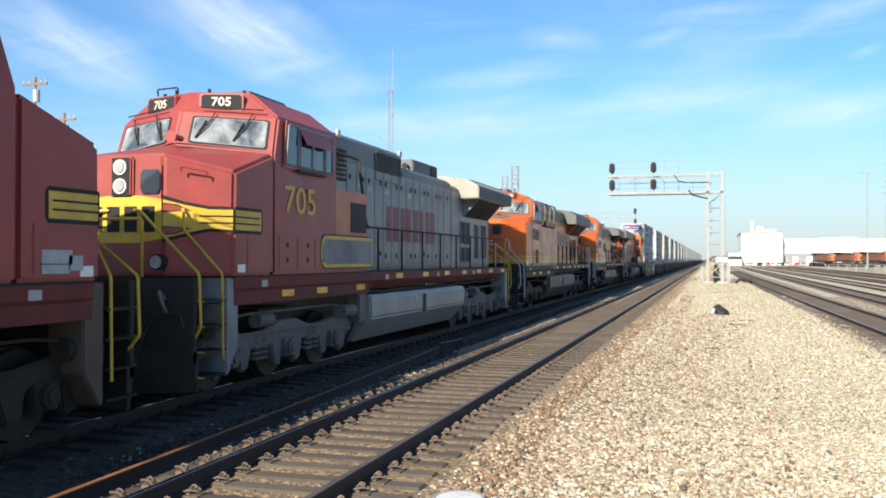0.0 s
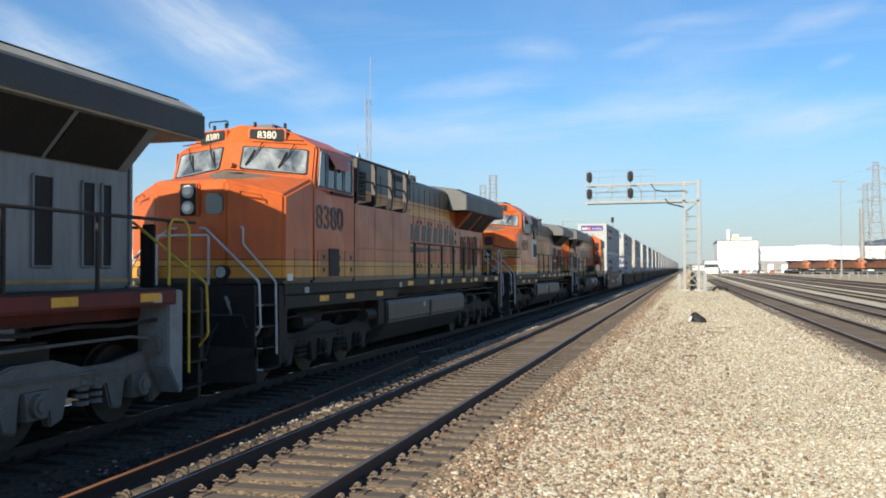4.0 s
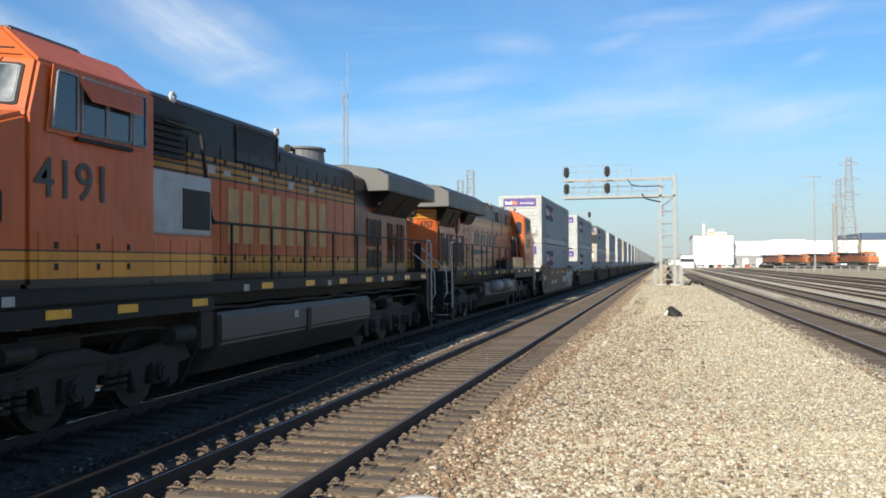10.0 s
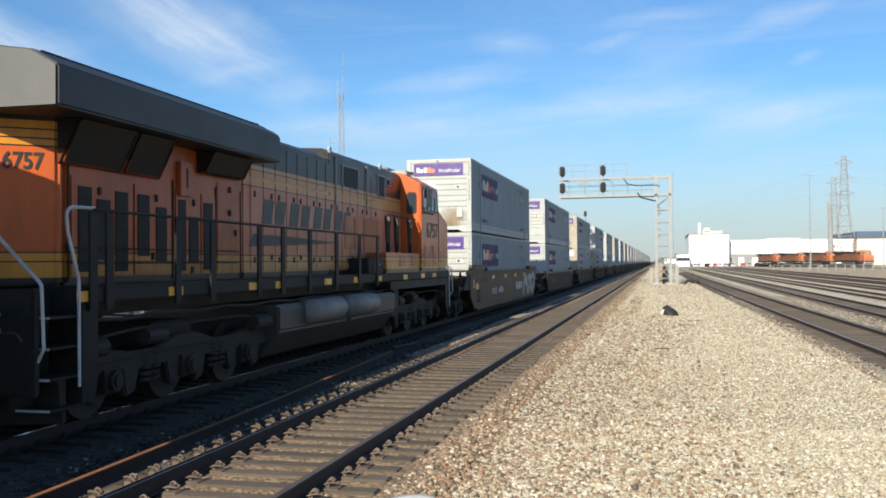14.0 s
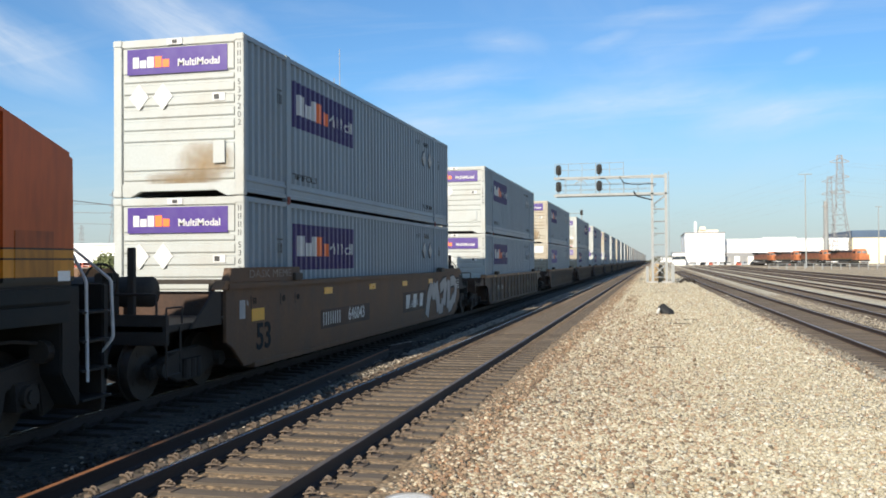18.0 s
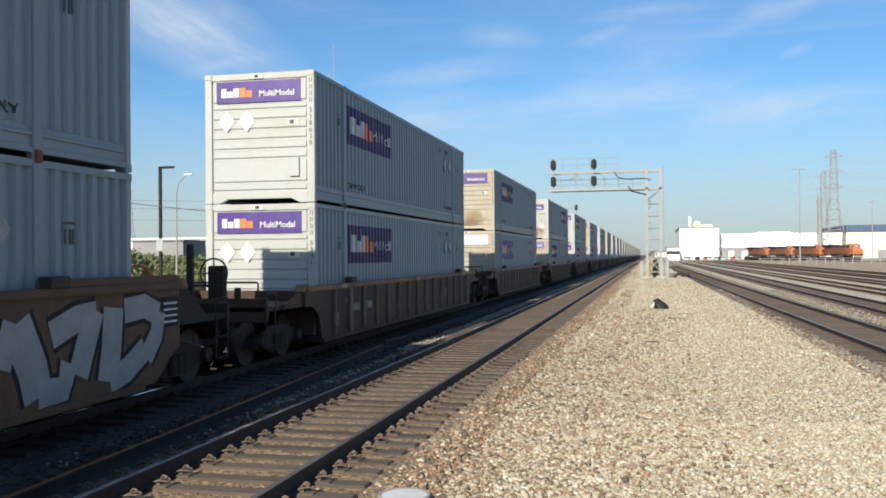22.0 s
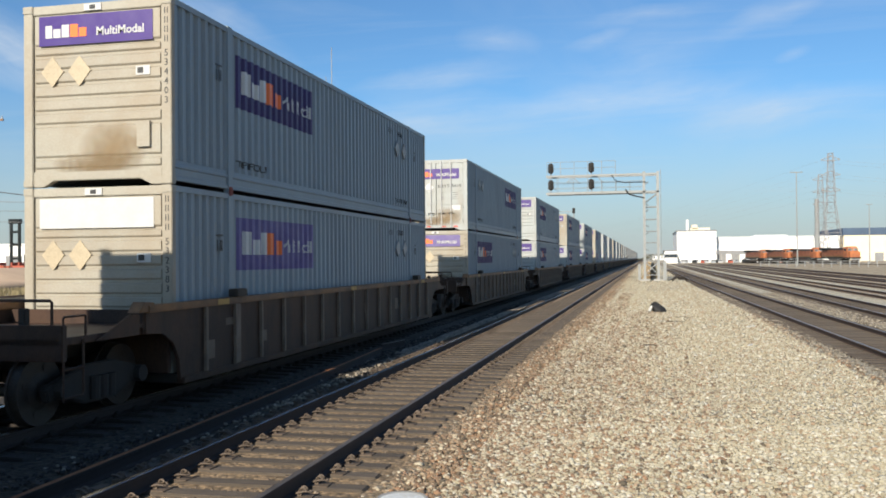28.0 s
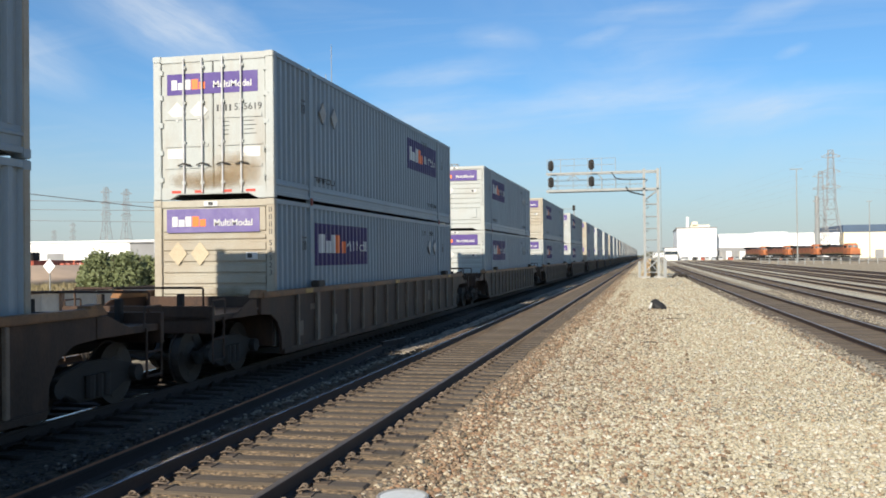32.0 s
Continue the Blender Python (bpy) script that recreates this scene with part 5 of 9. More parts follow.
newer = dict(base_o, rear=rear_end, hood=hood_new, hood_label="orange hood with yellow stripes and dark top", acbox="", acbox_label="", radiator=hood_plain, wing="winggrey", wing_label="dark broad radiator wing roof", stack="steel")

l0 = locomotive("locomotive", "red and silver diesel locomotive running nose backwards", dict(warbonnet, stepplate="stepbrown", truck="under", truck_label="black cast truck side"), 0, True)
l1 = locomotive("locomotive", "red-nosed silver diesel locomotive with yellow nose band", dict(warbonnet, digits="705"), 0, False)
l2 = locomotive("locomotive", "orange and dark green diesel locomotive with yellow stripes", dict(newer, digits="8380"), 1, False)
l3 = locomotive("locomotive", "sooty orange diesel locomotive with grey equipment box", dict(heritage, digits="4191"), 0, False)
# orange and yellow are mixed with a pale tone that stands for haze
def faded(bands):
    return [(z, c if c is DGREEN else tuple(0.7 * a + 0.3 * b for a, b in zip(c, (0.5, 0.36, 0.28)))) for z, c in bands]
hood_hazed = livery("sun_faded_orange_hood_livery", faded(Z_ORANGE + Z_TOP), amount=0.4)
l4 = locomotive("locomotive", "orange diesel locomotive with dark wing roof, running backwards", dict(newer, hood=hood_hazed, hood_label="sun-faded orange hood with yellow stripes", digits="6757", offside=True), 1, True)
for e in (l0, l1):
    nose_bands(e, warbonnet, M["yellow"], None, 2.5, 2.8)
    number_block(e, 4, 9.9, 14.0, 2.5, 3.35, 0, 0.94, "redletter", "dull red bar painted on the hood")
    for s in (1, -1):
        part("yellow_line", slab([(s * 0.94, 7.4, 1.9), (s * 0.94, 20.28, 1.9), (s * 0.94, 20.28, 1.94), (s * 0.94, 7.4, 1.94)], (s, 0, 0), 0.005), M["goldletter"], e)
        def pill(grow, lift, m, label):
            z0, z1, y0, y1 = 1.97 - grow, 2.44 + grow, 4.85 - grow, 7.3 + grow * 0.5
            out = [(s * 1.549, y1, z0), (s * 1.549, y1, z1)] + [(s * 1.549, y0 + 0.235 - 0.235 * math.sin(a), (z0 + z1) / 2 + (z1 - z0) / 2 * math.cos(a)) for a in [math.pi * k / 10 for k in range(11)]]
            part("painted_field", slab(out, (s, 0, 0), lift), M[m], e, label)
        pill(0.085, 0.004, "black", "black rim of the painted field")
        pill(0.065, 0.007, "yellow", "yellow border of the grey field")
        pill(0.0, 0.01, "silverhood", "grey field with rounded end")
for y0, y1, z0, z1 in ((2.16, 2.64, 2.0, 2.16), (1.98, 2.22, 1.93, 2.1), (2.2, 2.64, 1.9, 2.01)):
    part("paint_patch", slab([(-1.55, y1, z0), (-1.55, y0, z0), (-1.55, y0, z1), (-1.55, y1, z1)], (-1, 0, 0), 0.004), M["greybox"], l0, "pale grey paint patch over the side")
for e in (l2, l3):
    for s in (1, -1):
        q = [(0.0, 1.45, 3.665), (s * 0.62, 1.22, 3.63), (s * 1.42, 1.78, 3.41), (s * 1.46, 2.86, 3.75), (0.0, 2.4, 3.925)]
        part("antiglare_panel", slab(q if s > 0 else q[::-1], (0, -0.15, 1), 0.012), M["antiglare"], e, "dull olive paint before the windscreen")
for e in (l3,):
    nose_bands(e, heritage, M["goldletter"], None, 2.55, 2.85)
    number_block(e, 4, 8.8, 13.8, 2.45, 3.42, 0, 0.94, "goldletter", "faded gold bar painted on the hood")
for e, y0, y1 in ((l2, 10.8, 15.9), (l4, 9.75, 15.05)):
    number_block(e, 4, y0, y1, 2.85, 3.33, 1, 0.94, "darkletter", "dark green bar painted on the hood")
    for s in (1, -1):
        part("dark_sweep", slab([(s * 0.94, 10.2, 2.48), (s * 0.94, 15.6, 2.66), (s * 0.94, 10.7, 2.68)] if e is l2 else [(s * 0.94, 15.38, 2.4), (s * 0.94, 15.2, 2.64), (s * 0.94, 13.3, 2.63), (s * 0.94, 10.5, 2.56), (s * 0.94, 13.3, 2.46)], (s, 0, 0), 0.005), M["darkletter"], e)
part("dark_door", slab([(1.549, 3.7, 1.92), (1.549, 4.22, 1.92), (1.549, 4.22, 2.47), (1.549, 3.7, 2.47)], (1, 0, 0), 0.012), M["black"], l2, "black access door low on the cab")
ring = tube(B(), [(0.96, 18.77 + 0.24 * math.cos(k * math.pi / 10), 2.71 + 0.24 * math.sin(k * math.pi / 10)) for k in range(21)], 0.022, 6)
for k in range(3):
    rod(ring, (0.96, 18.77 - 0.24 * math.cos(k * math.pi / 3), 2.71 - 0.24 * math.sin(k * math.pi / 3)), (0.96, 18.77 + 0.24 * math.cos(k * math.pi / 3), 2.71 + 0.24 * math.sin(k * math.pi / 3)), 0.015, 5)
part("hand_brake_wheel", ring, M["hoodorange"], l3, "orange spoked hand brake wheel")
def lengthen(e, y0, y1, more):
    """Draws the rear of a locomotive out: nothing moves at y0, the full length is added at y1."""
    for ob in e.children_recursive:
        if ob.type != "MESH" or ob.name.split(".")[0] in ("coupler", "air_hose", "wheelset", "truck_frame", "truck_bolster", "traction_motor", "snow_plough", "hood_door", "engine_hood", "fuel_tank"):
            continue
        if ob.data.users > 1:
            y = ob.location.y
            if y > y0 and ob.parent is e:
                ob.location.y = y + more * min(1.0, (y - y0) / (y1 - y0))
            continue
        for v in ob.data.vertices:
            if v.co.y > y0:
                v.co.y += more * min(1.0, (v.co.y - y0) / (y1 - y0))
lengthen(l4, 15.4, 20.4, 0.42)


def offside(e, sc):
    """The side of the reversed locomotive that faces the yard: screens, vents, walkway rail and posts."""
    s, skin = -1, sc["radiator"]
    def plate(y0, y1, z0, z1, x0, x1, m, name, label="", soft=0.006):
        return part(name, soften(box(B(), min(s * x0, s * x1), max(s * x0, s * x1), y0, y1, z0, z1), soft), m, e, label)
    for y0, y1, x0, z0 in ((19.53, 20.8, 0.95, 3.4), (18.52, 19.43, 0.95, 3.4), (15.85, 17.25, 1.04, 3.62)):
        part("radiator_screen", slab([(s * x0, y0, z0), (s * x0, y1, z0), (s * 1.21, y1, 3.93), (s * 1.21, y0, 3.93)], (s, 0, -0.45), 0.02), M["black"], e, "black wire radiator screen")
        rim = [(s * (x0 + 0.02), y0, z0 - 0.01), (s * (x0 + 0.02), y1, z0 - 0.01), (s * 1.235, y1, 3.93), (s * 1.235, y0, 3.93), (s * (x0 + 0.02), y0, z0 - 0.01)]
        part("screen_rim", tube(B(), rim, 0.018, 4), hood_soot, e)
        part("screen_housing", prism(B(), [(s * 0.921, z0 - 0.03), (s * x0, z0), (s * 1.2, 3.935), (s * 0.921, 3.935)], "y", y0 - 0.05, y1 + 0.05), hood_soot, e)
    for y0, y1 in ((19.2, 20.6), (18.15, 19.15), (17.22, 18.0), (16.7, 17.18)):
        plate(y0, y1, 1.93, 3.25, 0.921, 0.945, skin, "hood_door")
    for y0, y1, z0, z1 in ((20.18, 20.47, 1.98, 3.12), (19.76, 20.07, 2.14, 2.97), (19.33, 19.64, 1.98, 3.11), (18.77, 19.08, 2.2, 3.11), (18.28, 18.58, 2.12, 2.95), (17.7, 17.93, 1.97, 3.11), (17.29, 17.6, 2.1, 2.85), (16.81, 17.12, 1.98, 3.11)):
        v = plate(y0, y1, z0, z1, 0.946, 0.958, M["black"], "vent", "tall dark vent opening", 0.003)
        for k in range(6):
            part("vent_bar", box(B(), s * 0.962, s * 0.9585, y0 + 0.01, y1 - 0.01, z0 + (k + 0.5) * (z1 - z0) / 6, z0 + (k + 0.5) * (z1 - z0) / 6 + 0.012), M["rubber"], v)
    for y, z in ((20.01, 3.08), (18.58, 3.08), (17.45, 3.08), (16.17, 3.39), (16.17, 2.98), (15.95, 2.63), (20.7, 2.3), (18.68, 2.2), (17.5, 1.98)):
        part("door_latch", SHARED["latch"], None, e, "", (s * 0.955, y, z))
    plate(17.55, 17.95, 3.16, 3.72, 0.921, 1.0, skin, "junction_cover", "small orange cover box under the wing", 0.015)
    plate(17.72, 17.76, 3.3, 3.62, 1.001, 1.008, M["black"], "cover_slot", "", 0.002)
    plate(15.75, 16.6, 1.95, 3.5, 0.921, 0.936, skin, "hood_door")
    for y in (20.65, 18.07, 16.66, 15.72):
        plate(y - 0.012, y + 0.012, 1.85, 3.4, 0.921, 0.94, M["black"], "panel_seam", "", 0.002)
    # intake openings near the cab, in pale frames
    for y0, y1, z0, z1 in ((9.11, 10.28, 3.93, 4.45), (6.85, 7.45, 3.89, 4.48), (6.3, 6.7, 4.26, 4.45)):
        w = plate(y0, y1, z0, z1, 0.921, 0.94, M["rubber"], "intake_screen", "black air intake screen", 0.004)
        part("intake_frame", tube(B(), [(s * 0.945, y0, z0), (s * 0.945, y1, z0), (s * 0.945, y1, z1), (s * 0.945, y0, z1), (s * 0.945, y0, z0)], 0.02, 4), M["greybox"], w)
    for y in (10.72, 8.4):
        plate(y - 0.04, y + 0.04, 3.4, 4.62, 0.921, 0.95, M["reservoir"], "frame_strip")
    for y0, y1 in ((9.14, 10.12), (7.3, 8.69)):
        plate(y0, y1, 2.41, 3.25, 0.921, 0.95, sc["low"], "equipment_door", "dull tan equipment door", 0.01)
        plate(y0 + 0.3, y0 + 0.32, 2.45, 3.2, 0.951, 0.956, M["black"], "door_seam", "", 0.001)
    # locker louvres, battery box, uprights behind the cab
    for y in (5.53, 6.73):
        for k in range(5):
            plate(y, y + 0.54, 2.0 + k * 0.06, 2.03 + k * 0.06, 1.49, 1.51, M["hoodorange"], "louvre_slat", "", 0.002)
    plate(8.55, 9.85, 1.815, 2.2, 0.93, 1.45, M["black"], "battery_box", "black steel battery box", 0.02)
    plate(8.9, 9.3, 2.02, 2.05, 1.45, 1.462, M["greybox"], "box_handle", "", 0.004)
    for y in (8.0, 7.18, 5.83):
        part("rail_bracket", soften(prism(B(), [(s * 1.34, 2.36), (s * 1.44, 2.36), (s * 1.46, 3.34), (s * 1.3, 3.34), (s * 1.32, 2.8)], "y", y - 0.03, y + 0.03), 0.008), M["black"], e, "black upright with a worn pale edge")
        part("worn_edge", box(B(), s * 1.45, s * 1.37, y + 0.032, y + 0.036, 2.6, 3.3), M["dirtytank"], e)
    part("upper_handrail", tube(B(), [(s * 1.4, 5.3, 3.35), (s * 1.4, 8.05, 3.35)], 0.022), M["black"], e)
    # walkway rail on broad posts, and the bent grab rail at the steps
    part("handrail", tube(B(), [(s * 1.545, 9.25, 2.74), (s * 1.545, 21.0, 2.76)], 0.022, 8), M["black"], e, sc["post_label"])
    for y in (21.0, 20.66, 18.97, 17.92, 16.22, 15.2, 13.86, 12.32, 10.77, 9.4):
        plate(y - 0.085, y + 0.085, 1.5, 2.74, 1.526, 1.556, M["black"], "handrail_post", "", 0.01)
    for z in (2.1, 2.3):
        part("grab_bar", tube(B(), [(s * 0.98, 15.9, z), (s * 0.98, 20.75, z)], 0.011, 5), M["black"], e, "thin dark rail along the hood foot")
    part("grab_rail", tube(B(), [(s * 1.53, 21.26, 0.6), (s * 1.53, 21.27, 1.9), (s * 1.53, 21.48, 2.48), (s * 1.53, 21.5, 2.7), (s * 1.53, 21.42, 2.77), (s * 1.53, 20.95, 2.78)], 0.022), M[sc["rail"]], e, sc["rail_label"])
    for y in (3.3, 4.7, 6.6, 9.0, 10.75, 12.6, 15.1, 16.2, 18.8, 20.9):
        plate(y, y + 0.4, 1.62, 1.75, 1.521, 1.5245, M["reflector"], "reflector", "yellow reflective strip", 0.001)


offside(l4, newer)
arm = part("mirror_arm", tube(B(), [(-1.54, 4.98, 4.3), (-1.75, 4.98, 4.28), (-1.75, 4.98, 3.72), (-1.54, 4.98, 3.7)], 0.014), M["black"], l4)
part("roof_cooler", soften(box(B(), -0.92, -0.35, 3.95, 4.5, 4.7, 4.9), 0.03), M["palewing"], l4, "beige cooling unit on the cab roof")
part("mirror", soften(box(B(), -1.84, -1.66, 4.955, 4.975, 3.76, 4.24), 0.01), M["cabglass"], arm, "dark oblong mirror glass")
for k, e in enumerate((l0, l1, l2, l3, l4)):
    MOVERS.append((e, 10.45 + LOCO * (k - 1) + (LOCO + 0.14 if k in (0, 4) else -0.14), 180 if k in (0, 4) else 0))

# ---- well cars and containers ----
CAR, BOX = 23.25, 16.154


# strokes of the painted scrawl: width, then points along the car and up
SCRAWL = ((0.42, ((15.95, 0.36), (16.22, 0.96), (16.62, 1.3))), (0.3, ((16.66, 1.36), (16.84, 0.86))), (0.3, ((16.88, 0.86), (17.06, 1.36))), (0.5, ((17.12, 1.34), (17.4, 0.8), (17.5, 0.46))), (0.34, ((17.5, 0.5), (17.95, 0.5), (18.06, 0.8))),
          (0.34, ((17.72, 1.16), (18.2, 1.32), (18.62, 1.36))), (0.4, ((18.58, 1.42), (18.38, 0.95), (18.24, 0.62))), (0.44, ((19.0, 1.42), (18.95, 0.9), (18.86, 0.46))), (0.36, ((18.9, 0.44), (19.3, 0.56), (19.75, 0.8))), (0.34, ((19.25, 1.36), (19.75, 1.4), (20.1, 1.26))), (0.34, ((20.12, 1.3), (20.05, 0.98), (19.78, 0.68))))


def ribbon(pts, w):
    """The outline of a broad stroke along the points."""
    p = [Vector(q) for q in pts]
    left, right = [], []
    for i, q in enumerate(p):
        d = (p[min(i + 1, len(p) - 1)] - p[max(i - 1, 0)]).normalized()
        n = Vector((-d.y, d.x)) * w / 2
        left.append(q + n); right.append(q - n)
    return left + right[::-1]


def well_car(first, far=False, marked=False):
    """A single well car, coupler to coupler 23.25 m, front coupler at y = 0."""
    e = new("well_car")
    m = M["carbrown"] if first else M["cardark"]
    tagged(e, label="brown smooth-sided well car with painted scrawl" if first else "weathered dark well car with ribbed sides and rusty yellow top edge", category="railcar", group="well cars of the train")
    top = 1.72 if first else 1.46
    me = M["under"] if first else m                        # the end platforms are darker than the sides
    for s in (1, -1):
        def b(x0, x1, y0, y1, z0, z1, soft=0.015):
            return soften(box(B(), min(s * x0, s * x1), max(s * x0, s * x1), y0, y1, z0, z1), soft)
        cut = [(2.53, 0.74), (2.75, 0.64), (3.2, 0.28)] if first else [(2.53, 1.05), (2.98, 1.02), (3.28, 0.86), (3.45, 0.6), (3.49, 0.28)]
        plate = cut + [(CAR - y + 0.01, z) for y, z in reversed(cut)] + [ (20.73, top - 0.1), (2.53, top - 0.1)]
        side = part("side_wall", soften(prism(B(), plate, "x", s * 1.40, s * 1.46), 0.01), m, e, "long steel side plate")
        part("top_chord", b(1.36, 1.52, 2.53, 20.73, top - 0.11, top), m if first else M["caryellow"], e, "" if first else "rusty yellow top edge")
        part("bottom_chord", b(1.3, 1.5, 3.53, 19.72, 0.22, 0.32), m, e)
        if first:
            for y0, y1, rise in ((2.55, 5.65, 0.26), (17.6, 20.7, 0.1)):
                part("end_rise", soften(prism(B(), [(y0, top + 0.002), (y1, top + 0.002), (y1 - 0.04, top + rise), (y0 + 0.1, top + rise)], "x", s * 1.36, s * 1.5), 0.012), m, e, "raised end of the side")
        elif far:
            bm = B()
            for k in range(15):
                box(bm, min(s * 1.46, s * 1.52), max(s * 1.46, s * 1.52), 4.215 + k * 1.055, 4.285 + k * 1.055, 0.32, top - 0.11)
            tagged(part("side_ribs", bm, M["carrib"], e), kind="stuff")
        else:
            if "rib" not in SHARED:
                SHARED["rib"] = mesh_of("side_rib", soften(box(B(), -0.03, 0.03, -0.035, 0.035, 0.325, 1.345), 0.008), M["carrib"])
            for k in range(15):
                part("side_rib", SHARED["rib"], None, e, "", (s * 1.49, 4.25 + k * 1.055, 0))
        for y in (5.45, 17.8):
            part("lock_block", soften(b(1.38, 1.56, y - 0.2, y + 0.2, top + 0.002, top + 0.14), 0.03), M["wheel"], e)
        if not far:
            for y in (7.07, 10.2, 13.2, 16.2, 19.4) if first else (4.6, 11.4, 18.2):
                part("reflector", slab([(s * (1.461 if first else 1.521), y, top - 0.34), (s * (1.461 if first else 1.521), y + 0.5, top - 0.34), (s * (1.461 if first else 1.521), y + 0.5, top - 0.2), (s * (1.461 if first else 1.521), y, top - 0.2)], (s, 0, 0), 0.005) if first else
                     slab([(s * 1.521, y, top - 0.1), (s * 1.521, y + 0.4, top - 0.1), (s * 1.521, y + 0.4, top - 0.01), (s * 1.521, y, top - 0.01)], (s, 0, 0), 0.005), M["reflector" if first else "goldletter"], e)
    part("well_floor", box(B(), -1.39, 1.39, 3.5, 19.75, 0.24, 0.355), M["under"], e)
    for y, d in ((0.75, 1), (CAR - 0.75, -1)):
        part("end_deck", soften(box(B(), -1.36, 1.36, min(y, y + d * 2.55), max(y, y + d * 2.55), 1.04, 1.14), 0.01), me, e)
        part("centre_sill", soften(box(B(), -0.35, 0.35, min(y, y + d * 2.6), max(y, y + d * 2.6), 0.72, 1.035), 0.02), M["under"], e)
        part("end_sill", soften(box(B(), -1.4, 1.4, min(y, y + d * 0.1), max(y, y + d * 0.1), 0.85, 1.3), 0.01), me, e)
        part("bulkhead", soften(box(B(), -1.35, 1.35, min(y + d * 2.55, y + d * 2.65), max(y + d * 2.55, y + d * 2.65), 0.4, 1.56 if first else 1.35), 0.01), M["cardark"] if first else m, e)
        if first:
            part("end_beam", soften(box(B(), -1.35, 1.35, min(y + d * 2.2, y + d * 2.32), max(y + d * 2.2, y + d * 2.32), top - 0.02, top + 0.06), 0.01), M["under"], e, "cross beam at the top of the end")
            for x in (-1.25, -0.95, 0.95, 1.25):
                part("beam_post", soften(box(B(), x - 0.04, x + 0.04, min(y + d * 2.21, y + d * 2.31), max(y + d * 2.21, y + d * 2.31), 1.14, top - 0.022), 0.008), M["under"], e)
        part("coupler", rod(soften(box(B(), -0.15, 0.15, min(y, y - d * 0.72), max(y, y - d * 0.72), 0.75, 0.98), 0.03), (0.06, y - d * 0.7, 0.7), (0.06, y - d * 0.7, 1.03), 0.12, 10), M["wheel"], e)
        if far:
            continue
        part("air_hose", tube(B(), [(0.5, y, 0.85), (0.5, y - d * 0.2, 0.6), (0.4, y - d * 0.4, 0.45), (0.3, y - d * 0.65, 0.55)], 0.028), M["rubber"], e)
        for s in (1, -1):
            part("ladder", tube(tube(tube(B(), [(s * 1.38, y + d * 0.05, 0.35), (s * 1.38, y + d * 0.05, 1.4), (s * 1.38, y + d * 0.5, 1.4), (s * 1.38, y + d * 0.5, 1.15)], 0.015), [(s * 1.38, y + d * 0.05, 0.4), (s * 1.38, y + d * 0.45, 0.4), (s * 1.38, y + d * 0.45, 1.1)], 0.018), [(s * 1.38, y + d * 0.05, 0.75), (s * 1.38, y + d * 0.45, 0.75)], 0.018), me, e)
            part("side_brace", soften(prism(B(), [(y + d * 0.7, 1.05), (y + d * 1.7, 1.05), (y + d * 1.7, top - 0.12), (y + d * 1.45, top - 0.12)], "x", s * 1.38, s * 1.42), 0.008), me, e)
            part("corner_plate", soften(prism(B(), [(y + d * 1.55, top - 0.1), (y + d * 1.95, top - 0.1), (y + d * 1.95, top + 0.03), (y + d * 1.7, top + 0.05)], "x", s * 1.3, s * 1.5), 0.01), M["caryellow"], e)
            part("end_post", soften(box(B(), s * 0.75 - 0.05, s * 0.75 + 0.05, min(y + d * 0.1, y + d * 0.2), max(y + d * 0.1, y + d * 0.2), 1.14, 2.3 if first else 1.5), 0.01), M["under"], e)
        part("end_rail", tube(B(), [(-1.2, y + d * 0.08, 1.3), (-1.2, y + d * 0.08, 1.6), (1.2, y + d * 0.08, 1.6), (1.2, y + d * 0.08, 1.3)], 0.02), me, e)
    if first or marked:
        bw = B()
        for k in range(16):
            a0, a1 = 2 * math.pi * k / 16, 2 * math.pi * (k + 1) / 16
            rod(bw, (0.35 + 0.28 * math.cos(a0), 0.72, 1.78 + 0.28 * math.sin(a0)), (0.35 + 0.28 * math.cos(a1), 0.72, 1.78 + 0.28 * math.sin(a1)), 0.018, 5)
            if k % 4 == 0:
                rod(bw, (0.35, 0.74, 1.78), (0.35 + 0.28 * math.cos(a0), 0.72, 1.78 + 0.28 * math.sin(a0)), 0.013, 5)
        part("brake_wheel", bw, M["under"], e, "spoked hand brake wheel")
        wheel = tube(B(), [(0.35 + 0.27 * math.cos(k * math.pi / 10), 21.4, 1.68 + 0.27 * math.sin(k * math.pi / 10)) for k in range(21)], 0.022, 6)
        for k in range(3):
            dx, dz = 0.27 * math.cos(k * math.pi / 3), 0.27 * math.sin(k * math.pi / 3)
            rod(wheel, (0.35 - dx, 21.4, 1.68 - dz), (0.35 + dx, 21.4, 1.68 + dz), 0.015, 5)
        rod(wheel, (0.35, 21.4, 1.14), (0.35, 21.4, 1.68), 0.03, 6)
        part("brake_wheel", wheel, M["wheelorange"], e, "bright orange hand wheel on its post")
        part("brake_stand", soften(box(B(), 0.2, 0.5, 0.76, 0.98, 1.14, 1.92), 0.02), M["under"], e)
        if first:
            part("air_tank", rod(B(), (-0.75, 1.45, 1.62), (0.75, 1.45, 1.62), 0.24, 16), M["under"], e, smooth=True)
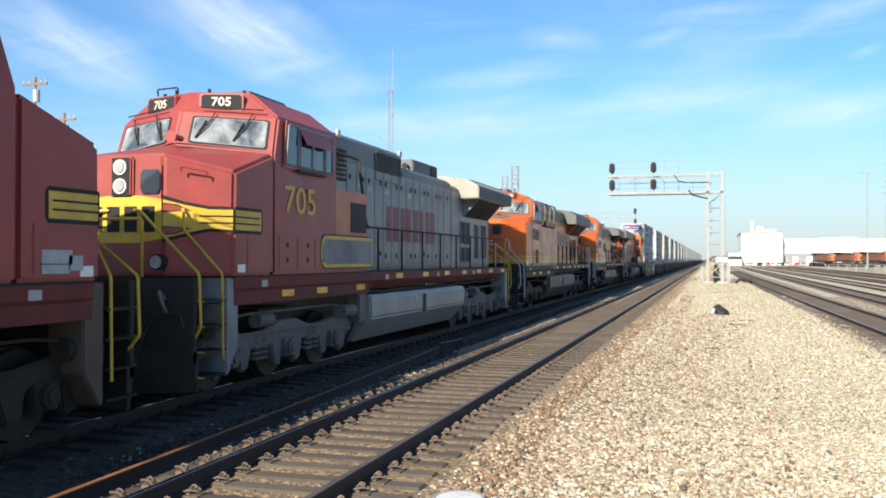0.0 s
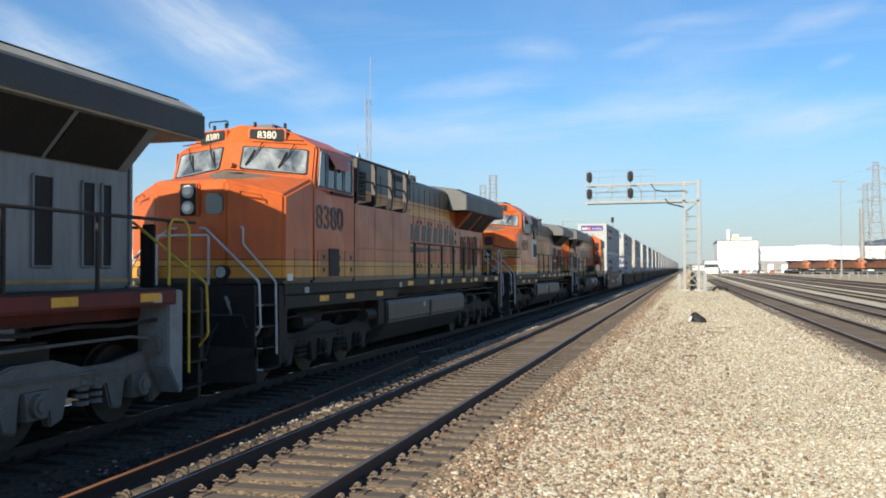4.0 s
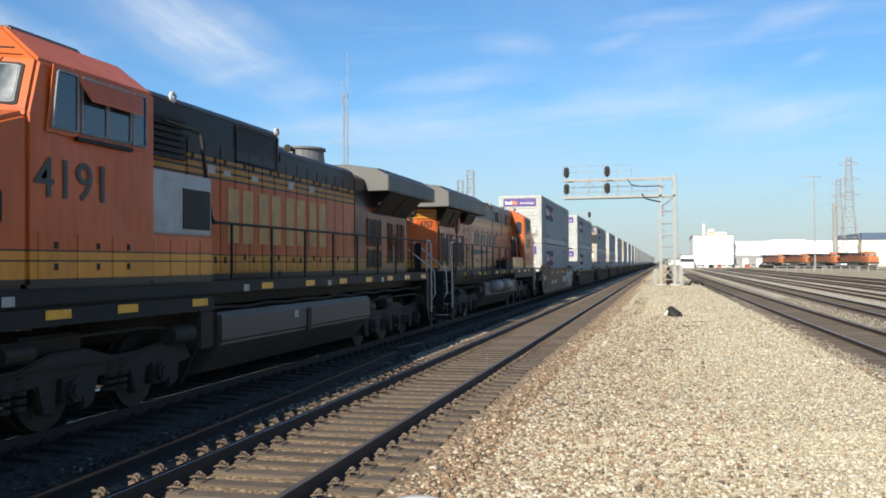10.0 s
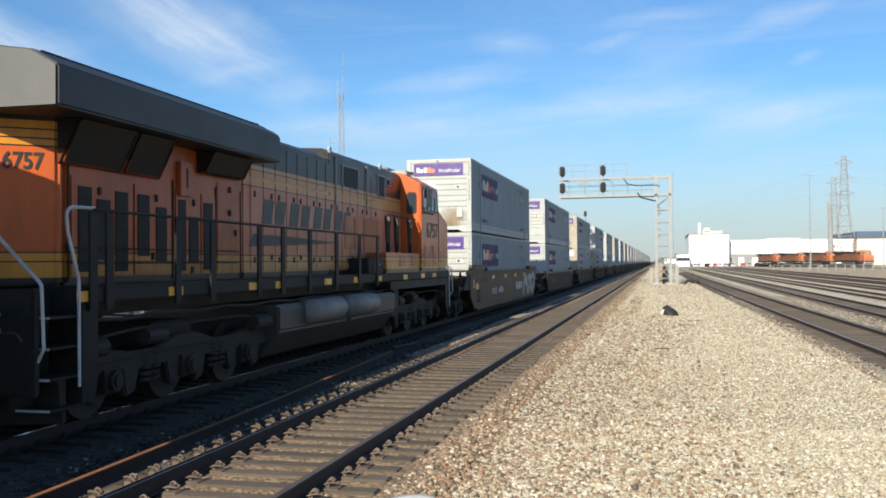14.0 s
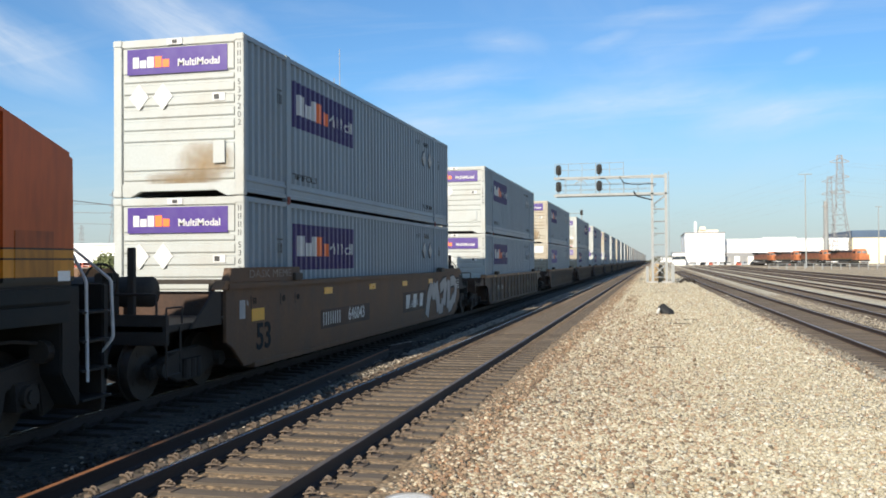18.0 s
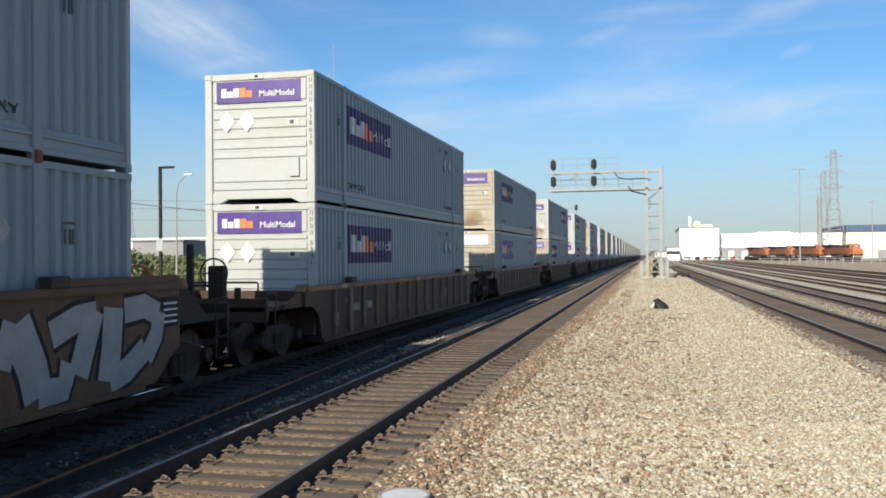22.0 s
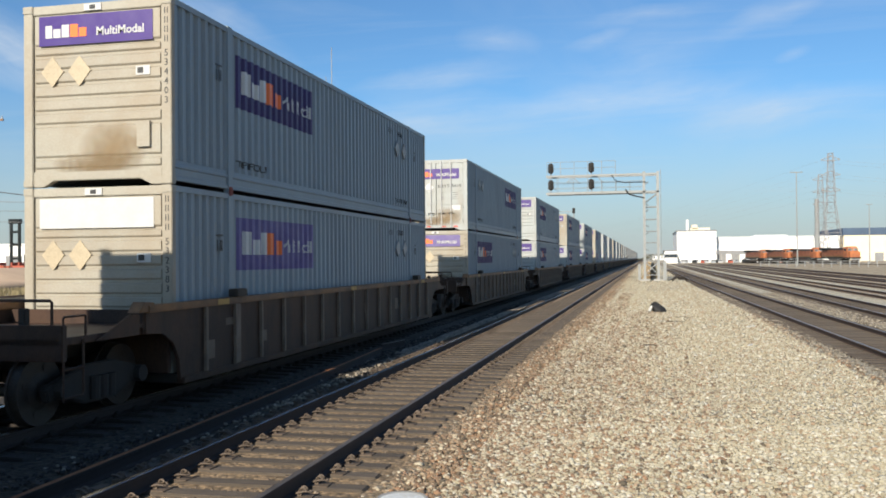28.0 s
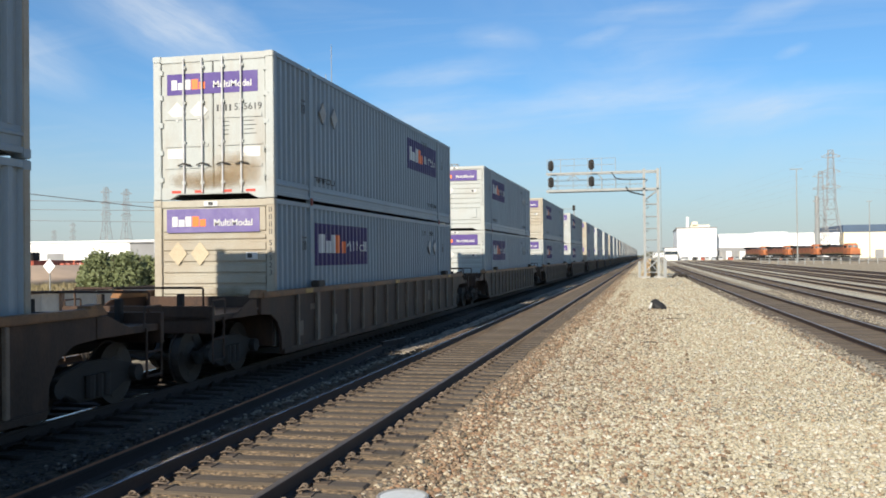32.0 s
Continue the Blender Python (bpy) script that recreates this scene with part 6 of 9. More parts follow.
    for yc in (2.0, CAR - 2.0):
        for s in (1, -1):
            key = "car_truck"
            if key not in SHARED:
                bm = prism(B(), [(-1.15, 0.5), (-0.75, 0.62), (-0.3, 0.72), (0.3, 0.72), (0.75, 0.62), (1.15, 0.5), (1.1, 0.32), (0.7, 0.34), (0.35, 0.2), (-0.35, 0.2), (-0.7, 0.34), (-1.1, 0.32)], "x", 0.98, 1.1)
                soften(bm, 0.02)
                for y in (-0.89, 0.89):
                    rod(bm, (1.08, y, 0.46), (1.2, y, 0.46), 0.12, 12)
                for y in (-0.18, 0, 0.18):
                    rod(bm, (1.12, y, 0.25), (1.12, y, 0.55), 0.08, 10)
                SHARED[key] = mesh_of("truck_frame", bm, M["under"])
            ob = part("truck_frame", SHARED[key], None, e, "", (0, yc, 0))
            if s < 0:
                ob.rotation_euler = (0, 0, math.pi)
        for dy in (-0.89, 0.89):
            wheelset(e, yc + dy, 0.44, 1)
            if far:
                WHEELS.pop()
    if first:
        for s in (1, -1):
            x = 1.462
            # bars in place of the car's marks
            for y0, w in ((7.0, 1.15),):
                for k in range(8):
                    part("stencil_bar", slab([(s * x, y0 + k * w / 8, 0.71), (s * x, y0 + (k + 0.35) * w / 8, 0.71), (s * x, y0 + (k + 0.35) * w / 8, 0.99), (s * x, y0 + k * w / 8, 0.99)], (s, 0, 0), 0.005), M["carlabel"], e)
            part("stencil_field", slab([(s * x, 6.85, 0.64), (s * x, 10.2, 0.64), (s * x, 10.2, 1.05), (s * x, 6.85, 1.05)], (s, 0, 0), 0.002), M["cardark"], e, "darker field under the marks")
            part("stencil_field", slab([(s * x, 13.25, 0.62), (s * x, 15.7, 0.62), (s * x, 15.9, 1.19), (s * x, 13.25, 1.19)], (s, 0, 0), 0.002), M["cardark"], e, "darker field under the marks")
            for k in range(3):
                part("stencil_bar", slab([(s * x, 13.55 + k * 0.76, 0.72), (s * x, 13.86 + k * 0.76, 0.72), (s * x, 14.02 + k * 0.76, 1.11), (s * x, 13.6 + k * 0.76, 1.11)], (s, 0, 0), 0.005), M["carlabel"], e)
            for k in range(4):
                part("stencil_bar", slab([(s * x, 13.98 + 0.04 * k, 0.76 + k * 0.045), (s * x, 14.88, 0.76 + k * 0.045), (s * x, 14.88, 0.777 + k * 0.045), (s * x, 13.98 + 0.04 * k, 0.777 + k * 0.045)], (s, 0, 0), 0.003), M["carlabel"], e)
            write_on("646043", 0.4, M["carlabel"], e, (s * (x + 0.002), 9.2, 0.85), (s, 0, 0), "number", 0.004, "white stencilled car number", 1.0)
            # painted scrawl: broad silver shapes with gaps
            for grow, lift, mm, nm, lab in ((0.13, 0.0, "black", "spray_outline", "black sprayed outline"), (0.0, 0.004, "graffiti", "spray_shape", "silver sprayed stroke")):
                for k, (w, pts) in enumerate(SCRAWL):
                    out = [(s * (x + lift + 0.0003 * k), y, max(0.3, min(1.6, z))) for y, z in ribbon(pts, w + grow)]
                    part(nm, slab(out, (s, 0, 0), 0.002), M[mm], e, lab)
            write_on("53", 0.66, M["slate"], e, (s * (x + 0.003), 4.0, 0.72), (s, 0, 0), "number", 0.012, "dark stencilled number")
            part("reflector", slab([(s * x, 3.5, 1.03), (s * x, 4.02, 1.03), (s * x, 4.02, 1.25), (s * x, 3.5, 1.25)], (s, 0, 0), 0.005), M["reflector"], e)
            for word, yy in (("53", 3.62), ("45", 4.9), ("40", 5.6)):
                write_on(word, 0.15, M["slate"], e, (s * (x + 0.001), yy, 1.38), (s, 0, 0), "size_mark", 0.002, "dark stencilled size mark")
                part("stencil_bar", slab([(s * x, yy - 0.16, 1.26), (s * x, yy - 0.135, 1.26), (s * x, yy - 0.135, 1.48), (s * x, yy - 0.16, 1.48)], (s, 0, 0), 0.003), M["slate"], e)
            part("notice_strip", slab([(s * x, 3.3, 1.36), (s * x, 3.36, 1.3), (s * x, 3.36, 1.36), (s * x, 3.3, 1.42)], (s, 0, 0), 0.003), M["placard"], e)
            part("notice_sheet", slab([(s * x, 3.02, 1.1), (s * x, 3.24, 1.1), (s * x, 3.24, 1.42), (s * x, 3.02, 1.42)], (s, 0, 0), 0.004), M["greybox"], e)
            write_on("DASK MEME", 0.2, M["chalk"], e, (s * 1.5, 4.25, 1.86), (s, 0, 0), "chalk_words", 0.0, "pale hand-painted words", 1.75)
            part("end_board", slab([(s * x, 20.2, 1.06), (s * x, 20.68, 1.06), (s * x, 20.68, 1.5), (s * x, 20.2, 1.5)], (s, 0, 0), 0.006), M["black"], e)
            for k in range(4):
                part("stencil_bar", slab([(s * (x + 0.006), 20.25, 1.12 + k * 0.09), (s * (x + 0.006), 20.63, 1.12 + k * 0.09), (s * (x + 0.006), 20.63, 1.15 + k * 0.09), (s * (x + 0.006), 20.25, 1.15 + k * 0.09)], (s, 0, 0), 0.003), M["carlabel"], e)
    elif not far:
        for s in (1, -1):
            part("wide_rib", soften(box(B(), min(s * 1.461, s * 1.5), max(s * 1.461, s * 1.5), 5.34, 5.5, 0.33, 1.34), 0.008), M["carrib"], e, "broad tan plate beside a rib")
            for y0, w, n in ((5.55, 0.6, 4), (6.48, 0.66, 5)) if marked else ():
                for k in range(n):
                    y, v = y0 + k * w / n, 0.5 * w / n
                    part("stencil_bar", slab([(s * 1.462, y, 0.785), (s * 1.462, y + v, 0.785), (s * 1.462, y + v, 0.97), (s * 1.462, y, 0.97)], (s, 0, 0), 0.003), M["placard"], e)
            for y, h, z in ((4.3, 0.3, 0.5), (5.0, 0.12, 1.0), (6.35, 0.2, 0.6), (12.6, 0.26, 0.75), (15.4, 0.3, 0.7)):
                part("paint_patch", slab([(s * 1.462, y, z), (s * 1.462, y + 0.3, z), (s * 1.462, y + 0.3, z + h), (s * 1.462, y, z + h)], (s, 0, 0), 0.002), M["carrib"], e, "worn tan paint patch")
    return e


def corrugated(y0, y1, z0, z1, x, s, pitch=0.27, deep=0.052):
    """A steel wall pressed into upright folds, as one sheet with a back."""
    n = max(1, round((y1 - y0) / pitch))
    p = (y1 - y0) / n
    line = []
    for k in range(n):
        y = y0 + k * p
        line += [(y, x), (y + p * 0.35, x), (y + p * 0.5, x - deep), (y + p * 0.85, x - deep)]
    line += [(y1, x), (y1, x - 0.075), (y0, x - 0.075)]
    return prism(B(), [(s * b, a) for a, b in line], "z", z0, z1)


def on_folds(y0, y1, z0, z1, x, s, w0, w1, lift, pitch=0.27, deep=0.052):
    """Paint on a folded wall that runs from w0 to w1: a thin skin that keeps to the folds."""
    n = max(1, round((w1 - w0) / pitch))
    p = (w1 - w0) / n
    def depth(y):
        u = ((y - w0) / p) % 1.0
        return 0.0 if u < 0.35 else (u - 0.35) / 0.15 * deep if u < 0.5 else deep if u < 0.85 else (1 - u) / 0.15 * deep
    ys = sorted({y0, y1} | {q for k in range(n + 1) for q in (w0 + (k + f) * p for f in (0.0, 0.35, 0.5, 0.85)) if y0 < q < y1})
    out = [(s * (x - depth(y) + lift), y) for y in ys] + [(s * (x - depth(y) + lift - 0.003), y) for y in reversed(ys)]
    return prism(B(), out, "z", z0, z1)


def press(ob, s, w0, w1, pitch=0.27, deep=0.052):
    """Sinks flat lettering into the folds of a wall that runs from w0 to w1."""
    n = max(1, round((w1 - w0) / pitch))
    p = (w1 - w0) / n
    bm = bmesh.new()
    bm.from_mesh(ob.data)
    lo, hi = min(v.co.y for v in bm.verts), max(v.co.y for v in bm.verts)
    for k in range(n):
        for f in (0.0, 0.35, 0.5, 0.85):
            y = w0 + (k + f) * p
            if lo < y < hi:
                bmesh.ops.bisect_plane(bm, geom=bm.verts[:] + bm.edges[:] + bm.faces[:], plane_co=(0, y, 0), plane_no=(0, 1, 0))
    for v in bm.verts:
        u = ((v.co.y - w0) / p) % 1.0
        v.co.x -= s * (0.0 if u < 0.35 else (u - 0.35) / 0.15 * deep if u < 0.5 else deep if u < 0.85 else (1 - u) / 0.15 * deep)
    bm.to_mesh(ob.data)
    bm.free()


def container(label, end="panel", decal="purple", stain=False, side="boxside", low=False, far=False, logo_end=0, digits="", rust=()):
    """A 53-foot box: front end at y = 0, underside at z = 0; corner posts 12 m apart stand proud."""
    e = new("container")
    tagged(e, label=label, category="container", group="containers on the train")
    W2, L, H = 1.295, BOX, 2.88
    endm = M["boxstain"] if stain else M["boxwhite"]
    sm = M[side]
    p0, p1 = 1.98, L - 1.98                                     # posts at the forty-foot points
    sig = (side, far)
    def shared(key, make, m):
        if (key, sig) not in SHARED:
            SHARED[(key, sig)] = mesh_of(key, make(), m)
        return SHARED[(key, sig)]
    for s in (1, -1):
        if far:
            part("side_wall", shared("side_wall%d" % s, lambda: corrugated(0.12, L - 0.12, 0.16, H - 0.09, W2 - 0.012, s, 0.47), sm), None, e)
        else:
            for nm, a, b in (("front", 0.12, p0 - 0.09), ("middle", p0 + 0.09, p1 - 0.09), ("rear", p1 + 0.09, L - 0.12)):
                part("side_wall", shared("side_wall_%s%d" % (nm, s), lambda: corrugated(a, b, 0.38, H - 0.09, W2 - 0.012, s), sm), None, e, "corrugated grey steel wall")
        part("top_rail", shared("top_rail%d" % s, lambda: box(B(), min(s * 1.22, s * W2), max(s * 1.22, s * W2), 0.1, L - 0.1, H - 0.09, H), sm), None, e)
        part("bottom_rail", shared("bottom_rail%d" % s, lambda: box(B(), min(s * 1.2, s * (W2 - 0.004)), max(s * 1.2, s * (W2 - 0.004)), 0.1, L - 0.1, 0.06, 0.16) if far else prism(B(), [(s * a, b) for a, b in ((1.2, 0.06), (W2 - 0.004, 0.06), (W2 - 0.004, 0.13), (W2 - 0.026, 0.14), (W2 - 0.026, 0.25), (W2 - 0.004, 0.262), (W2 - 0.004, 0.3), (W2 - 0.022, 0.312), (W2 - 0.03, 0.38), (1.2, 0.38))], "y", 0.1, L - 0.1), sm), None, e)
        for y in (p0, p1):
            part("side_post", shared("side_post%d" % s, lambda: soften(box(B(), min(s * 1.2, s * (W2 + 0.012)), max(s * 1.2, s * (W2 + 0.012)), -0.09, 0.09, 0.0, H + 0.02), 0.01), sm), None, e, "", (0, y, 0))
        for y in (0.06, L - 0.06):
            part("corner_post", shared("corner_post%d" % s, lambda: soften(box(B(), min(s * 1.13, s * W2), max(s * 1.13, s * W2), -0.06, 0.06, 0, H), 0.01), endm if y < 1 else sm), None, e, "", (0, y, 0)) if not stain else \
                part("corner_post", soften(box(B(), min(s * 1.13, s * W2), max(s * 1.13, s * W2), -0.06, 0.06, 0, H), 0.01), endm, e, "", (0, y, 0))
            if not far:
                for z in (0.0, H - 0.12):
                    part("corner_casting", shared("casting%d" % s, lambda: soften(box(B(), min(s * 1.12, s * (W2 + 0.006)), max(s * 1.12, s * (W2 + 0.006)), -0.075, 0.075, 0, 0.125), 0.012), sm), None, e, "", (0, y, z)) if y > 1 else \
                        part("corner_casting", soften(box(B(), min(s * 1.12, s * (W2 + 0.006)), max(s * 1.12, s * (W2 + 0.006)), -0.075, 0.075, 0, 0.125), 0.012), endm, e, "", (0, y, z))
    part("roof", shared("roof", lambda: box(B(), -1.22, 1.22, 0.1, L - 0.1, H - 0.06, H - 0.02), M["boxroof"]), None, e)
    part("floor", shared("floor", lambda: box(B(), -1.2, 1.2, 0.1, L - 0.1, 0.13, 0.2), M["under"]), None, e)
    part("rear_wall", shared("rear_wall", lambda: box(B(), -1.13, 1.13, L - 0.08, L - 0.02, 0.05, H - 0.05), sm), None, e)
    # the end that faces the locomotives
    part("end_top_rail", soften(box(B(), -1.13, 1.13, 0.01, 0.12, H - 0.14, H), 0.01), endm, e)
    part("end_bottom_rail", soften(prism(B(), [(-1.13, 0.0), (-0.95, 0.0), (-0.75, 0.1), (0.75, 0.1), (0.95, 0.0), (1.13, 0.0), (1.13, 0.24), (-1.13, 0.24)], "y", 0.012, 0.12), 0.008), endm, e)
    def bar(x0, x1, z0, z1, m, y=0.0, thick=0.006, nm="decal_bar", label="", par=None):
        return part(nm, slab([(x0, y, z0), (x1, y, z0), (x1, y, z1), (x0, y, z1)], (0, -1, 0), thick), m, par or e, label)
    if end == "panel":
        zs = [0.24, 0.42, 0.95, 1.16, 1.38, 1.6, 1.82, 2.04, 2.2, 2.74]
        whole = B()
        for a, b in zip(zs, zs[1:]):
            bm = box(whole if far else B(), -1.13, 1.13, 0.05, 0.09, a, b)
            prism(bm, [(0.05, a + 0.045), (0.022, a + 0.075), (0.022, b - 0.02), (0.05, b - 0.003)], "x", -1.1, 1.1)
            if not far:
                part("end_panel", soften(bm, 0.004), endm, e)
        if far:
            part("end_wall", whole, endm, e)
        pan = bar(-1.02, 0.98, 2.24, 2.71, M[decal], 0.02, 0.008, "sign_panel", "purple sign panel with white and orange shapes" if decal == "purple" else "faded sign panel")
        if not far and decal in ("purple", "fadedpurple"):
            for k, (x0, w, h, m) in enumerate(((-0.9, 0.12, 0.2, "decalwhite"), (-0.76, 0.13, 0.14, "decalwhite"), (-0.61, 0.13, 0.2, "decalwhite"), (-0.46, 0.14, 0.2, "decalorange"), (-0.3, 0.13, 0.14, "decalorange"))):
                bar(x0, x0 + w, 2.36, 2.36 + h, M[m], 0.011, 0.004, "decal_bar")
            write_on("MultiModal", 0.185, M["decalwhite"], e, (0.42, 0.008, 2.42), (0, -1, 0), "lettering", 0.003, "white lettering")
        for x in () if far else (-0.78, -0.3):
            part("placard_holder", slab([(x - 0.2, 0.018, 1.82), (x, 0.018, 1.58), (x + 0.2, 0.018, 1.82), (x, 0.018, 2.06)], (0, -1, 0), 0.01), M["decalbrown" if stain else "decalwhite"], e, "diamond placard holder")
        if far:
            bar(0.0, 0.86, 2.37, 2.47, M["decalwhite"], 0.011, 0.004)
        else:
          bar(0.69, 0.93, 1.7, 1.84, M["decalwhite"], 0.018, 0.012, "vent_cover")
          bar(0.72, 0.82, 1.725, 1.815, M["ink"], 0.006, 0.005, "vent")
          bar(-0.2, 0.1, H - 0.125, H - 0.02, M["decalwhite"], 0.009, 0.02, "latch_plate")
          bar(-0.1, 0.0, H - 0.105, H - 0.04, M["ink"], -0.011, 0.006, "latch")
          bar(0.72, 0.94, 0.58, 0.98, endm, 0.02, 0.05, "document_box", "small pale document box")
    else:
        for s in (1, -1):
            d = part("door_leaf", soften(box(B(), min(s * 0.012, s * 1.12), max(s * 0.012, s * 1.12), 0.03, 0.08, 0.22, H - 0.13), 0.012), M["doorwhite"], e, "white steel door leaf")
            for z in (0.62, 1.05, 1.6):
                part("door_rib", soften(box(B(), min(s * 0.1, s * 1.05), max(s * 0.1, s * 1.05), 0.012, 0.03, z, z + 0.07), 0.006), M["doorwhite"], d)
            for x in (0.22, 0.62):
                part("lock_rod", rod(B(), (s * x, -0.02, 0.14), (s * x, -0.02, H - 0.06), 0.018, 8), M["silverrail"], e, "galvanised locking rod")
                part("rod_handle", tube(B(), [(s * x - 0.12, -0.035, 0.68), (s * x, -0.045, 0.72), (s * x + 0.16, -0.035, 0.68)], 0.016), M["under"], e)
                for z in (0.3, 1.1, 1.9, 2.6):
                    part("rod_bracket", soften(box(B(), s * x - 0.045, s * x + 0.045, -0.025, 0.03, z, z + 0.06), 0.006), endm, e)
            for z in (0.35, 0.9, 1.45, 2.0, 2.5):
                part("hinge", soften(box(B(), min(s * 1.08, s * 1.2), max(s * 1.08, s * 1.2), -0.005, 0.04, z, z + 0.1), 0.006), endm, e)
            for x in (0.3, 0.8):
                bar(s * x - 0.1, s * x + 0.1, 0.13, 0.18, M["redtape"], 0.01, 0.004, "red_reflector")
        bar(-1.0, 0.96, 2.1, 2.52, M["purple"], 0.028, 0.004, "sign_panel", "purple sign panel across the doors")
        for k, (x0, w, h, m) in enumerate(((-0.9, 0.12, 0.2, "decalwhite"), (-0.76, 0.13, 0.14, "decalwhite"), (-0.61, 0.13, 0.2, "decalwhite"), (-0.46, 0.14, 0.2, "decalorange"), (-0.3, 0.13, 0.14, "decalorange"))):
            bar(x0, x0 + w, 2.2, 2.2 + h, M[m], 0.023, 0.003)
        write_on("MultiModal", 0.185, M["decalwhite"], e, (0.42, 0.02, 2.27), (0, -1, 0), "lettering", 0.003, "white lettering")
        for k in range(4):
            bar(0.08 + k * 0.09, 0.12 + k * 0.09, 1.74, 1.87, M["ink"], 0.029, 0.003, "stencil_bar")
        write_on("535619", 0.19, M["ink"], e, (0.75, 0.027, 1.805), (0, -1, 0), "number", 0.0, "black stencilled number", 1.05)
        for k in range(5):
            bar(0.66, 0.92 - 0.05 * (k % 2), 1.27 + k * 0.085, 1.283 + k * 0.085, M["slate"], 0.029, 0.003, "stencil_bar")
            bar(0.22, 0.34, 1.27 + k * 0.085, 1.283 + k * 0.085, M["slate"], 0.029, 0.003, "stencil_bar")
        for x in (-0.78, -0.3):
            part("placard_holder", slab([(x - 0.2, 0.026, 1.76), (x, 0.026, 1.56), (x + 0.2, 0.026, 1.76), (x, 0.026, 1.96)], (0, -1, 0), 0.01), M["decalwhite"], e, "diamond placard holder")
        for x in (-0.8, 0.8):
            bar(x - 0.2, x + 0.2, 0.82, 1.02, M["decalwhite"], 0.029, 0.004, "notice_sheet")
    if end == "panel":
        for k in range(0 if far else 4 if digits else 11):
            z = 2.72 - k * 0.145 - (0.08 if k > 3 else 0)
            for dx in (0.0, 0.045):
                bar(1.185 + dx, 1.2 + dx, z - 0.1, z, M["ink"], 0.0, 0.004, "stencil_bar")
        for k, c in enumerate(digits):
            write_on(c, 0.15, M["ink"], e, (1.215, -0.001, 2.01 - k * 0.145), (0, -1, 0), "digit", 0.0, "black stencilled digit")
    for k, (x, z, w, h, sm2) in enumerate(rust):
        part("rust_stain", slab([(-w, 0, -h), (w, 0, -h), (w, 0, h), (-w, 0, h)], (0, -1, 0), 0.001), M[sm2], e, "brown stain run down the end", (x, (0.017 if end == "panel" else -0.004) - 0.003 * k, z))
    # signs and marks on the sides
    for s in (1, -1):
        x = s * (W2 - 0.002)
        y0 = 2.31 if not logo_end else L - 6.0
        def sbar(ya, yb, za, zb, m, off=0.0, nm="decal_bar", label="", par=None):
            return part(nm, slab([(x + s * off, ya, za), (x + s * off, yb, za), (x + s * off, yb, zb), (x + s * off, ya, zb)], (s, 0, 0), 0.004), m, par or e, label)
        dm = M["deeppurple"] if decal != "whiteout" else M["fadedpurple"]
        if s < 0:
            continue
        if far:
            sbar(y0, y0 + 3.75, 1.54, 2.48, dm, 0, "sign_panel", "purple sign panel on the side")
            continue
        part("sign_panel", on_folds(y0, y0 + 3.75, 1.54, 2.48, W2 - 0.012, s, p0 + 0.09, p1 - 0.09, 0.004), dm, e, "purple sign painted on the folded wall")
        for k, (a, w, h, mm) in enumerate(((0.25, 0.32, 0.42, "decalwhite"), (0.6, 0.32, 0.28, "decalwhite"), (0.95, 0.32, 0.42, "decalwhite"), (1.3, 0.34, 0.42, "decalorange"), (1.67, 0.28, 0.28, "decalorange"))):
            a2 = y0 + a if s > 0 else y0 + 3.75 - a - w
            part("decal_bar", on_folds(a2, a2 + w, 1.82, 1.82 + h, W2 - 0.012, s, p0 + 0.09, p1 - 0.09, 0.008), M[mm], e)
        press(write_on("MultiModal", 0.37, M["decalwhite"], e, (x, y0 + (2.82 if s > 0 else 0.93), 1.98), (s, 0, 0), "lettering", 0.0, "white lettering", 0.93), s, p0 + 0.09, p1 - 0.09)
        yy = p1 - 1.45 if not logo_end else 2.7
        for k in range(2):
            c = yy + k * 0.75
            part("placard_holder", slab([(x, c - 0.2, 2.04), (x, c, 1.8), (x, c + 0.2, 2.04), (x, c, 2.28)], (s, 0, 0), 0.03), M["placard"], e)
        for k in range(6):
            if k < 4 or not digits:
                sbar(p1 - 2.29 + k * 0.13, p1 - 2.25 + k * 0.13, 2.42, 2.56, M["ink"], -0.004, "stencil_bar")
        if digits:
            write_on(digits, 0.2, M["ink"], e, (x, p1 - 1.1, 2.49), (s, 0, 0), "number", 0.0, "black stencilled number")
        if not low:
            for c in (p0 + 0.95, p1 - 0.95):
                press(write_on("TOP LIFT ONLY", 0.17, M["ink"], e, (x, c, 0.53), (s, 0, 0), "lettering", 0.002, "black stencilled words", 1.05), s, p0 + 0.09, p1 - 0.09)
        for c in (p0 - 0.4, p1 + 0.6):
            sbar(c - 0.12, c + 0.12, 2.13, 2.16, M["ink"], -0.004, "stencil_bar")
            for k in (-0.08, 0.02, 0.08):
                sbar(c + k - 0.018, c + k + 0.018, 1.88, 2.07, M["ink"], -0.004, "stencil_bar")
        for c in (p0, p1):
            part("connector", soften(box(B(), min(s * 1.2, s * 1.325), max(s * 1.2, s * 1.325), c - 0.07, c + 0.07, -0.06, 0.1), 0.015), M["redrust"], e, "rusty red stacking lock")
    return e


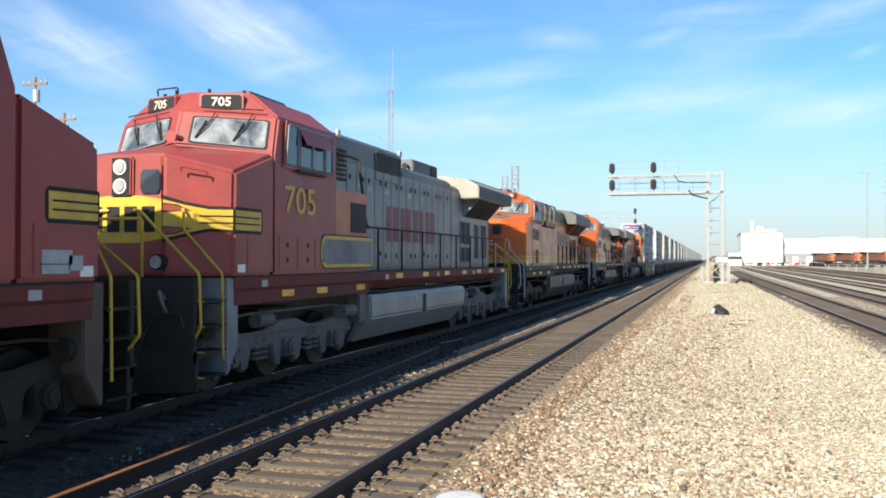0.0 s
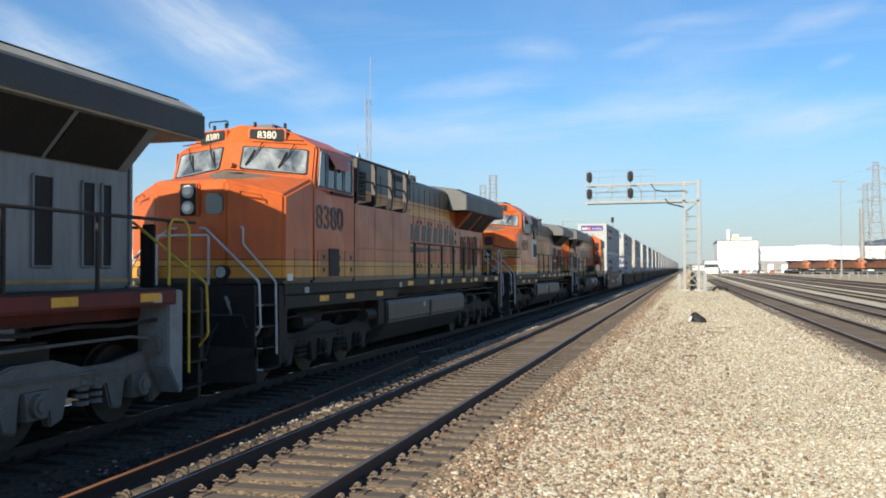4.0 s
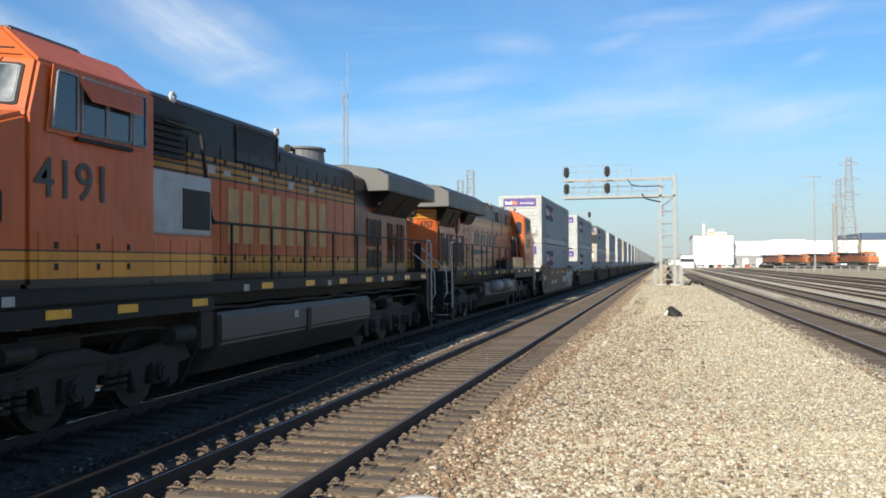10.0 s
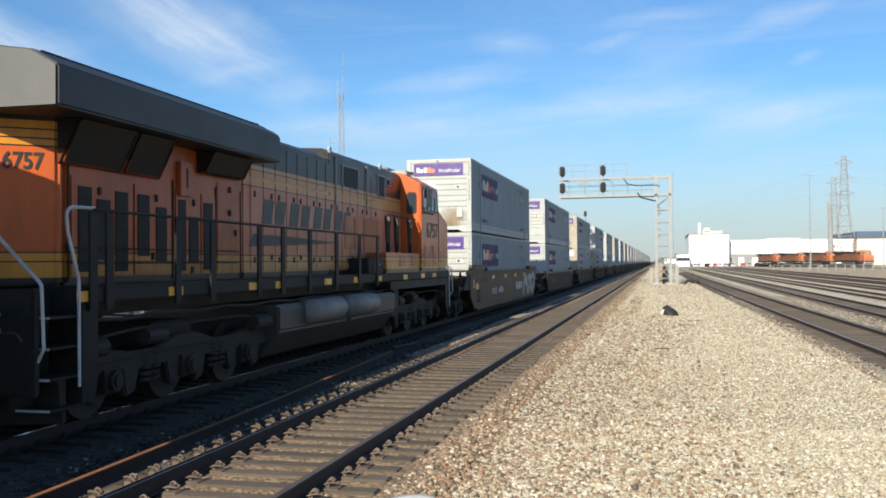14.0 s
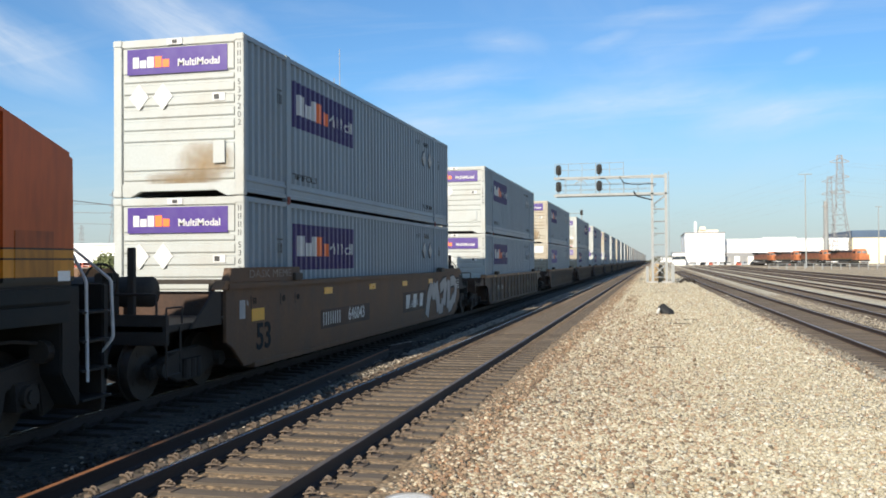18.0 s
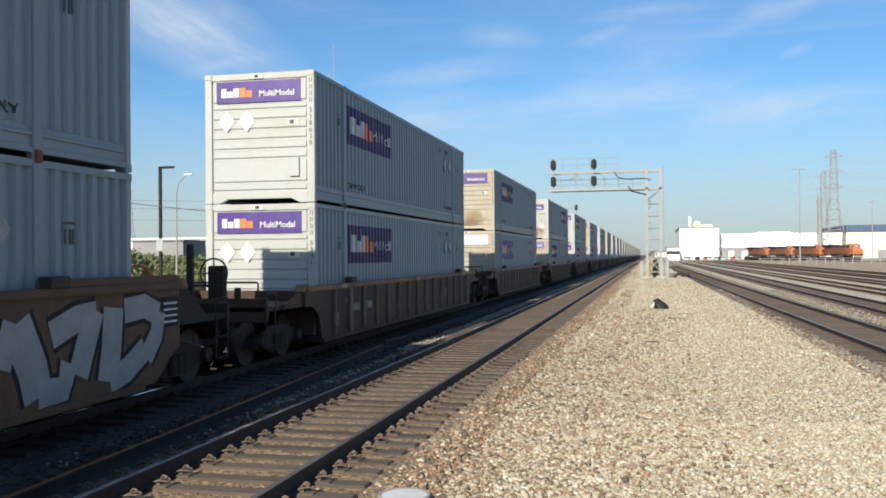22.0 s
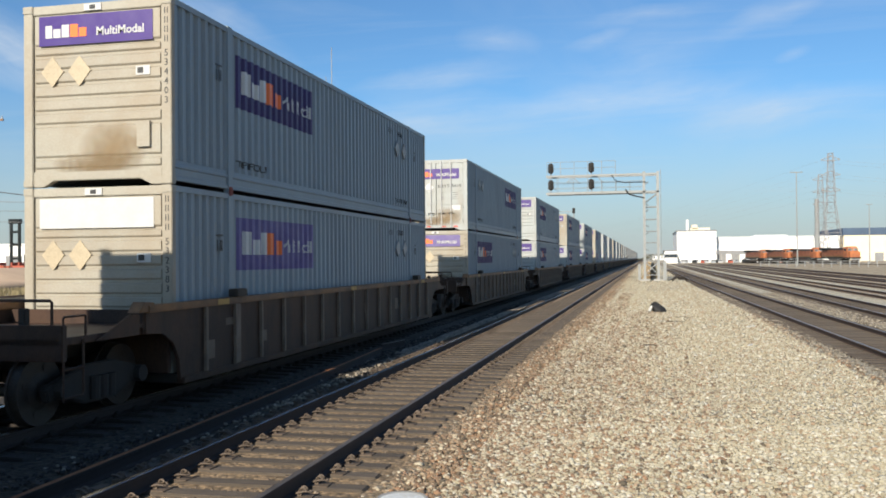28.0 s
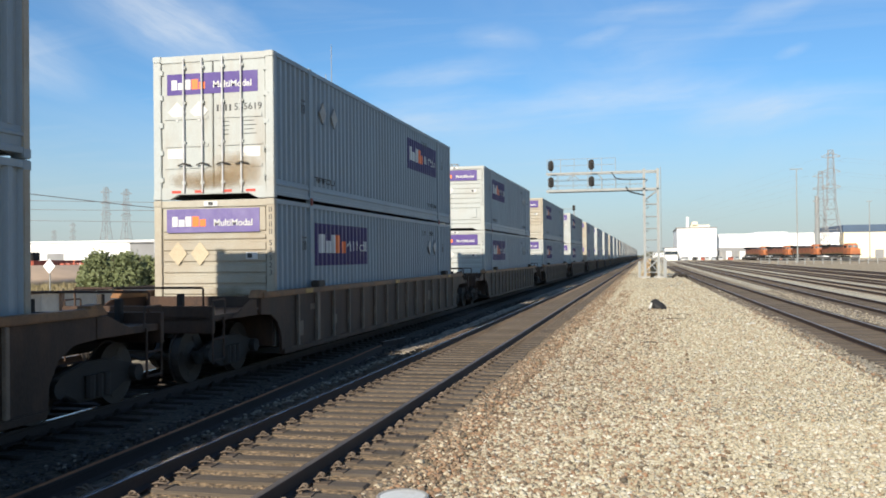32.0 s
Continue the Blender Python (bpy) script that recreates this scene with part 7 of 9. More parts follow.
cars, boxes = [], []
LOWER, UPPER = 0.37, 3.27
first_car = well_car(True)
numbered = well_car(False, marked=True)
ribbed = well_car(False)
distant = well_car(False, far=True)
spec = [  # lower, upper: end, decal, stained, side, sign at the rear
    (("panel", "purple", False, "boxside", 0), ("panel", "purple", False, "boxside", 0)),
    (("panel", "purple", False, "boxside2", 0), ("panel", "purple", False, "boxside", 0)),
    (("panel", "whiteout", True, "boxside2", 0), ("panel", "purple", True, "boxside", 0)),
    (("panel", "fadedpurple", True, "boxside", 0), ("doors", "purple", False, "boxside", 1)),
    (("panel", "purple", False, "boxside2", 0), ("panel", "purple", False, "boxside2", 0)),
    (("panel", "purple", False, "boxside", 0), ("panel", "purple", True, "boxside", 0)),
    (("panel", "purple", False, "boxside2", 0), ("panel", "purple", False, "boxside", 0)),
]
M["whiteout"] = M["decalwhite"]
names = {"purple": "purple sign", "whiteout": "blank sign", "fadedpurple": "faded sign"}
made = {}
RUST = {(0, 1): ((0.55, 0.62, 0.7, 0.5, "stainwide"), (0.1, 0.3, 1.0, 0.26, "stainlow")), (2, 1): ((0.3, 0.62, 0.8, 0.5, "stainwide"), (0.0, 0.34, 1.0, 0.26, "stainlow")),
        (3, 1): ((0.45, 0.55, 0.7, 0.5, "stainwide"), (-0.2, 0.38, 1.0, 0.26, "stainlow")), (3, 0): ((0.3, 0.8, 0.7, 0.5, "stainwide"),)}
farbox = None
CARS = 32
for k in range(CARS):
    y = 99.65 + CAR * k
    if k == 0:
        c = first_car
    elif k == 1:
        c = numbered
    elif k == 2:
        c = ribbed
    elif k == 6:
        c = distant
    else:
        src = ribbed if k < 6 else distant
        c = copy_thing(src, Matrix.Identity(4))
        if src is ribbed:
            for o in c.children:
                if o.name.startswith("wheelset"):
                    WHEELS.append((o, tuple(o.location), 0.44, 1))
    MOVERS.append((c, y, 0))
    for lvl in (0, 1):
        if k < len(spec):
            end, decal, stain, side, le = spec[k][lvl]
            b = container("grey corrugated container, %s end with %s, %s" % ("doored" if end == "doors" else "stained" if stain else "white", names[decal], "stacked on top" if lvl else "down in the well"),
                          end, decal, stain, side, not lvl, False, le, {(0, 0): "536353", (0, 1): "537202", (2, 1): "534403", (1, 0): "5391", (1, 1): "538639", (2, 0): "532383", (3, 0): "53523"}.get((k, lvl), ""), RUST.get((k, lvl), ()))
        elif (k % 3, lvl) in made:
            b = copy_thing(made[(k % 3, lvl)], Matrix.Identity(4))
        else:
            b = made[(k % 3, lvl)] = container("grey container with purple sign, far along the train", "panel", "purple", k % 3 == 1, "boxside" if k % 2 else "boxside2", False, True)
        MOVERS.append((b, y + 3.55, 0))
        b.location.z = UPPER if lvl else LOWER

# ---- ground, ballast and tracks ----
def gravel_material(name, pale, brown, cell):
    m, n, l, p = shade(name)
    tc = n.new("ShaderNodeTexCoord")
    v1, v2, big, fine = n.new("ShaderNodeTexVoronoi"), n.new("ShaderNodeTexVoronoi"), n.new("ShaderNodeTexNoise"), n.new("ShaderNodeTexNoise")
    v1.inputs["Scale"].default_value, v2.inputs["Scale"].default_value = 1 / cell, 0.45 / cell
    big.inputs["Scale"].default_value, big.inputs["Detail"].default_value = 0.35, 6
    fine.inputs["Scale"].default_value, fine.inputs["Detail"].default_value = 3.0, 6
    for t in (v1, v2, big, fine):
        l.new(tc.outputs["Object"], t.inputs["Vector"])
    hue = n.new("ShaderNodeValToRGB")
    cr = hue.color_ramp
    cr.elements[0].position, cr.elements[0].color = 0.0, (*[c * 0.45 for c in pale], 1)
    cr.elements[1].position, cr.elements[1].color = 1.0, (*[min(0.85, c * 1.45) for c in pale], 1)
    for pos, k in ((0.3, 0.8), (0.6, 1.0), (0.8, 1.15)):
        cr.elements.new(pos).color = (*[c * k for c in pale], 1)
    sep = n.new("ShaderNodeSeparateColor")
    l.new(v1.outputs["Color"], sep.inputs[0]); l.new(sep.outputs[0], hue.inputs["Fac"])
    gap = n.new("ShaderNodeMapRange")
    gap.inputs["From Min"].default_value, gap.inputs["From Max"].default_value, gap.inputs["To Min"].default_value, gap.inputs["To Max"].default_value = 0.35, 0.8, 1.0, 0.55
    l.new(v1.outputs["Distance"], gap.inputs["Value"])
    mu = n.new("ShaderNodeVectorMath"); mu.operation = "SCALE"
    l.new(hue.outputs[0], mu.inputs[0]); l.new(gap.outputs[0], mu.inputs["Scale"])
    # brown ballast along the rails; paler stone away from them
    sx, ad, cr2 = n.new("ShaderNodeSeparateXYZ"), n.new("ShaderNodeMath"), n.new("ShaderNodeValToRGB")
    l.new(tc.outputs["Object"], sx.inputs[0])
    wob = n.new("ShaderNodeMath"); wob.operation, wob.inputs[1].default_value = "MULTIPLY_ADD", 1.4
    wob.inputs[2].default_value = 19.3
    l.new(fine.outputs["Fac"], wob.inputs[0])
    ad.operation = "ADD"; l.new(sx.outputs["X"], ad.inputs[0]); l.new(wob.outputs[0], ad.inputs[1])
    dv = n.new("ShaderNodeMath"); dv.operation, dv.inputs[1].default_value = "DIVIDE", 50.0
    l.new(ad.outputs[0], dv.inputs[0]); l.new(dv.outputs[0], cr2.inputs["Fac"])
    els = cr2.color_ramp
    # the two darkest tints also hold the train's shade on the ground
    oilshade, rusty, grey, clean = (0.1, 0.082, 0.068), brown, (0.75, 0.7, 0.64), (1, 1, 1)
    trainshade, yard = (0.125, 0.112, 0.098), (0.6, 0.53, 0.46)
    outer = (0.8, 0.72, 0.64)
    els.elements[0].position, els.elements[0].color = 0.0, (0.8, 0.78, 0.74, 1)
    els.elements[1].position, els.elements[1].color = (20 - 11.6) / 50, (0.7, 0.66, 0.6, 1)
    for x, k in ((-10.9, oilshade), (-6.9, oilshade), (-6.45, trainshade), (-4.98, trainshade), (-4.85, rusty), (-2.8, rusty), (-2.1, grey), (-1.1, clean), (4.3, clean), (4.7, yard), (6.95, yard), (7.15, clean), (8.1, clean), (8.4, outer), (10.2, outer), (10.6, clean), (11.8, clean), (12.2, outer), (14.0, outer), (14.6, clean), (15.6, clean), (16.2, outer), (28.0, outer)):
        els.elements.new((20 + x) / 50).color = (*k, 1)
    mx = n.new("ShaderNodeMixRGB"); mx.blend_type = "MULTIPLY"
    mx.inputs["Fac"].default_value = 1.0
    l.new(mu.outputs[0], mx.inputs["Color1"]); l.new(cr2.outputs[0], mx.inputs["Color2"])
    st = n.new("ShaderNodeMapRange"); st.inputs["To Min"].default_value, st.inputs["To Max"].default_value = 0.72, 1.25
    l.new(big.outputs["Fac"], st.inputs["Value"])
    fin = n.new("ShaderNodeVectorMath"); fin.operation = "SCALE"
    l.new(mx.outputs[0], fin.inputs[0]); l.new(st.outputs[0], fin.inputs["Scale"]); l.new(fin.outputs[0], p.inputs["Base Color"])
    p.inputs["Roughness"].default_value = 0.9
    hh = n.new("ShaderNodeMath"); hh.operation = "ADD"
    l.new(v1.outputs["Distance"], hh.inputs[0]); l.new(v2.outputs["Distance"], hh.inputs[1])
    bp = n.new("ShaderNodeBump"); bp.invert = True
    bp.inputs["Strength"].default_value, bp.inputs["Distance"].default_value = 0.55, 0.035
    l.new(hh.outputs[0], bp.inputs["Height"]); l.new(bp.outputs[0], p.inputs["Normal"])
    return m


def stone_material(name, stops):
    m, n, l, p = shade(name)
    g, cr, nz, mp, mu = n.new("ShaderNodeNewGeometry"), n.new("ShaderNodeValToRGB"), n.new("ShaderNodeTexNoise"), n.new("ShaderNodeMapRange"), n.new("ShaderNodeVectorMath")
    l.new(g.outputs["Random Per Island"], cr.inputs["Fac"])
    for i, (pos, c) in enumerate(stops):
        e = cr.color_ramp.elements[i] if i < 2 else cr.color_ramp.elements.new(pos)
        e.position, e.color = pos, (*c, 1)
    nz.inputs["Scale"].default_value, nz.inputs["Detail"].default_value = 60, 4
    mp.inputs["To Min"].default_value, mp.inputs["To Max"].default_value = 0.82, 1.16
    mu.operation = "SCALE"
    l.new(nz.outputs["Fac"], mp.inputs["Value"]); l.new(cr.outputs[0], mu.inputs[0]); l.new(mp.outputs[0], mu.inputs["Scale"]); l.new(mu.outputs[0], p.inputs["Base Color"])
    p.inputs["Roughness"].default_value = 0.85
    return m


PALE = (0.53, 0.475, 0.35)
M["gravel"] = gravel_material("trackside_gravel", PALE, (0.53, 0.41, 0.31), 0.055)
M["stones"] = stone_material("loose_pale_stones", [(0.0, (0.25, 0.2, 0.125)), (1.0, (0.53, 0.5, 0.42)), (0.12, (0.35, 0.25, 0.165)), (0.17, (0.32, 0.275, 0.185)), (0.6, (0.4, 0.36, 0.26)), (0.85, (0.46, 0.42, 0.32))])
M["brownstones"] = stone_material("brown_ballast_stones", [(0.0, (0.09, 0.075, 0.052)), (1.0, (0.48, 0.43, 0.32)), (0.35, (0.19, 0.128, 0.08)), (0.5, (0.28, 0.165, 0.095)), (0.62, (0.235, 0.165, 0.105)), (0.85, (0.34, 0.265, 0.18))])
M["tiestones"] = stone_material("brown_tie_stones", [(0.0, (0.07, 0.055, 0.04)), (1.0, (0.32, 0.26, 0.19)), (0.5, (0.125, 0.094, 0.066)), (0.88, (0.18, 0.135, 0.095)), (0.95, (0.24, 0.185, 0.13))])
M["sidestones"] = stone_material("dusty_grey_tan_stones", [(0.0, (0.1, 0.085, 0.066)), (1.0, (0.42, 0.37, 0.29)), (0.5, (0.2, 0.17, 0.13)), (0.85, (0.29, 0.25, 0.195))])
# near-black of these stones is the train's shade, put into their colour
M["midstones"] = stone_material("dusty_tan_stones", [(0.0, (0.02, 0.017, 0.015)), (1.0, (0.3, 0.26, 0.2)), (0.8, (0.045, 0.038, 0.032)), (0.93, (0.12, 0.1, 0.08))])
# stones and ties by the train: oil plus its shade in one colour
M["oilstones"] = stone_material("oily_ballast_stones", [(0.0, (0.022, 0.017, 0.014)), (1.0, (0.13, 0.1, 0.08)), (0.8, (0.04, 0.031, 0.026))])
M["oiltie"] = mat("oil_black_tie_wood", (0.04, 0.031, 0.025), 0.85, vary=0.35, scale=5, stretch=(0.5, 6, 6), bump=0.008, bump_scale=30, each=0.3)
M["tie"] = mat("weathered_tie_wood", (0.086, 0.068, 0.05), 0.85, vary=0.35, scale=5, stretch=(0.5, 6, 6), dirt=(0.06, 0.045, 0.035), dirt_amount=0.6, bump=0.008, bump_scale=30, each=0.3)
M["railrust"] = mat("rail_web_rust", (0.045, 0.03, 0.024), 0.8, 0.2, vary=0.3, scale=3)
M["yardrail"] = mat("brown_yard_rail_rust", (0.12, 0.08, 0.058), 0.8, 0.1, vary=0.3, scale=3)
M["railhead"] = mat("polished_rail_head", (0.5, 0.5, 0.5), 0.2, 1.0, vary=0.12, scale=2)
M["railworn"] = mat("brown_worn_rail_head", (0.16, 0.135, 0.115), 0.5, 0.6, vary=0.2, scale=2)
M["railhead2"] = mat("dull_rail_head", (0.3, 0.25, 0.2), 0.42, 0.7, vary=0.2, scale=2)
M["clip"] = mat("rusty_clip", (0.12, 0.09, 0.066), 0.75, 0.2, vary=0.3, each=0.2)
M["oldrail"] = mat("rusty_loose_rail", (0.24, 0.1, 0.04), 0.75, 0.2, vary=0.3, scale=5)

gxs = [-5000, -1500, -500, -200, -80, -40, -25, -16] + [-12 + 0.25 * i for i in range(97)] + [13, 15, 18, 22, 28, 40, 80, 200, 500, 1500, 5000]
gys = [-5000, -1500, -400, -100, -30, 0] + [5 + 0.25 * i for i in range(121)] + [36 + 1.5 * i for i in range(50)] + [115, 130, 150, 180, 240, 400, 900, 2000, 5000]
verts = []
for y in gys:
    for x in gxs:
        near = -13 < x < 14 and 4 < y < 120
        z = -0.25
        if -11 < x < -2.4:
            z = -0.225
        if -5.6 < x < -2.7:
            z = -0.205
        if -5.6 < x < -4.95:
            z = -0.232
        if -6.7 < x < -5.6:
            z -= 0.05
        if x < -13:
            z = -0.55
        if -1.6 < x < 3.6:
            z += 0.01
        if near:
            z += 0.009 * noise.noise(Vector((x * 0.7, y * 0.7, 0))) + 0.007 * noise.noise(Vector((x * 2.3, y * 2.3, 5)))
        verts.append((x, y, z))
nx = len(gxs)
me = bpy.data.meshes.new("ground")
me.from_pydata(verts, [], [(j * nx + i, j * nx + i + 1, (j + 1) * nx + i + 1, (j + 1) * nx + i) for j in range(len(gys) - 1) for i in range(nx - 1)])
me.materials.append(M["gravel"])
me.polygons.foreach_set("use_smooth", [True] * len(me.polygons))
tagged(new("ground", me), label="pale gravel ground, browner along the tracks", category="ground", kind="structure")


def scatter(name, label, regions, m, seed):
    """Loose stones of broken shapes in one mesh. regions: x0, x1, y0, y1, how many to the square metre, sizes, floor height."""
    rs = np.random.RandomState(seed)
    shapes = []
    for cube in (False, True):
        bm = bmesh.new()
        if cube:
            bmesh.ops.create_cube(bm, size=1.25)
            bmesh.ops.triangulate(bm, faces=bm.faces)
        else:
            bmesh.ops.create_icosphere(bm, subdivisions=1, radius=1)
        shapes.append((np.array([v.co[:] for v in bm.verts]), np.array([[v.index for v in f.verts] for f in bm.faces])))
        bm.free()
    allv, allf, at = [], [], 0
    for x0, x1, y0, y1, per, s0, s1, z in regions:
        base, tri = shapes[1 if y0 >= 13 else 0]            # simpler stones farther off
        n = int((x1 - x0) * (y1 - y0) * per)
        size = rs.uniform(s0, s1, n) * rs.choice([0.7, 1, 1, 1.35], n)
        p = np.stack([rs.uniform(x0, x1, n), rs.uniform(y0, y1, n), np.full(n, z) + size * rs.uniform(0.1, 0.45, n)], 1)
        sh = base[None] * rs.uniform(0.72, 1.2, (n, len(base), 1)) * (size[:, None, None] * np.stack([rs.uniform(0.8, 1.35, n), rs.uniform(0.6, 1.0, n), rs.uniform(0.45, 0.8, n)], 1)[:, None, :])
        a, tl = rs.uniform(0, 6.283, n), rs.uniform(-0.5, 0.5, n)
        ca, sa, ct, s_t = np.cos(a), np.sin(a), np.cos(tl), np.sin(tl)
        x, y, zz = sh[..., 0] * ct[:, None] + sh[..., 2] * s_t[:, None], sh[..., 1], -sh[..., 0] * s_t[:, None] + sh[..., 2] * ct[:, None]
        sh = np.stack([x * ca[:, None] - y * sa[:, None], x * sa[:, None] + y * ca[:, None], zz], -1) + p[:, None, :]
        allv.append(sh.reshape(-1, 3))
        allf.append((tri[None] + (np.arange(n) * len(base))[:, None, None] + at).reshape(-1, 3))
        at += n * len(base)
    v, f = np.concatenate(allv), np.concatenate(allf)
    me = bpy.data.meshes.new(name)
    me.vertices.add(len(v)); me.vertices.foreach_set("co", v.ravel())
    me.loops.add(f.size); me.loops.foreach_set("vertex_index", f.ravel())
    me.polygons.add(len(f)); me.polygons.foreach_set("loop_start", np.arange(len(f)) * 3)
    me.update(calc_edges=True); me.validate()
    me.materials.append(m)
    return tagged(new(name, me), label=label, category="gravel", kind="stuff")


scatter("gravel_stones", "pale broken gravel stones lying loose", [(-2.0, 3.3, 7.6, 13, 780, 0.016, 0.034, -0.24), (-2.1, 4.0, 13, 16, 760, 0.018, 0.036, -0.237), (-2.1, 4.0, 16, 20, 520, 0.018, 0.037, -0.237), (-2.1, 4.0, 20, 30, 290, 0.021, 0.042, -0.24), (-2.0, 4.0, 30, 45, 100, 0.026, 0.05, -0.24), (-2.0, 3.9, 45, 65, 45, 0.03, 0.055, -0.24), (-2.2, 3.7, 65, 92, 16, 0.035, 0.06, -0.24), (-2.3, 3.4, 92, 150, 8, 0.04, 0.07, -0.245), (-2.3, 2.8, 150, 260, 3, 0.05, 0.09, -0.245)], M["stones"], 3)
scatter("ballast_stones", "brown ballast stones along the ties", [(-2.72, -1.55, 7.2, 13, 620, 0.017, 0.034, -0.235), (-1.6, -0.8, 7.2, 13, 380, 0.017, 0.034, -0.235), (-2.72, -1.5, 13, 22, 420, 0.019, 0.037, -0.235), (-2.72, -1.7, 22, 45, 160, 0.022, 0.042, -0.235), (-2.72, -1.9, 45, 80, 50, 0.026, 0.05, -0.235), (-2.72, -2.0, 80, 150, 12, 0.035, 0.06, -0.235), (-1.6, -0.7, 13, 30, 230, 0.02, 0.04, -0.235), (-0.8, 1.5, 7.4, 20, 36, 0.018, 0.036, -0.23), (-0.8, 1.0, 7.4, 20, 36, 0.018, 0.036, -0.23), (-0.8, 0.5, 7.4, 20, 40, 0.018, 0.036, -0.23), (-0.8, 0.0, 7.4, 20, 50, 0.018, 0.036, -0.23), (-0.8, 0.9, 20, 40, 18, 0.022, 0.045, -0.23), (-0.8, 0.3, 20, 40, 28, 0.022, 0.045, -0.23), (-1.7, -0.9, 30, 60, 40, 0.025, 0.05, -0.23), 
                           (3.4, 4.3, 15, 40, 60, 0.02, 0.045, -0.25)], M["brownstones"], 5)

scatter("ballast_stones", "dull brown stones between the ties", [(-4.95, -2.75, 7.2, 15, 420, 0.013, 0.025, -0.222), (-4.95, -2.75, 15, 28, 260, 0.016, 0.028, -0.222), (-4.95, -2.75, 28, 50, 110, 0.018, 0.032, -0.222)], M["tiestones"], 31)
scatter("ballast_stones", "tan ballast stones beside the yard track", [(4.0, 4.6, 15, 60, 40, 0.022, 0.045, -0.24), (7.1, 8.1, 18, 60, 60, 0.026, 0.05, -0.24)], M["sidestones"], 15)
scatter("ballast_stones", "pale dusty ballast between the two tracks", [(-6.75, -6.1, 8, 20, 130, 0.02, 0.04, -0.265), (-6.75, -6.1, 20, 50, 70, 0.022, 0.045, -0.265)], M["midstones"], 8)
scatter("ballast_stones", "pale ballast stones along the near track", [(-5.95, -5.45, 9, 13, 40, 0.02, 0.038, -0.265), (-5.95, -5.45, 13, 22, 150, 0.02, 0.04, -0.265), (-6.0, -5.42, 22, 50, 110, 0.022, 0.045, -0.265), (-6.0, -5.45, 50, 85, 40, 0.03, 0.055, -0.265)], M["sidestones"], 21)
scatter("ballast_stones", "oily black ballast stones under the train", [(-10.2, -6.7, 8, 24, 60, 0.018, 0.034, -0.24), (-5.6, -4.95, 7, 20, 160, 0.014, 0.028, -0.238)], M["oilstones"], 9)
# pale ballast in the trough between the two main tracks
M["troughballast"] = mat("pale_trough_ballast", (0.27, 0.225, 0.17), 0.9, vary=0.55, scale=2.5, dirt=(0.1, 0.085, 0.07), dirt_amount=0.7, bump=0.02, bump_scale=14)
bm = B()
rows = [21.5 + 1.5 * i for i in range(55)] + [105 + 8 * i for i in range(25)]
edge = [[bm.verts.new((x + 0.14 * noise.noise(Vector((y * 0.8, x, 3))), y, -0.246 - 0.012 * (k == 0) + 0.008 * noise.noise(Vector((x * 3, y * 2, 7))))) for k, x in enumerate((-6.2, -6.0, -5.8, -5.62))] for y in rows]
for p, q in zip(edge, edge[1:]):
    for i in range(3):
        bm.faces.new((p[i], p[i + 1], q[i + 1], q[i]))
tagged(part("ballast", bm, M["troughballast"], None, smooth=True), label="pale ballast in the trough between two tracks", category="ballast", kind="structure")
RAILP = [(-0.07, -0.172), (0.07, -0.172), (0.07, -0.16), (0.012, -0.14), (0.011, -0.045), (0.036, -0.032), (0.036, -0.004), (-0.036, -0.004), (-0.036, -0.032), (-0.011, -0.045), (-0.012, -0.14), (-0.07, -0.16)]


def rail_line(parent, xs, ys, m, head, name="rail"):
    """A rail drawn along a line of points, with its worn top as a part."""
    bm = B()
    rings = [[bm.verts.new((x + px, y, pz)) for px, pz in RAILP] for x, y in zip(xs, ys)]
    n = len(RAILP)
    for a, b in zip(rings, rings[1:]):
        for i in range(n):
            bm.faces.new((a[i], a[(i + 1) % n], b[(i + 1) % n], b[i]))
    bm.faces.new(rings[0]); bm.faces.new(rings[-1][::-1])
    r = part(name, bm, m, parent)
    bm = B()
    rings = [[bm.verts.new((x + px, y, pz)) for px, pz in ((-0.033, -0.003), (0.033, -0.003), (0.03, 0.0), (-0.03, 0.0))] for x, y in zip(xs, ys)]
    for a, b in zip(rings, rings[1:]):
        for i in range(4):
            bm.faces.new((a[i], a[(i + 1) % 4], b[(i + 1) % 4], b[i]))
    part("rail_head", bm, head, r, "worn running surface")


def tie_mesh(m="tie"):
    if m not in SHARED:
        bm = box(B(), -1.36, 1.36, -0.112, 0.112, -0.36, -0.182)
        bmesh.ops.subdivide_edges(bm, edges=[e for e in bm.edges if abs(e.verts[0].co.x - e.verts[1].co.x) > 1], cuts=3)
        SHARED[m] = mesh_of("tie", soften(bm, 0.012), M[m])
    return SHARED[m]


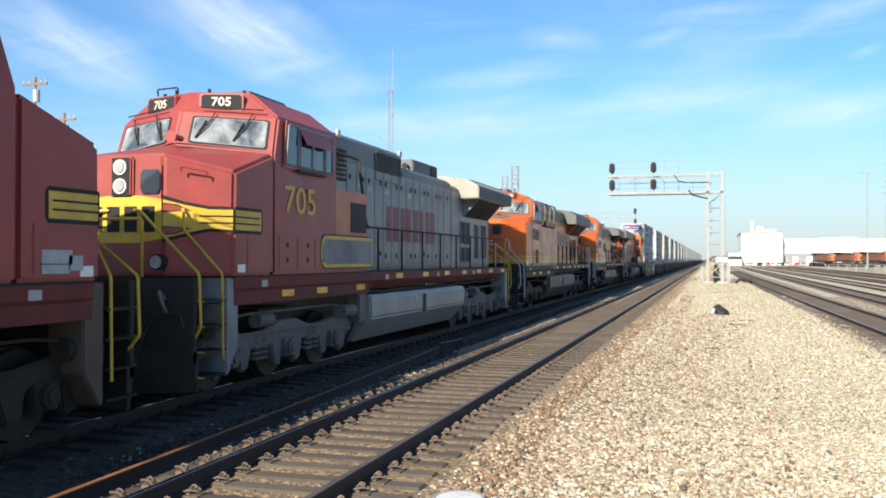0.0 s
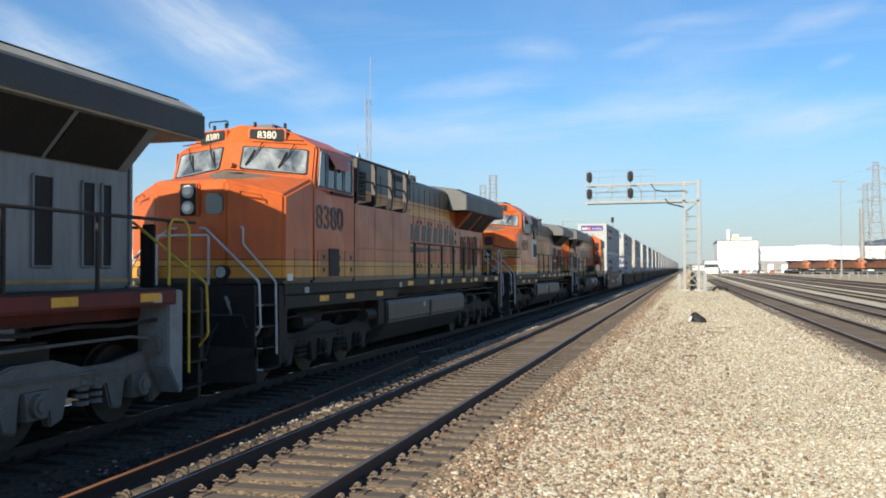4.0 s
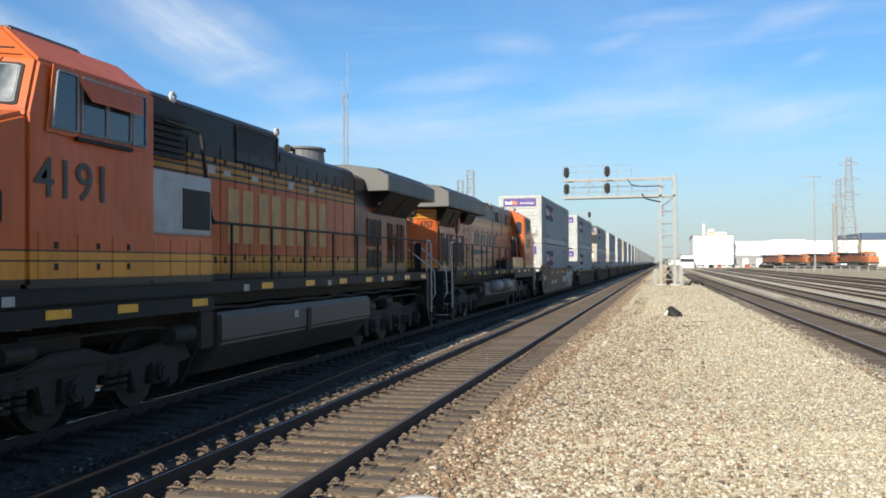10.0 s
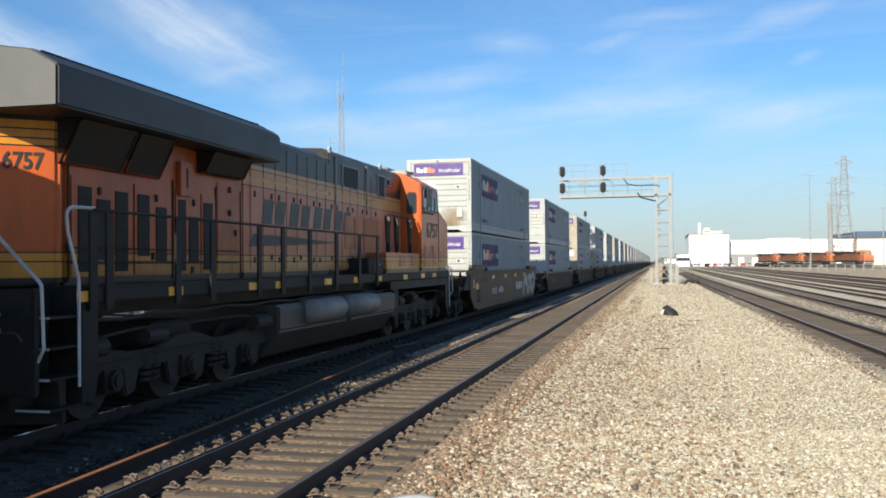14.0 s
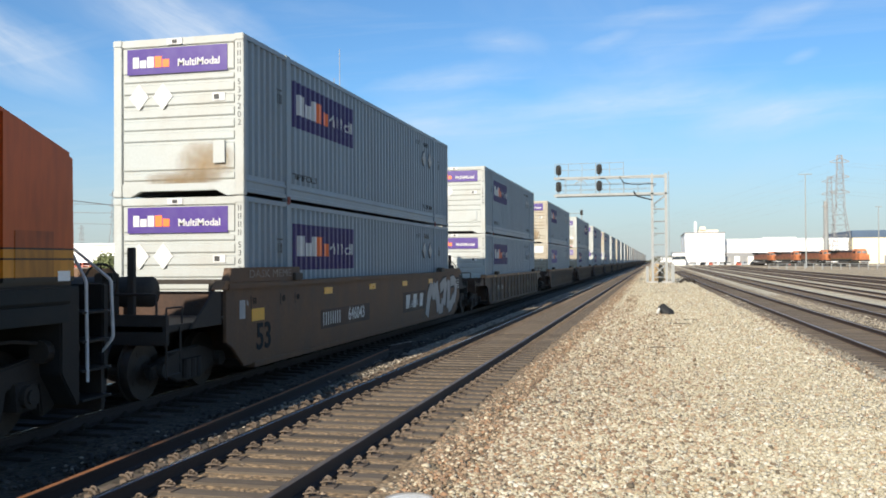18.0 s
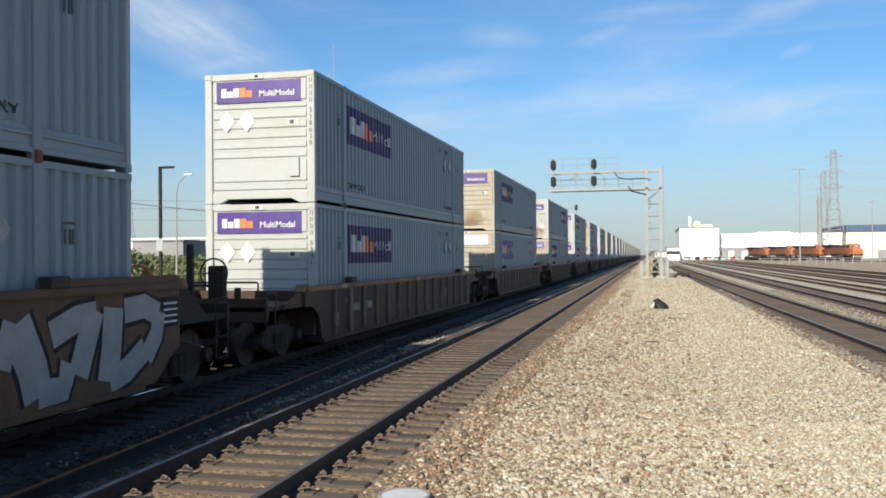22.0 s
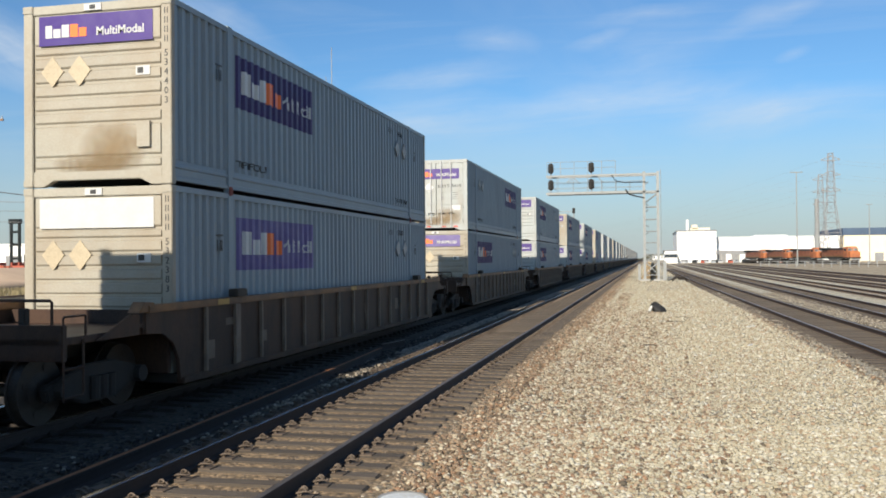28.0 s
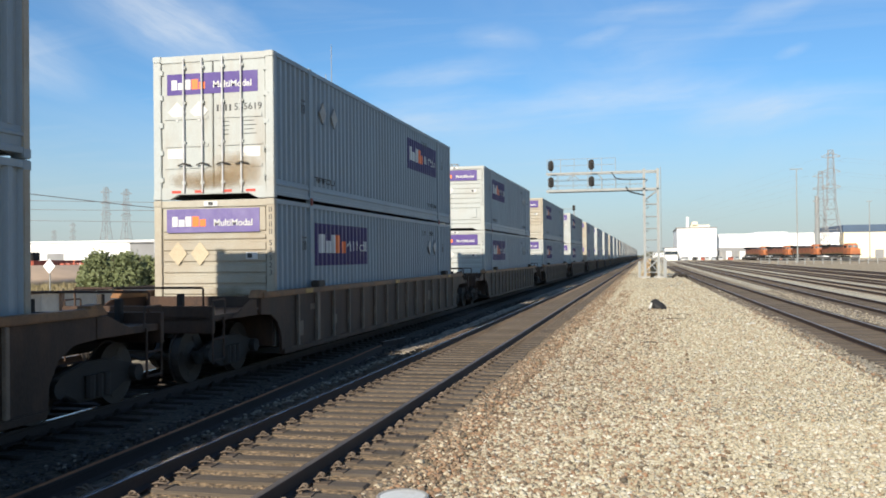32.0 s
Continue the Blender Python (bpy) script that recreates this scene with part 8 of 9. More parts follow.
def clip_mesh(m="clip", outer=False):
    """A tie plate with a bent spring clip and its shoulder on each side of the rail, and an upright loop outside it (-x)."""
    key = m + "_outer" if outer else m
    if key not in SHARED:
        bm = box(B(), -0.24, 0.24, -0.085, 0.085, -0.181, -0.17)
        if outer:
            # a second spring clip and its shoulder farther out on the tie
            box(bm, -0.43, -0.242, -0.08, 0.08, -0.181, -0.168)
            box(bm, -0.39, -0.31, -0.03, 0.03, -0.168, -0.11)
            tube(bm, [(-0.25, -0.05, -0.13), (-0.27, -0.05, -0.07), (-0.35, -0.035, -0.06), (-0.42, 0.0, -0.075), (-0.41, 0.045, -0.095), (-0.32, 0.055, -0.065), (-0.25, 0.045, -0.12)], 0.013, 4)
            tube(bm, [(-0.36, 0.0, -0.11), (-0.34, 0.01, -0.04), (-0.3, 0.02, -0.05), (-0.29, 0.02, -0.1)], 0.013, 4)
        tube(bm, [(-0.15 - 0.028 * math.sin(a * math.pi / 4), 0.004 * a - 0.016, -0.108 - 0.03 * math.cos(a * math.pi / 4)) for a in range(9)], 0.012, 4)
        for s in (1, -1):
            tube(bm, [(s * 0.06, -0.045, -0.145), (s * 0.14, -0.05, -0.125), (s * 0.22, -0.03, -0.13), (s * 0.235, 0.015, -0.13), (s * 0.17, 0.05, -0.115), (s * 0.08, 0.035, -0.14)], 0.01, 4)
            tube(bm, [(s * 0.1, 0.03, -0.15), (s * 0.12, 0.03, -0.1), (s * 0.15, 0.03, -0.088), (s * 0.18, 0.03, -0.11)], 0.011, 4)
            box(bm, min(s * 0.09, s * 0.13), max(s * 0.09, s * 0.13), -0.025, 0.025, -0.17, -0.125)
        SHARED[key] = mesh_of("rail_clip", bm, M[m])
    return SHARED[key]


def track(label, line, y0, y1, single, clips, heads, phase=0.0, step=0.47, wood="tie", clip="clip", web="railrust", sunk=0.0, low=0.0):
    e = tagged(new("railway_track"), label=label, category="railway track", kind="structure")
    n = max(2, int((y1 - y0) / 6))
    ys = [y0 + (y1 - y0) * i / n for i in range(n + 1)]
    for s in (1, -1):
        rail_line(e, [line(y) + s * 0.7525 for y in ys], ys, M[web], heads[0 if s < 0 else 1])
    rest, plates = B(), B()
    y, k = y0 + phase, 0
    while y < y1:
        a = 1 if k % 2 else -1
        if single[0] <= y <= single[1]:
            t = part("tie", tie_mesh(wood), None, e, "", (line(y) + 0.03 * math.sin(k * 7.3), y + 0.012 * math.sin(k * 3.1), 0.004 * math.sin(k * 5.7) - sunk))
            t.rotation_euler = (0, 0, 0.012 * math.sin(k * 2.3))
            if y < clips:
                for s in (1, -1):
                    part("rail_clip", clip_mesh(clip, s < 0), None, t, "", (s * 0.7525 - 0.03 * math.sin(k * 7.3), 0.01 * math.sin(k * 4.1), 0)).rotation_euler = (0, 0, 0.09 * math.sin(k * 5.3 + s) + (math.pi if s > 0 else 0.0))
        elif y < 260:
            box(rest, line(y) - 1.3, line(y) + 1.3, y - 0.11, y + 0.11, -0.34, -0.19 - sunk)
        if clips and clips <= y < 150:
            for s in (1, -1):
                x = line(y) + s * 0.7525
                box(plates, x - 0.24, x + 0.24, y - 0.085, y + 0.085, -0.185, -0.168)
                for d in (-0.16, 0.16):
                    box(plates, x + d - 0.05, x + d + 0.05, y - 0.04, y + 0.04, -0.168, -0.11)
        y += step
        k += 1
    tagged(part("far_ties", rest, M[wood], e), kind="stuff")
    if clips:
        tagged(part("far_clips", plates, M[clip], e), kind="stuff")
    e.location.z = -low
    return e


track("near railway track of worn wooden ties and steel rails", lambda y: XT, -200.18, 1500.0, (6.5, 75.0), 46.0, (M["railhead"], M["railworn"]), 0.194, 0.486)
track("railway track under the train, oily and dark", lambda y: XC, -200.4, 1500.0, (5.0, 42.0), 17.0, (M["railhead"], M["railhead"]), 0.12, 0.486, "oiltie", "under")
track("yard track sunk in the gravel, bending towards the main line", lambda y: 4.3 + 2.1 * math.exp(-y / 80), 8.0, 190.0, (15.0, 70.0), 0.0, (M["railhead2"], M["railhead2"]), web="yardrail", sunk=-0.05, low=0.09)
for k, x in enumerate((9.27, 13.05, 16.9, 20.8, 24.7)):
    track("straight yard track on brown ballast", lambda y: x, 20.0 + 8 * k, 320.0, (30.0, 60.0) if k == 0 else (0.0, 0.0), 0.0, (M["railhead2"], M["railhead2"]), web="yardrail", sunk=-0.05 if k < 1 else 0.0, low=0.09)
track("straight yard track on brown ballast", lambda y: -13.0, 10.0, 300.0, (0.0, 0.0), 0.0, (M["railhead2"], M["railhead2"]))

# loose things on the ground
spare = tagged(new("spare_rail"), label="rusty spare rail lying between the tracks", category="rail")
rail_line(spare, [-5.68, -5.78, -5.89, -6.0, -6.13, -6.29, -6.46], [5.5, 8.3, 11.0, 13.4, 15.7, 18.8, 21.4], M["railrust"], M["oldrail"])
spare.location.z = -0.1
offcut = tagged(new("rail_offcut"), label="short offcut of rail on the ballast", category="rail")
rail_line(offcut, [-6.7, -6.45], [22.3, 23.6], M["railrust"], M["railhead2"])
offcut.location.z = -0.1
bm = B()
bmesh.ops.create_icosphere(bm, subdivisions=3, radius=1)
for v in bm.verts:
    d = 1 + 0.28 * noise.noise(v.co * 1.6 + Vector((3, 1, 0))) + 0.12 * noise.noise(v.co * 4)
    v.co = Vector((v.co.x * 0.34 * d, v.co.y * 0.3 * d, max(-0.02, v.co.z * 0.24 * d + 0.08 - 0.1 * v.co.x + 0.16 * math.exp(-((v.co.x + 0.45) ** 2 + v.co.y ** 2) * 7))))
tagged(part("rubbish_bag", bm, M["rubber"], None, loc=(0.46, 39.3, -0.24), smooth=True), label="crumpled black sack lying on the gravel", category="rubbish")
bm = B()
bmesh.ops.create_icosphere(bm, subdivisions=2, radius=1)
for v in bm.verts:
    v.co = Vector((v.co.x * 0.06 + 0.05 * v.co.z, v.co.y * 0.07, v.co.z * 0.15)) * (1 + 0.3 * noise.noise(v.co * 3))
tagged(part("paper_scrap", bm, M["decalwhite"], None, loc=(0.12, 39.1, -0.1)), label="scrap of white paper beside the black sack", category="rubbish")
for x, y, a in ((5.75, 23.0, 0.2), (3.3, 31.0, 0.9), (4.6, 60.0, 0.3), (2.6, 24.5, 1.2)):
    bm = soften(box(B(), -0.22, 0.22, -0.05, 0.05, 0, 0.03), 0.008)
    o = tagged(part("litter", bm, M["decalwhite"], None, loc=(x, y, -0.235)), label="pale scrap lying on the ballast", category="rubbish")
    o.rotation_euler = (0, 0, a)
for x, y, w in ((0.9, 33.0, 0.8), (0.1, 24.0, 0.6), (1.3, 35.5, 0.5)):
    bm = tube(B(), [(-w / 2, 0, 0.01), (-w * 0.1, 0.06, 0.02), (w / 2, -0.03, 0.01)], 0.015, 5)
    tagged(part("twig", bm, M["railrust"], None, loc=(x, y, -0.22)), label="thin dark stick on the gravel", category="stick")
# the cover's near-white colour carries the sky's reflection
M["lidgrey"] = mat("pale_grey_plastic", (0.62, 0.64, 0.63), 0.5, vary=0.2, dirt=(0.3, 0.26, 0.2), dirt_amount=0.5, scale=6)
lid = tagged(new("ground_lid"), label="round pale cover with a grey metal rim set in the gravel", category="cover")
lid.location, lid.scale = (-2.24, 8.06, -0.24), (0.64, 0.64, 0.9)
bm = B()
for k in range(40):
    a0, a1 = 2 * math.pi * k / 40, 2 * math.pi * (k + 1) / 40
    q = [(r * math.cos(a), r * math.sin(a), z) for a in (a0, a1) for r, z in ((0.38, 0.0), (0.385, 0.1), (0.36, 0.115), (0.33, 0.1))]
    faces(bm, q, [(0, 4, 5, 1), (1, 5, 6, 2), (2, 6, 7, 3)])
bmesh.ops.remove_doubles(bm, verts=bm.verts, dist=0.001)
part("rim", bm, M["silvertank"], lid, smooth=True)
part("cover", rod(B(), (0, 0, 0.0), (0, 0, 0.1), 0.332, 40), M["lidgrey"], lid)

# ---- signal bridge, yard, buildings, masts ----
M["galv"] = mat("galvanised_steel", (0.26, 0.27, 0.265), 0.6, 0.1, vary=0.15, dirt=(0.16, 0.15, 0.13), dirt_amount=0.3)
M["concrete"] = mat("concrete", (0.32, 0.31, 0.285), 0.9, vary=0.2, bump=0.005)
M["wallwhite"] = mat("white_shed_wall", (0.82, 0.81, 0.78), 0.7, vary=0.06, scale=0.05, bump_scale=0.4)
M["wallcream"] = mat("cream_shed_wall", (0.75, 0.66, 0.48), 0.7, vary=0.06, scale=0.05, bump_scale=0.4)
M["roofblue"] = mat("slate_blue_shed_roof", (0.05, 0.085, 0.14), 0.6, vary=0.1, scale=0.05, bump_scale=0.4)
M["roofdark"] = mat("grey_shed_roof", (0.22, 0.22, 0.22), 0.7, vary=0.15, scale=0.05, bump_scale=0.4)
M["pylon"] = mat("dull_pylon_steel", (0.27, 0.265, 0.26), 0.7, 0.1, vary=0.15)
M["wood"] = mat("weathered_pole_wood", (0.2, 0.13, 0.09), 0.85, vary=0.3, stretch=(4, 4, 0.5))
M["duskorange"] = mat("soot_stained_orange_paint", (0.45, 0.15, 0.055), 0.7, vary=0.3, dirt=(0.05, 0.04, 0.035), dirt_amount=0.6, scale=0.6)
M["leaf"] = mat("bush_leaf", (0.145, 0.165, 0.07), 0.6, vary=0.6, scale=1.5)
M["bark"] = mat("bark", (0.12, 0.09, 0.06), 0.9, vary=0.3)
M["fence"] = mat("pale_fence_board", (0.5, 0.48, 0.43), 0.8, vary=0.2, each=0.15)
M["brickwall"] = mat("tan_bare_earth", (0.44, 0.32, 0.22), 0.95, vary=0.15, scale=0.5)
M["liftred"] = mat("dull_red_machine_paint", (0.4, 0.09, 0.05), 0.6, vary=0.2)


def lattice(bm, a, b, w0, w1, bays, r):
    """Four legs from a to b with cross braces on each face."""
    a, b = Vector(a), Vector(b)
    ring = []
    for k in range(bays + 1):
        t = k / bays
        c, w = a.lerp(b, t), (w0 + (w1 - w0) * t) / 2
        ring.append([c + Vector((sx * w, sy * w, 0)) for sx, sy in ((-1, -1), (1, -1), (1, 1), (-1, 1))])
    for k in range(bays):
        for i in range(4):
            j = (i + 1) % 4
            rod(bm, ring[k][i], ring[k + 1][i], r, 5)
            rod(bm, ring[k + 1][i], ring[k + 1][j], r * 0.6, 4)
            rod(bm, ring[k][i] if k % 2 else ring[k][j], ring[k + 1][j] if k % 2 else ring[k + 1][i], r * 0.6, 4)
    return bm


# signal bridge over the two main tracks
g = tagged(new("signal_bridge"), label="galvanised cantilever signal bridge with four black signal heads", category="signal bridge")
GY = 93.0
for x in (-0.2, 1.15):
    for y in (GY - 0.65, GY + 0.65):
        part("leg", soften(box(B(), x - 0.13, x + 0.13, y - 0.1, y + 0.1, -0.1, 10.75), 0.01), M["galv"], g)
for y in (GY - 0.65, GY + 0.65):
    for z in (0.35, 1.75, 2.45, 3.6, 4.75, 5.95, 7.2, 8.72, 10.55):
        part("rung", rod(B(), (-0.2, y, z), (1.15, y, z), 0.045, 5), M["galv"], g)
    for z0, z1 in ((0.35, 1.75), (1.75, 0.35), (1.75, 2.45), (2.45, 1.75), (7.6, 8.6)):
        part("brace", rod(B(), (-0.2, y, z0), (1.15, y, z1), 0.045, 5), M["galv"], g)
    for k, z in enumerate((3.0, 4.4, 5.4, 6.7, 7.6, 9.5)):
        part("climbing_step", rod(B(), (-0.15, y, z), (0.22, y, z + (0.25 if k % 2 else -0.2)), 0.028, 5), M["galv"], g)
for z in (2.45, 4.75, 7.2, 10.55):
    for x in (-0.2, 1.15):
        part("cross_tie", rod(B(), (x, GY - 0.65, z), (x, GY + 0.65, z), 0.04, 5), M["galv"], g)
part("conduit", rod(B(), (1.42, GY - 0.7, 0.0), (1.42, GY - 0.7, 10.9), 0.03, 6), M["galv"], g, "thin conduit up the post")
for y in (GY - 0.65, GY + 0.65):
    part("lower_chord", soften(box(B(), -10.0, 1.25, y - 0.1, y + 0.1, 8.62, 8.82), 0.01), M["galv"], g)
    part("upper_chord", soften(box(B(), -10.0, 1.25, y - 0.09, y + 0.09, 10.42, 10.6), 0.01), M["galv"], g)
    part("guard_rail", rod(B(), (-9.9, y, 9.3), (-0.3, y, 9.3), 0.02, 5), M["galv"], g)
    part("guard_rail", rod(B(), (-9.9, y, 9.85), (-0.3, y, 9.85), 0.024, 5), M["galv"], g)
    for x in (-9.8, -8.9, -7.3, -5.8, -4.4, -3.0, -1.6):
        part("truss_post", rod(B(), (x, y, 8.8), (x, y, 10.45 if x in (-8.9, -7.3, -5.8) else 9.85), 0.022, 5), M["galv"], g)
    for x0, x1 in ((-7.3, -7.9), (-7.3, -6.7), (-4.8, -4.3)):
        part("truss_brace", rod(B(), (x0, y, 10.42), (x1, y, 9.85), 0.035, 5), M["galv"], g)
part("walkway", box(B(), -9.9, 0.0, GY - 0.55, GY + 0.55, 8.83, 8.88), M["galv"], g)
for z in (11.3, 11.95):
    part("hand_rail", rod(B(), (-9.9, GY - 0.7, z), (-3.0, GY - 0.7, z), 0.025, 5), M["galv"], g)
for k in range(6):
    part("rail_post", rod(B(), (-9.9 + k * 1.38, GY - 0.7, 10.6), (-9.9 + k * 1.38, GY - 0.7, 11.95), 0.025, 5), M["galv"], g)
part("cable_loop", tube(B(), [(-3.4, GY - 0.75, 10.5), (-3.0, GY - 0.75, 9.9), (-2.2, GY - 0.75, 9.7), (0.0, GY - 0.75, 9.7)], 0.05, 5), M["black"], g)
part("cable_loop", tube(B(), [(-2.0, GY - 0.75, 9.0), (-1.7, GY - 0.75, 8.5), (-1.0, GY - 0.75, 8.3), (-0.2, GY - 0.75, 8.1)], 0.07, 5), M["black"], g)
for x in (-9.5, -5.4):
    for z in (11.3, 9.6):
        out = [(x + 0.29 * math.sin(a), z + 0.29 * math.cos(a) + (0.26 if i < 5 or i > 15 else -0.24)) for i, a in ((i, 2 * math.pi * i / 20) for i in range(20))]
        h = part("signal_head", prism(B(), out, "y", GY - 0.86, GY - 0.8), M["black"], g, "black oval signal backboard")
        for dz in (0.24, 0.0, -0.24):
            part("lamp_hood", rod(B(), (x, GY - 0.86, z + dz), (x, GY - 1.1, z + dz), 0.1, 12), M["black"], h)
        part("head_mount", rod(B(), (x, GY - 0.7, z - 0.9), (x, GY - 0.7, z + 0.4), 0.05, 6), M["galv"], g)
for x in (-0.2, 1.15):
    part("footing", soften(box(B(), x - 0.5, x + 0.5, GY - 1.1, GY + 1.1, -0.4, -0.05), 0.04), M["concrete"], g)
for x, w, top in ((1.75, 0.34, 1.75), (-0.75, 0.26, 1.45)):
    c = tagged(new("signal_cabinet"), label="tall narrow grey signal cabinet at the bridge foot", category="cabinet")
    part("body", soften(box(B(), x - w / 2, x + w / 2, GY - 0.4, GY + 0.1, -0.3, top), 0.02), M["galv"], c)
    part("door", soften(box(B(), x - w / 2 + 0.03, x + w / 2 - 0.03, GY - 0.43, GY - 0.401, -0.1, top - 0.1), 0.008), M["galv"], c)
bm = B()
tube(bm, [(2.4, GY - 1.5, -0.15), (2.9, GY - 1.2, 0.25), (3.2, GY - 1.0, -0.1), (3.5, GY - 1.4, 0.2), (3.8, GY - 1.0, -0.15)], 0.14, 6)
tagged(part("scrap_pile", bm, M["under"], None), label="dark heap of scrap at the bridge foot", category="scrap", kind="stuff")

s2 = tagged(new("signal_bridge"), label="distant galvanised signal bridge with a pair of heads", category="signal bridge")
part("post", rod(B(), (-15.0, 192, -0.5), (-15.0, 192, 12.9), 0.12, 8), M["galv"], s2)
part("post", rod(B(), (-25.6, 192, -0.5), (-25.6, 192, 12.3), 0.14, 8), M["galv"], s2)
for z in (9.2, 10.9, 12.1):
    part("chord", rod(B(), (-25.6, 192, z), (-15.0, 192, z), 0.07, 6), M["galv"], s2)
for k in range(9):
    part("truss_brace", rod(B(), (-25.4 + k * 1.15, 192, 9.2 if k % 2 else 10.9), (-24.25 + k * 1.15, 192, 10.9 if k % 2 else 9.2), 0.035, 5), M["galv"], s2)
    part("rail_post", rod(B(), (-25.4 + k * 1.15, 192, 10.9), (-25.4 + k * 1.15, 192, 12.1), 0.03, 5), M["galv"], s2)
for z in (11.7, 9.5):
    part("signal_head", soften(box(B(), -15.3, -14.7, 191.6, 191.8, z, z + 1.1), 0.08), M["black"], s2)

# masts and pylons
def mast(name, label, x, y, h, w, whips, m="pylon", bays=14):
    e = tagged(new(name), label=label, category="mast")
    part("lattice", lattice(B(), (x, y, -0.6), (x, y, h), w, w * 0.8, bays, w * 0.05), M[m], e)
    for dx, z0, z1 in whips:
        part("whip", rod(B(), (x + dx, y, z0), (x + dx, y, z1), 0.055, 5), M["galv"], e)
    return e
mast("radio_mast", "slim pale lattice radio mast with whip aerials", -44.3, 122.3, 26.6, 0.7, ((0.35, 26.0, 32.8), (-0.5, 24.5, 28.6)))
part("side_aerial", tube(B(), [(-45.0, 122.3, 19.5), (-46.0, 122.3, 19.5), (-46.0, 122.3, 20.2)], 0.05, 5), M["galv"], bpy.data.objects["radio_mast"])
mast("lattice_tower", "distant square lattice tower", -52.0, 245.0, 28.0, 2.2, (), bays=12)
mast("lattice_tower", "distant square lattice tower", -55.3, 247.0, 25.5, 1.8, (), bays=12)


def pylon(x, y, h, w, label):
    e = tagged(new("power_pylon"), label=label, category="pylon")
    part("body", lattice(lattice(B(), (x, y, -0.5), (x, y, h * 0.55), w, w * 0.32, 6, h * 0.003), (x, y, h * 0.55), (x, y, h), w * 0.36, w * 0.2, 7, h * 0.0026), M["pylon"], e)
    for k in (0.66, 0.8, 0.94):
        for s in (1, -1):
            part("cross_arm", tube(B(), [(x, y, h * k + h * 0.035), (x + s * w * 0.42, y, h * k), (x, y, h * k - h * 0.012)], h * 0.0035, 5), M["pylon"], e)
    return e
pylon(64.5, 344, 39.0, 8.0, "tall steel lattice power pylon beyond the yard")
pylon(61.0, 344, 31.5, 6.5, "tall steel lattice power pylon beyond the yard")
pylon(-192, 292, 29.0, 5.5, "distant grey lattice power pylon")
pylon(-187, 297, 28.5, 5.5, "distant grey lattice power pylon")
pylon(-300, 410, 18.5, 5.0, "distant grey lattice power pylon")
pylon(-289, 410, 22.0, 5.0, "distant grey lattice power pylon")


def cable(a, b, sag, r, label="thin dark overhead power cable"):
    pts = [Vector(a).lerp(Vector(b), i / 14) - Vector((0, 0, sag * 4 * (i / 14) * (1 - i / 14))) for i in range(15)]
    tagged(part("power_cable", tube(B(), pts, r, 4), M["pylon"], None), label=label, category="cable", group="overhead cables")
for k, z in enumerate((25.8, 30.8, 35.9)):
    for s in (-5.2, 5.2):
        cable((64.5 + s, 344, z), (-120 + s, 1100, z), 9, 0.018)
        cable((64.5 + s, 344, z), (260 + s, 330, z), 7, 0.018)
cable((-35.4, 35.4, 6.25), (-29.5, 60.0, 5.3), 0.1, 0.025)
for z, y in ((8.0, 52.0), (9.3, 60.0), (7.4, 70.0)):
    cable((-120, y - 10, z + 1.5), (-22, y + 55, z), 1.2, 0.03)

for x, y, h, arm in ((38.0, 247.0, 24.0, 1.6), (69.0, 308.0, 18.5, 0.9)):
    e = tagged(new("yard_light_mast"), label="tall thin yard light mast", category="light mast")
    part("pole", rod(B(), (x, y, -0.3), (x, y, h), 0.2, 8, 0.11), M["galv"], e)
    part("head_frame", soften(box(B(), x - arm, x + arm, y - 0.2, y + 0.2, h - 0.15, h + 0.06), 0.05), M["galv"], e)
e = tagged(new("slim_tower"), label="slim grey tower behind the yard", category="tower")
part("shaft", rod(B(), (72.0, 415, -0.5), (72.0, 415, 27.0), 1.1, 10, 0.9), M["galv"], e)

# sheds beyond the yard
def shed(name, label, x0, x1, y, depth, h, wall, roof="roofdark", windows=0, parapet=0.4, doors=0):
    e = tagged(new(name), label=label, category="building")
    part("wall", box(B(), x0, x1, y, y + depth, -0.6, h), M[wall], e)
    part("roof", box(B(), x0 - 0.3, x1 + 0.3, y - 0.3, y + depth + 0.3, h + 0.01, h + parapet), M[roof], e)
    for k in range(windows):
        x = x0 + (k + 0.5) * (x1 - x0) / windows
        w = part("window", box(B(), x - 0.9, x + 0.9, y - 0.06, y - 0.004, h * 0.45, h * 0.45 + 1.4), M["cabglass"], e)
        part("sill", box(B(), x - 1.0, x + 1.0, y - 0.15, y - 0.004, h * 0.45 - 0.15, h * 0.45 - 0.01), M["concrete"], w)
    for k in range(doors):
        x = x0 + (k + 0.5) * (x1 - x0) / doors
        part("dock_door", box(B(), x - 1.8, x + 1.8, y - 0.08, y - 0.004, -0.4, 3.6), M["roofdark"], e)
    return e
b = shed("warehouse", "tall white windowless warehouse block in full sun", 13.4, 30.5, 420, 60, 14.0, "wallwhite", "roofdark", 0, 0.5)
part("chimney", rod(B(), (18.2, 425, 14.5), (18.2, 425, 19.4), 0.6, 10), M["wallwhite"], b)
part("roof_plant", box(B(), 19.5, 28.0, 424, 436, 14.51, 15.6), M["wallcream"], b)
part("roof_plant", box(B(), 20.0, 22.5, 423, 430, 15.61, 17.0), M["wallcream"], b)
shed("warehouse", "long low white warehouse in full sun", 30.6, 84.0, 430, 60, 11.0, "wallwhite", "wallwhite", 0, 0.4, 9)
part("raised_roof", box(B(), 48, 62, 430.5, 480, 11.42, 12.0), M["wallwhite"], bpy.data.objects["warehouse.001"])
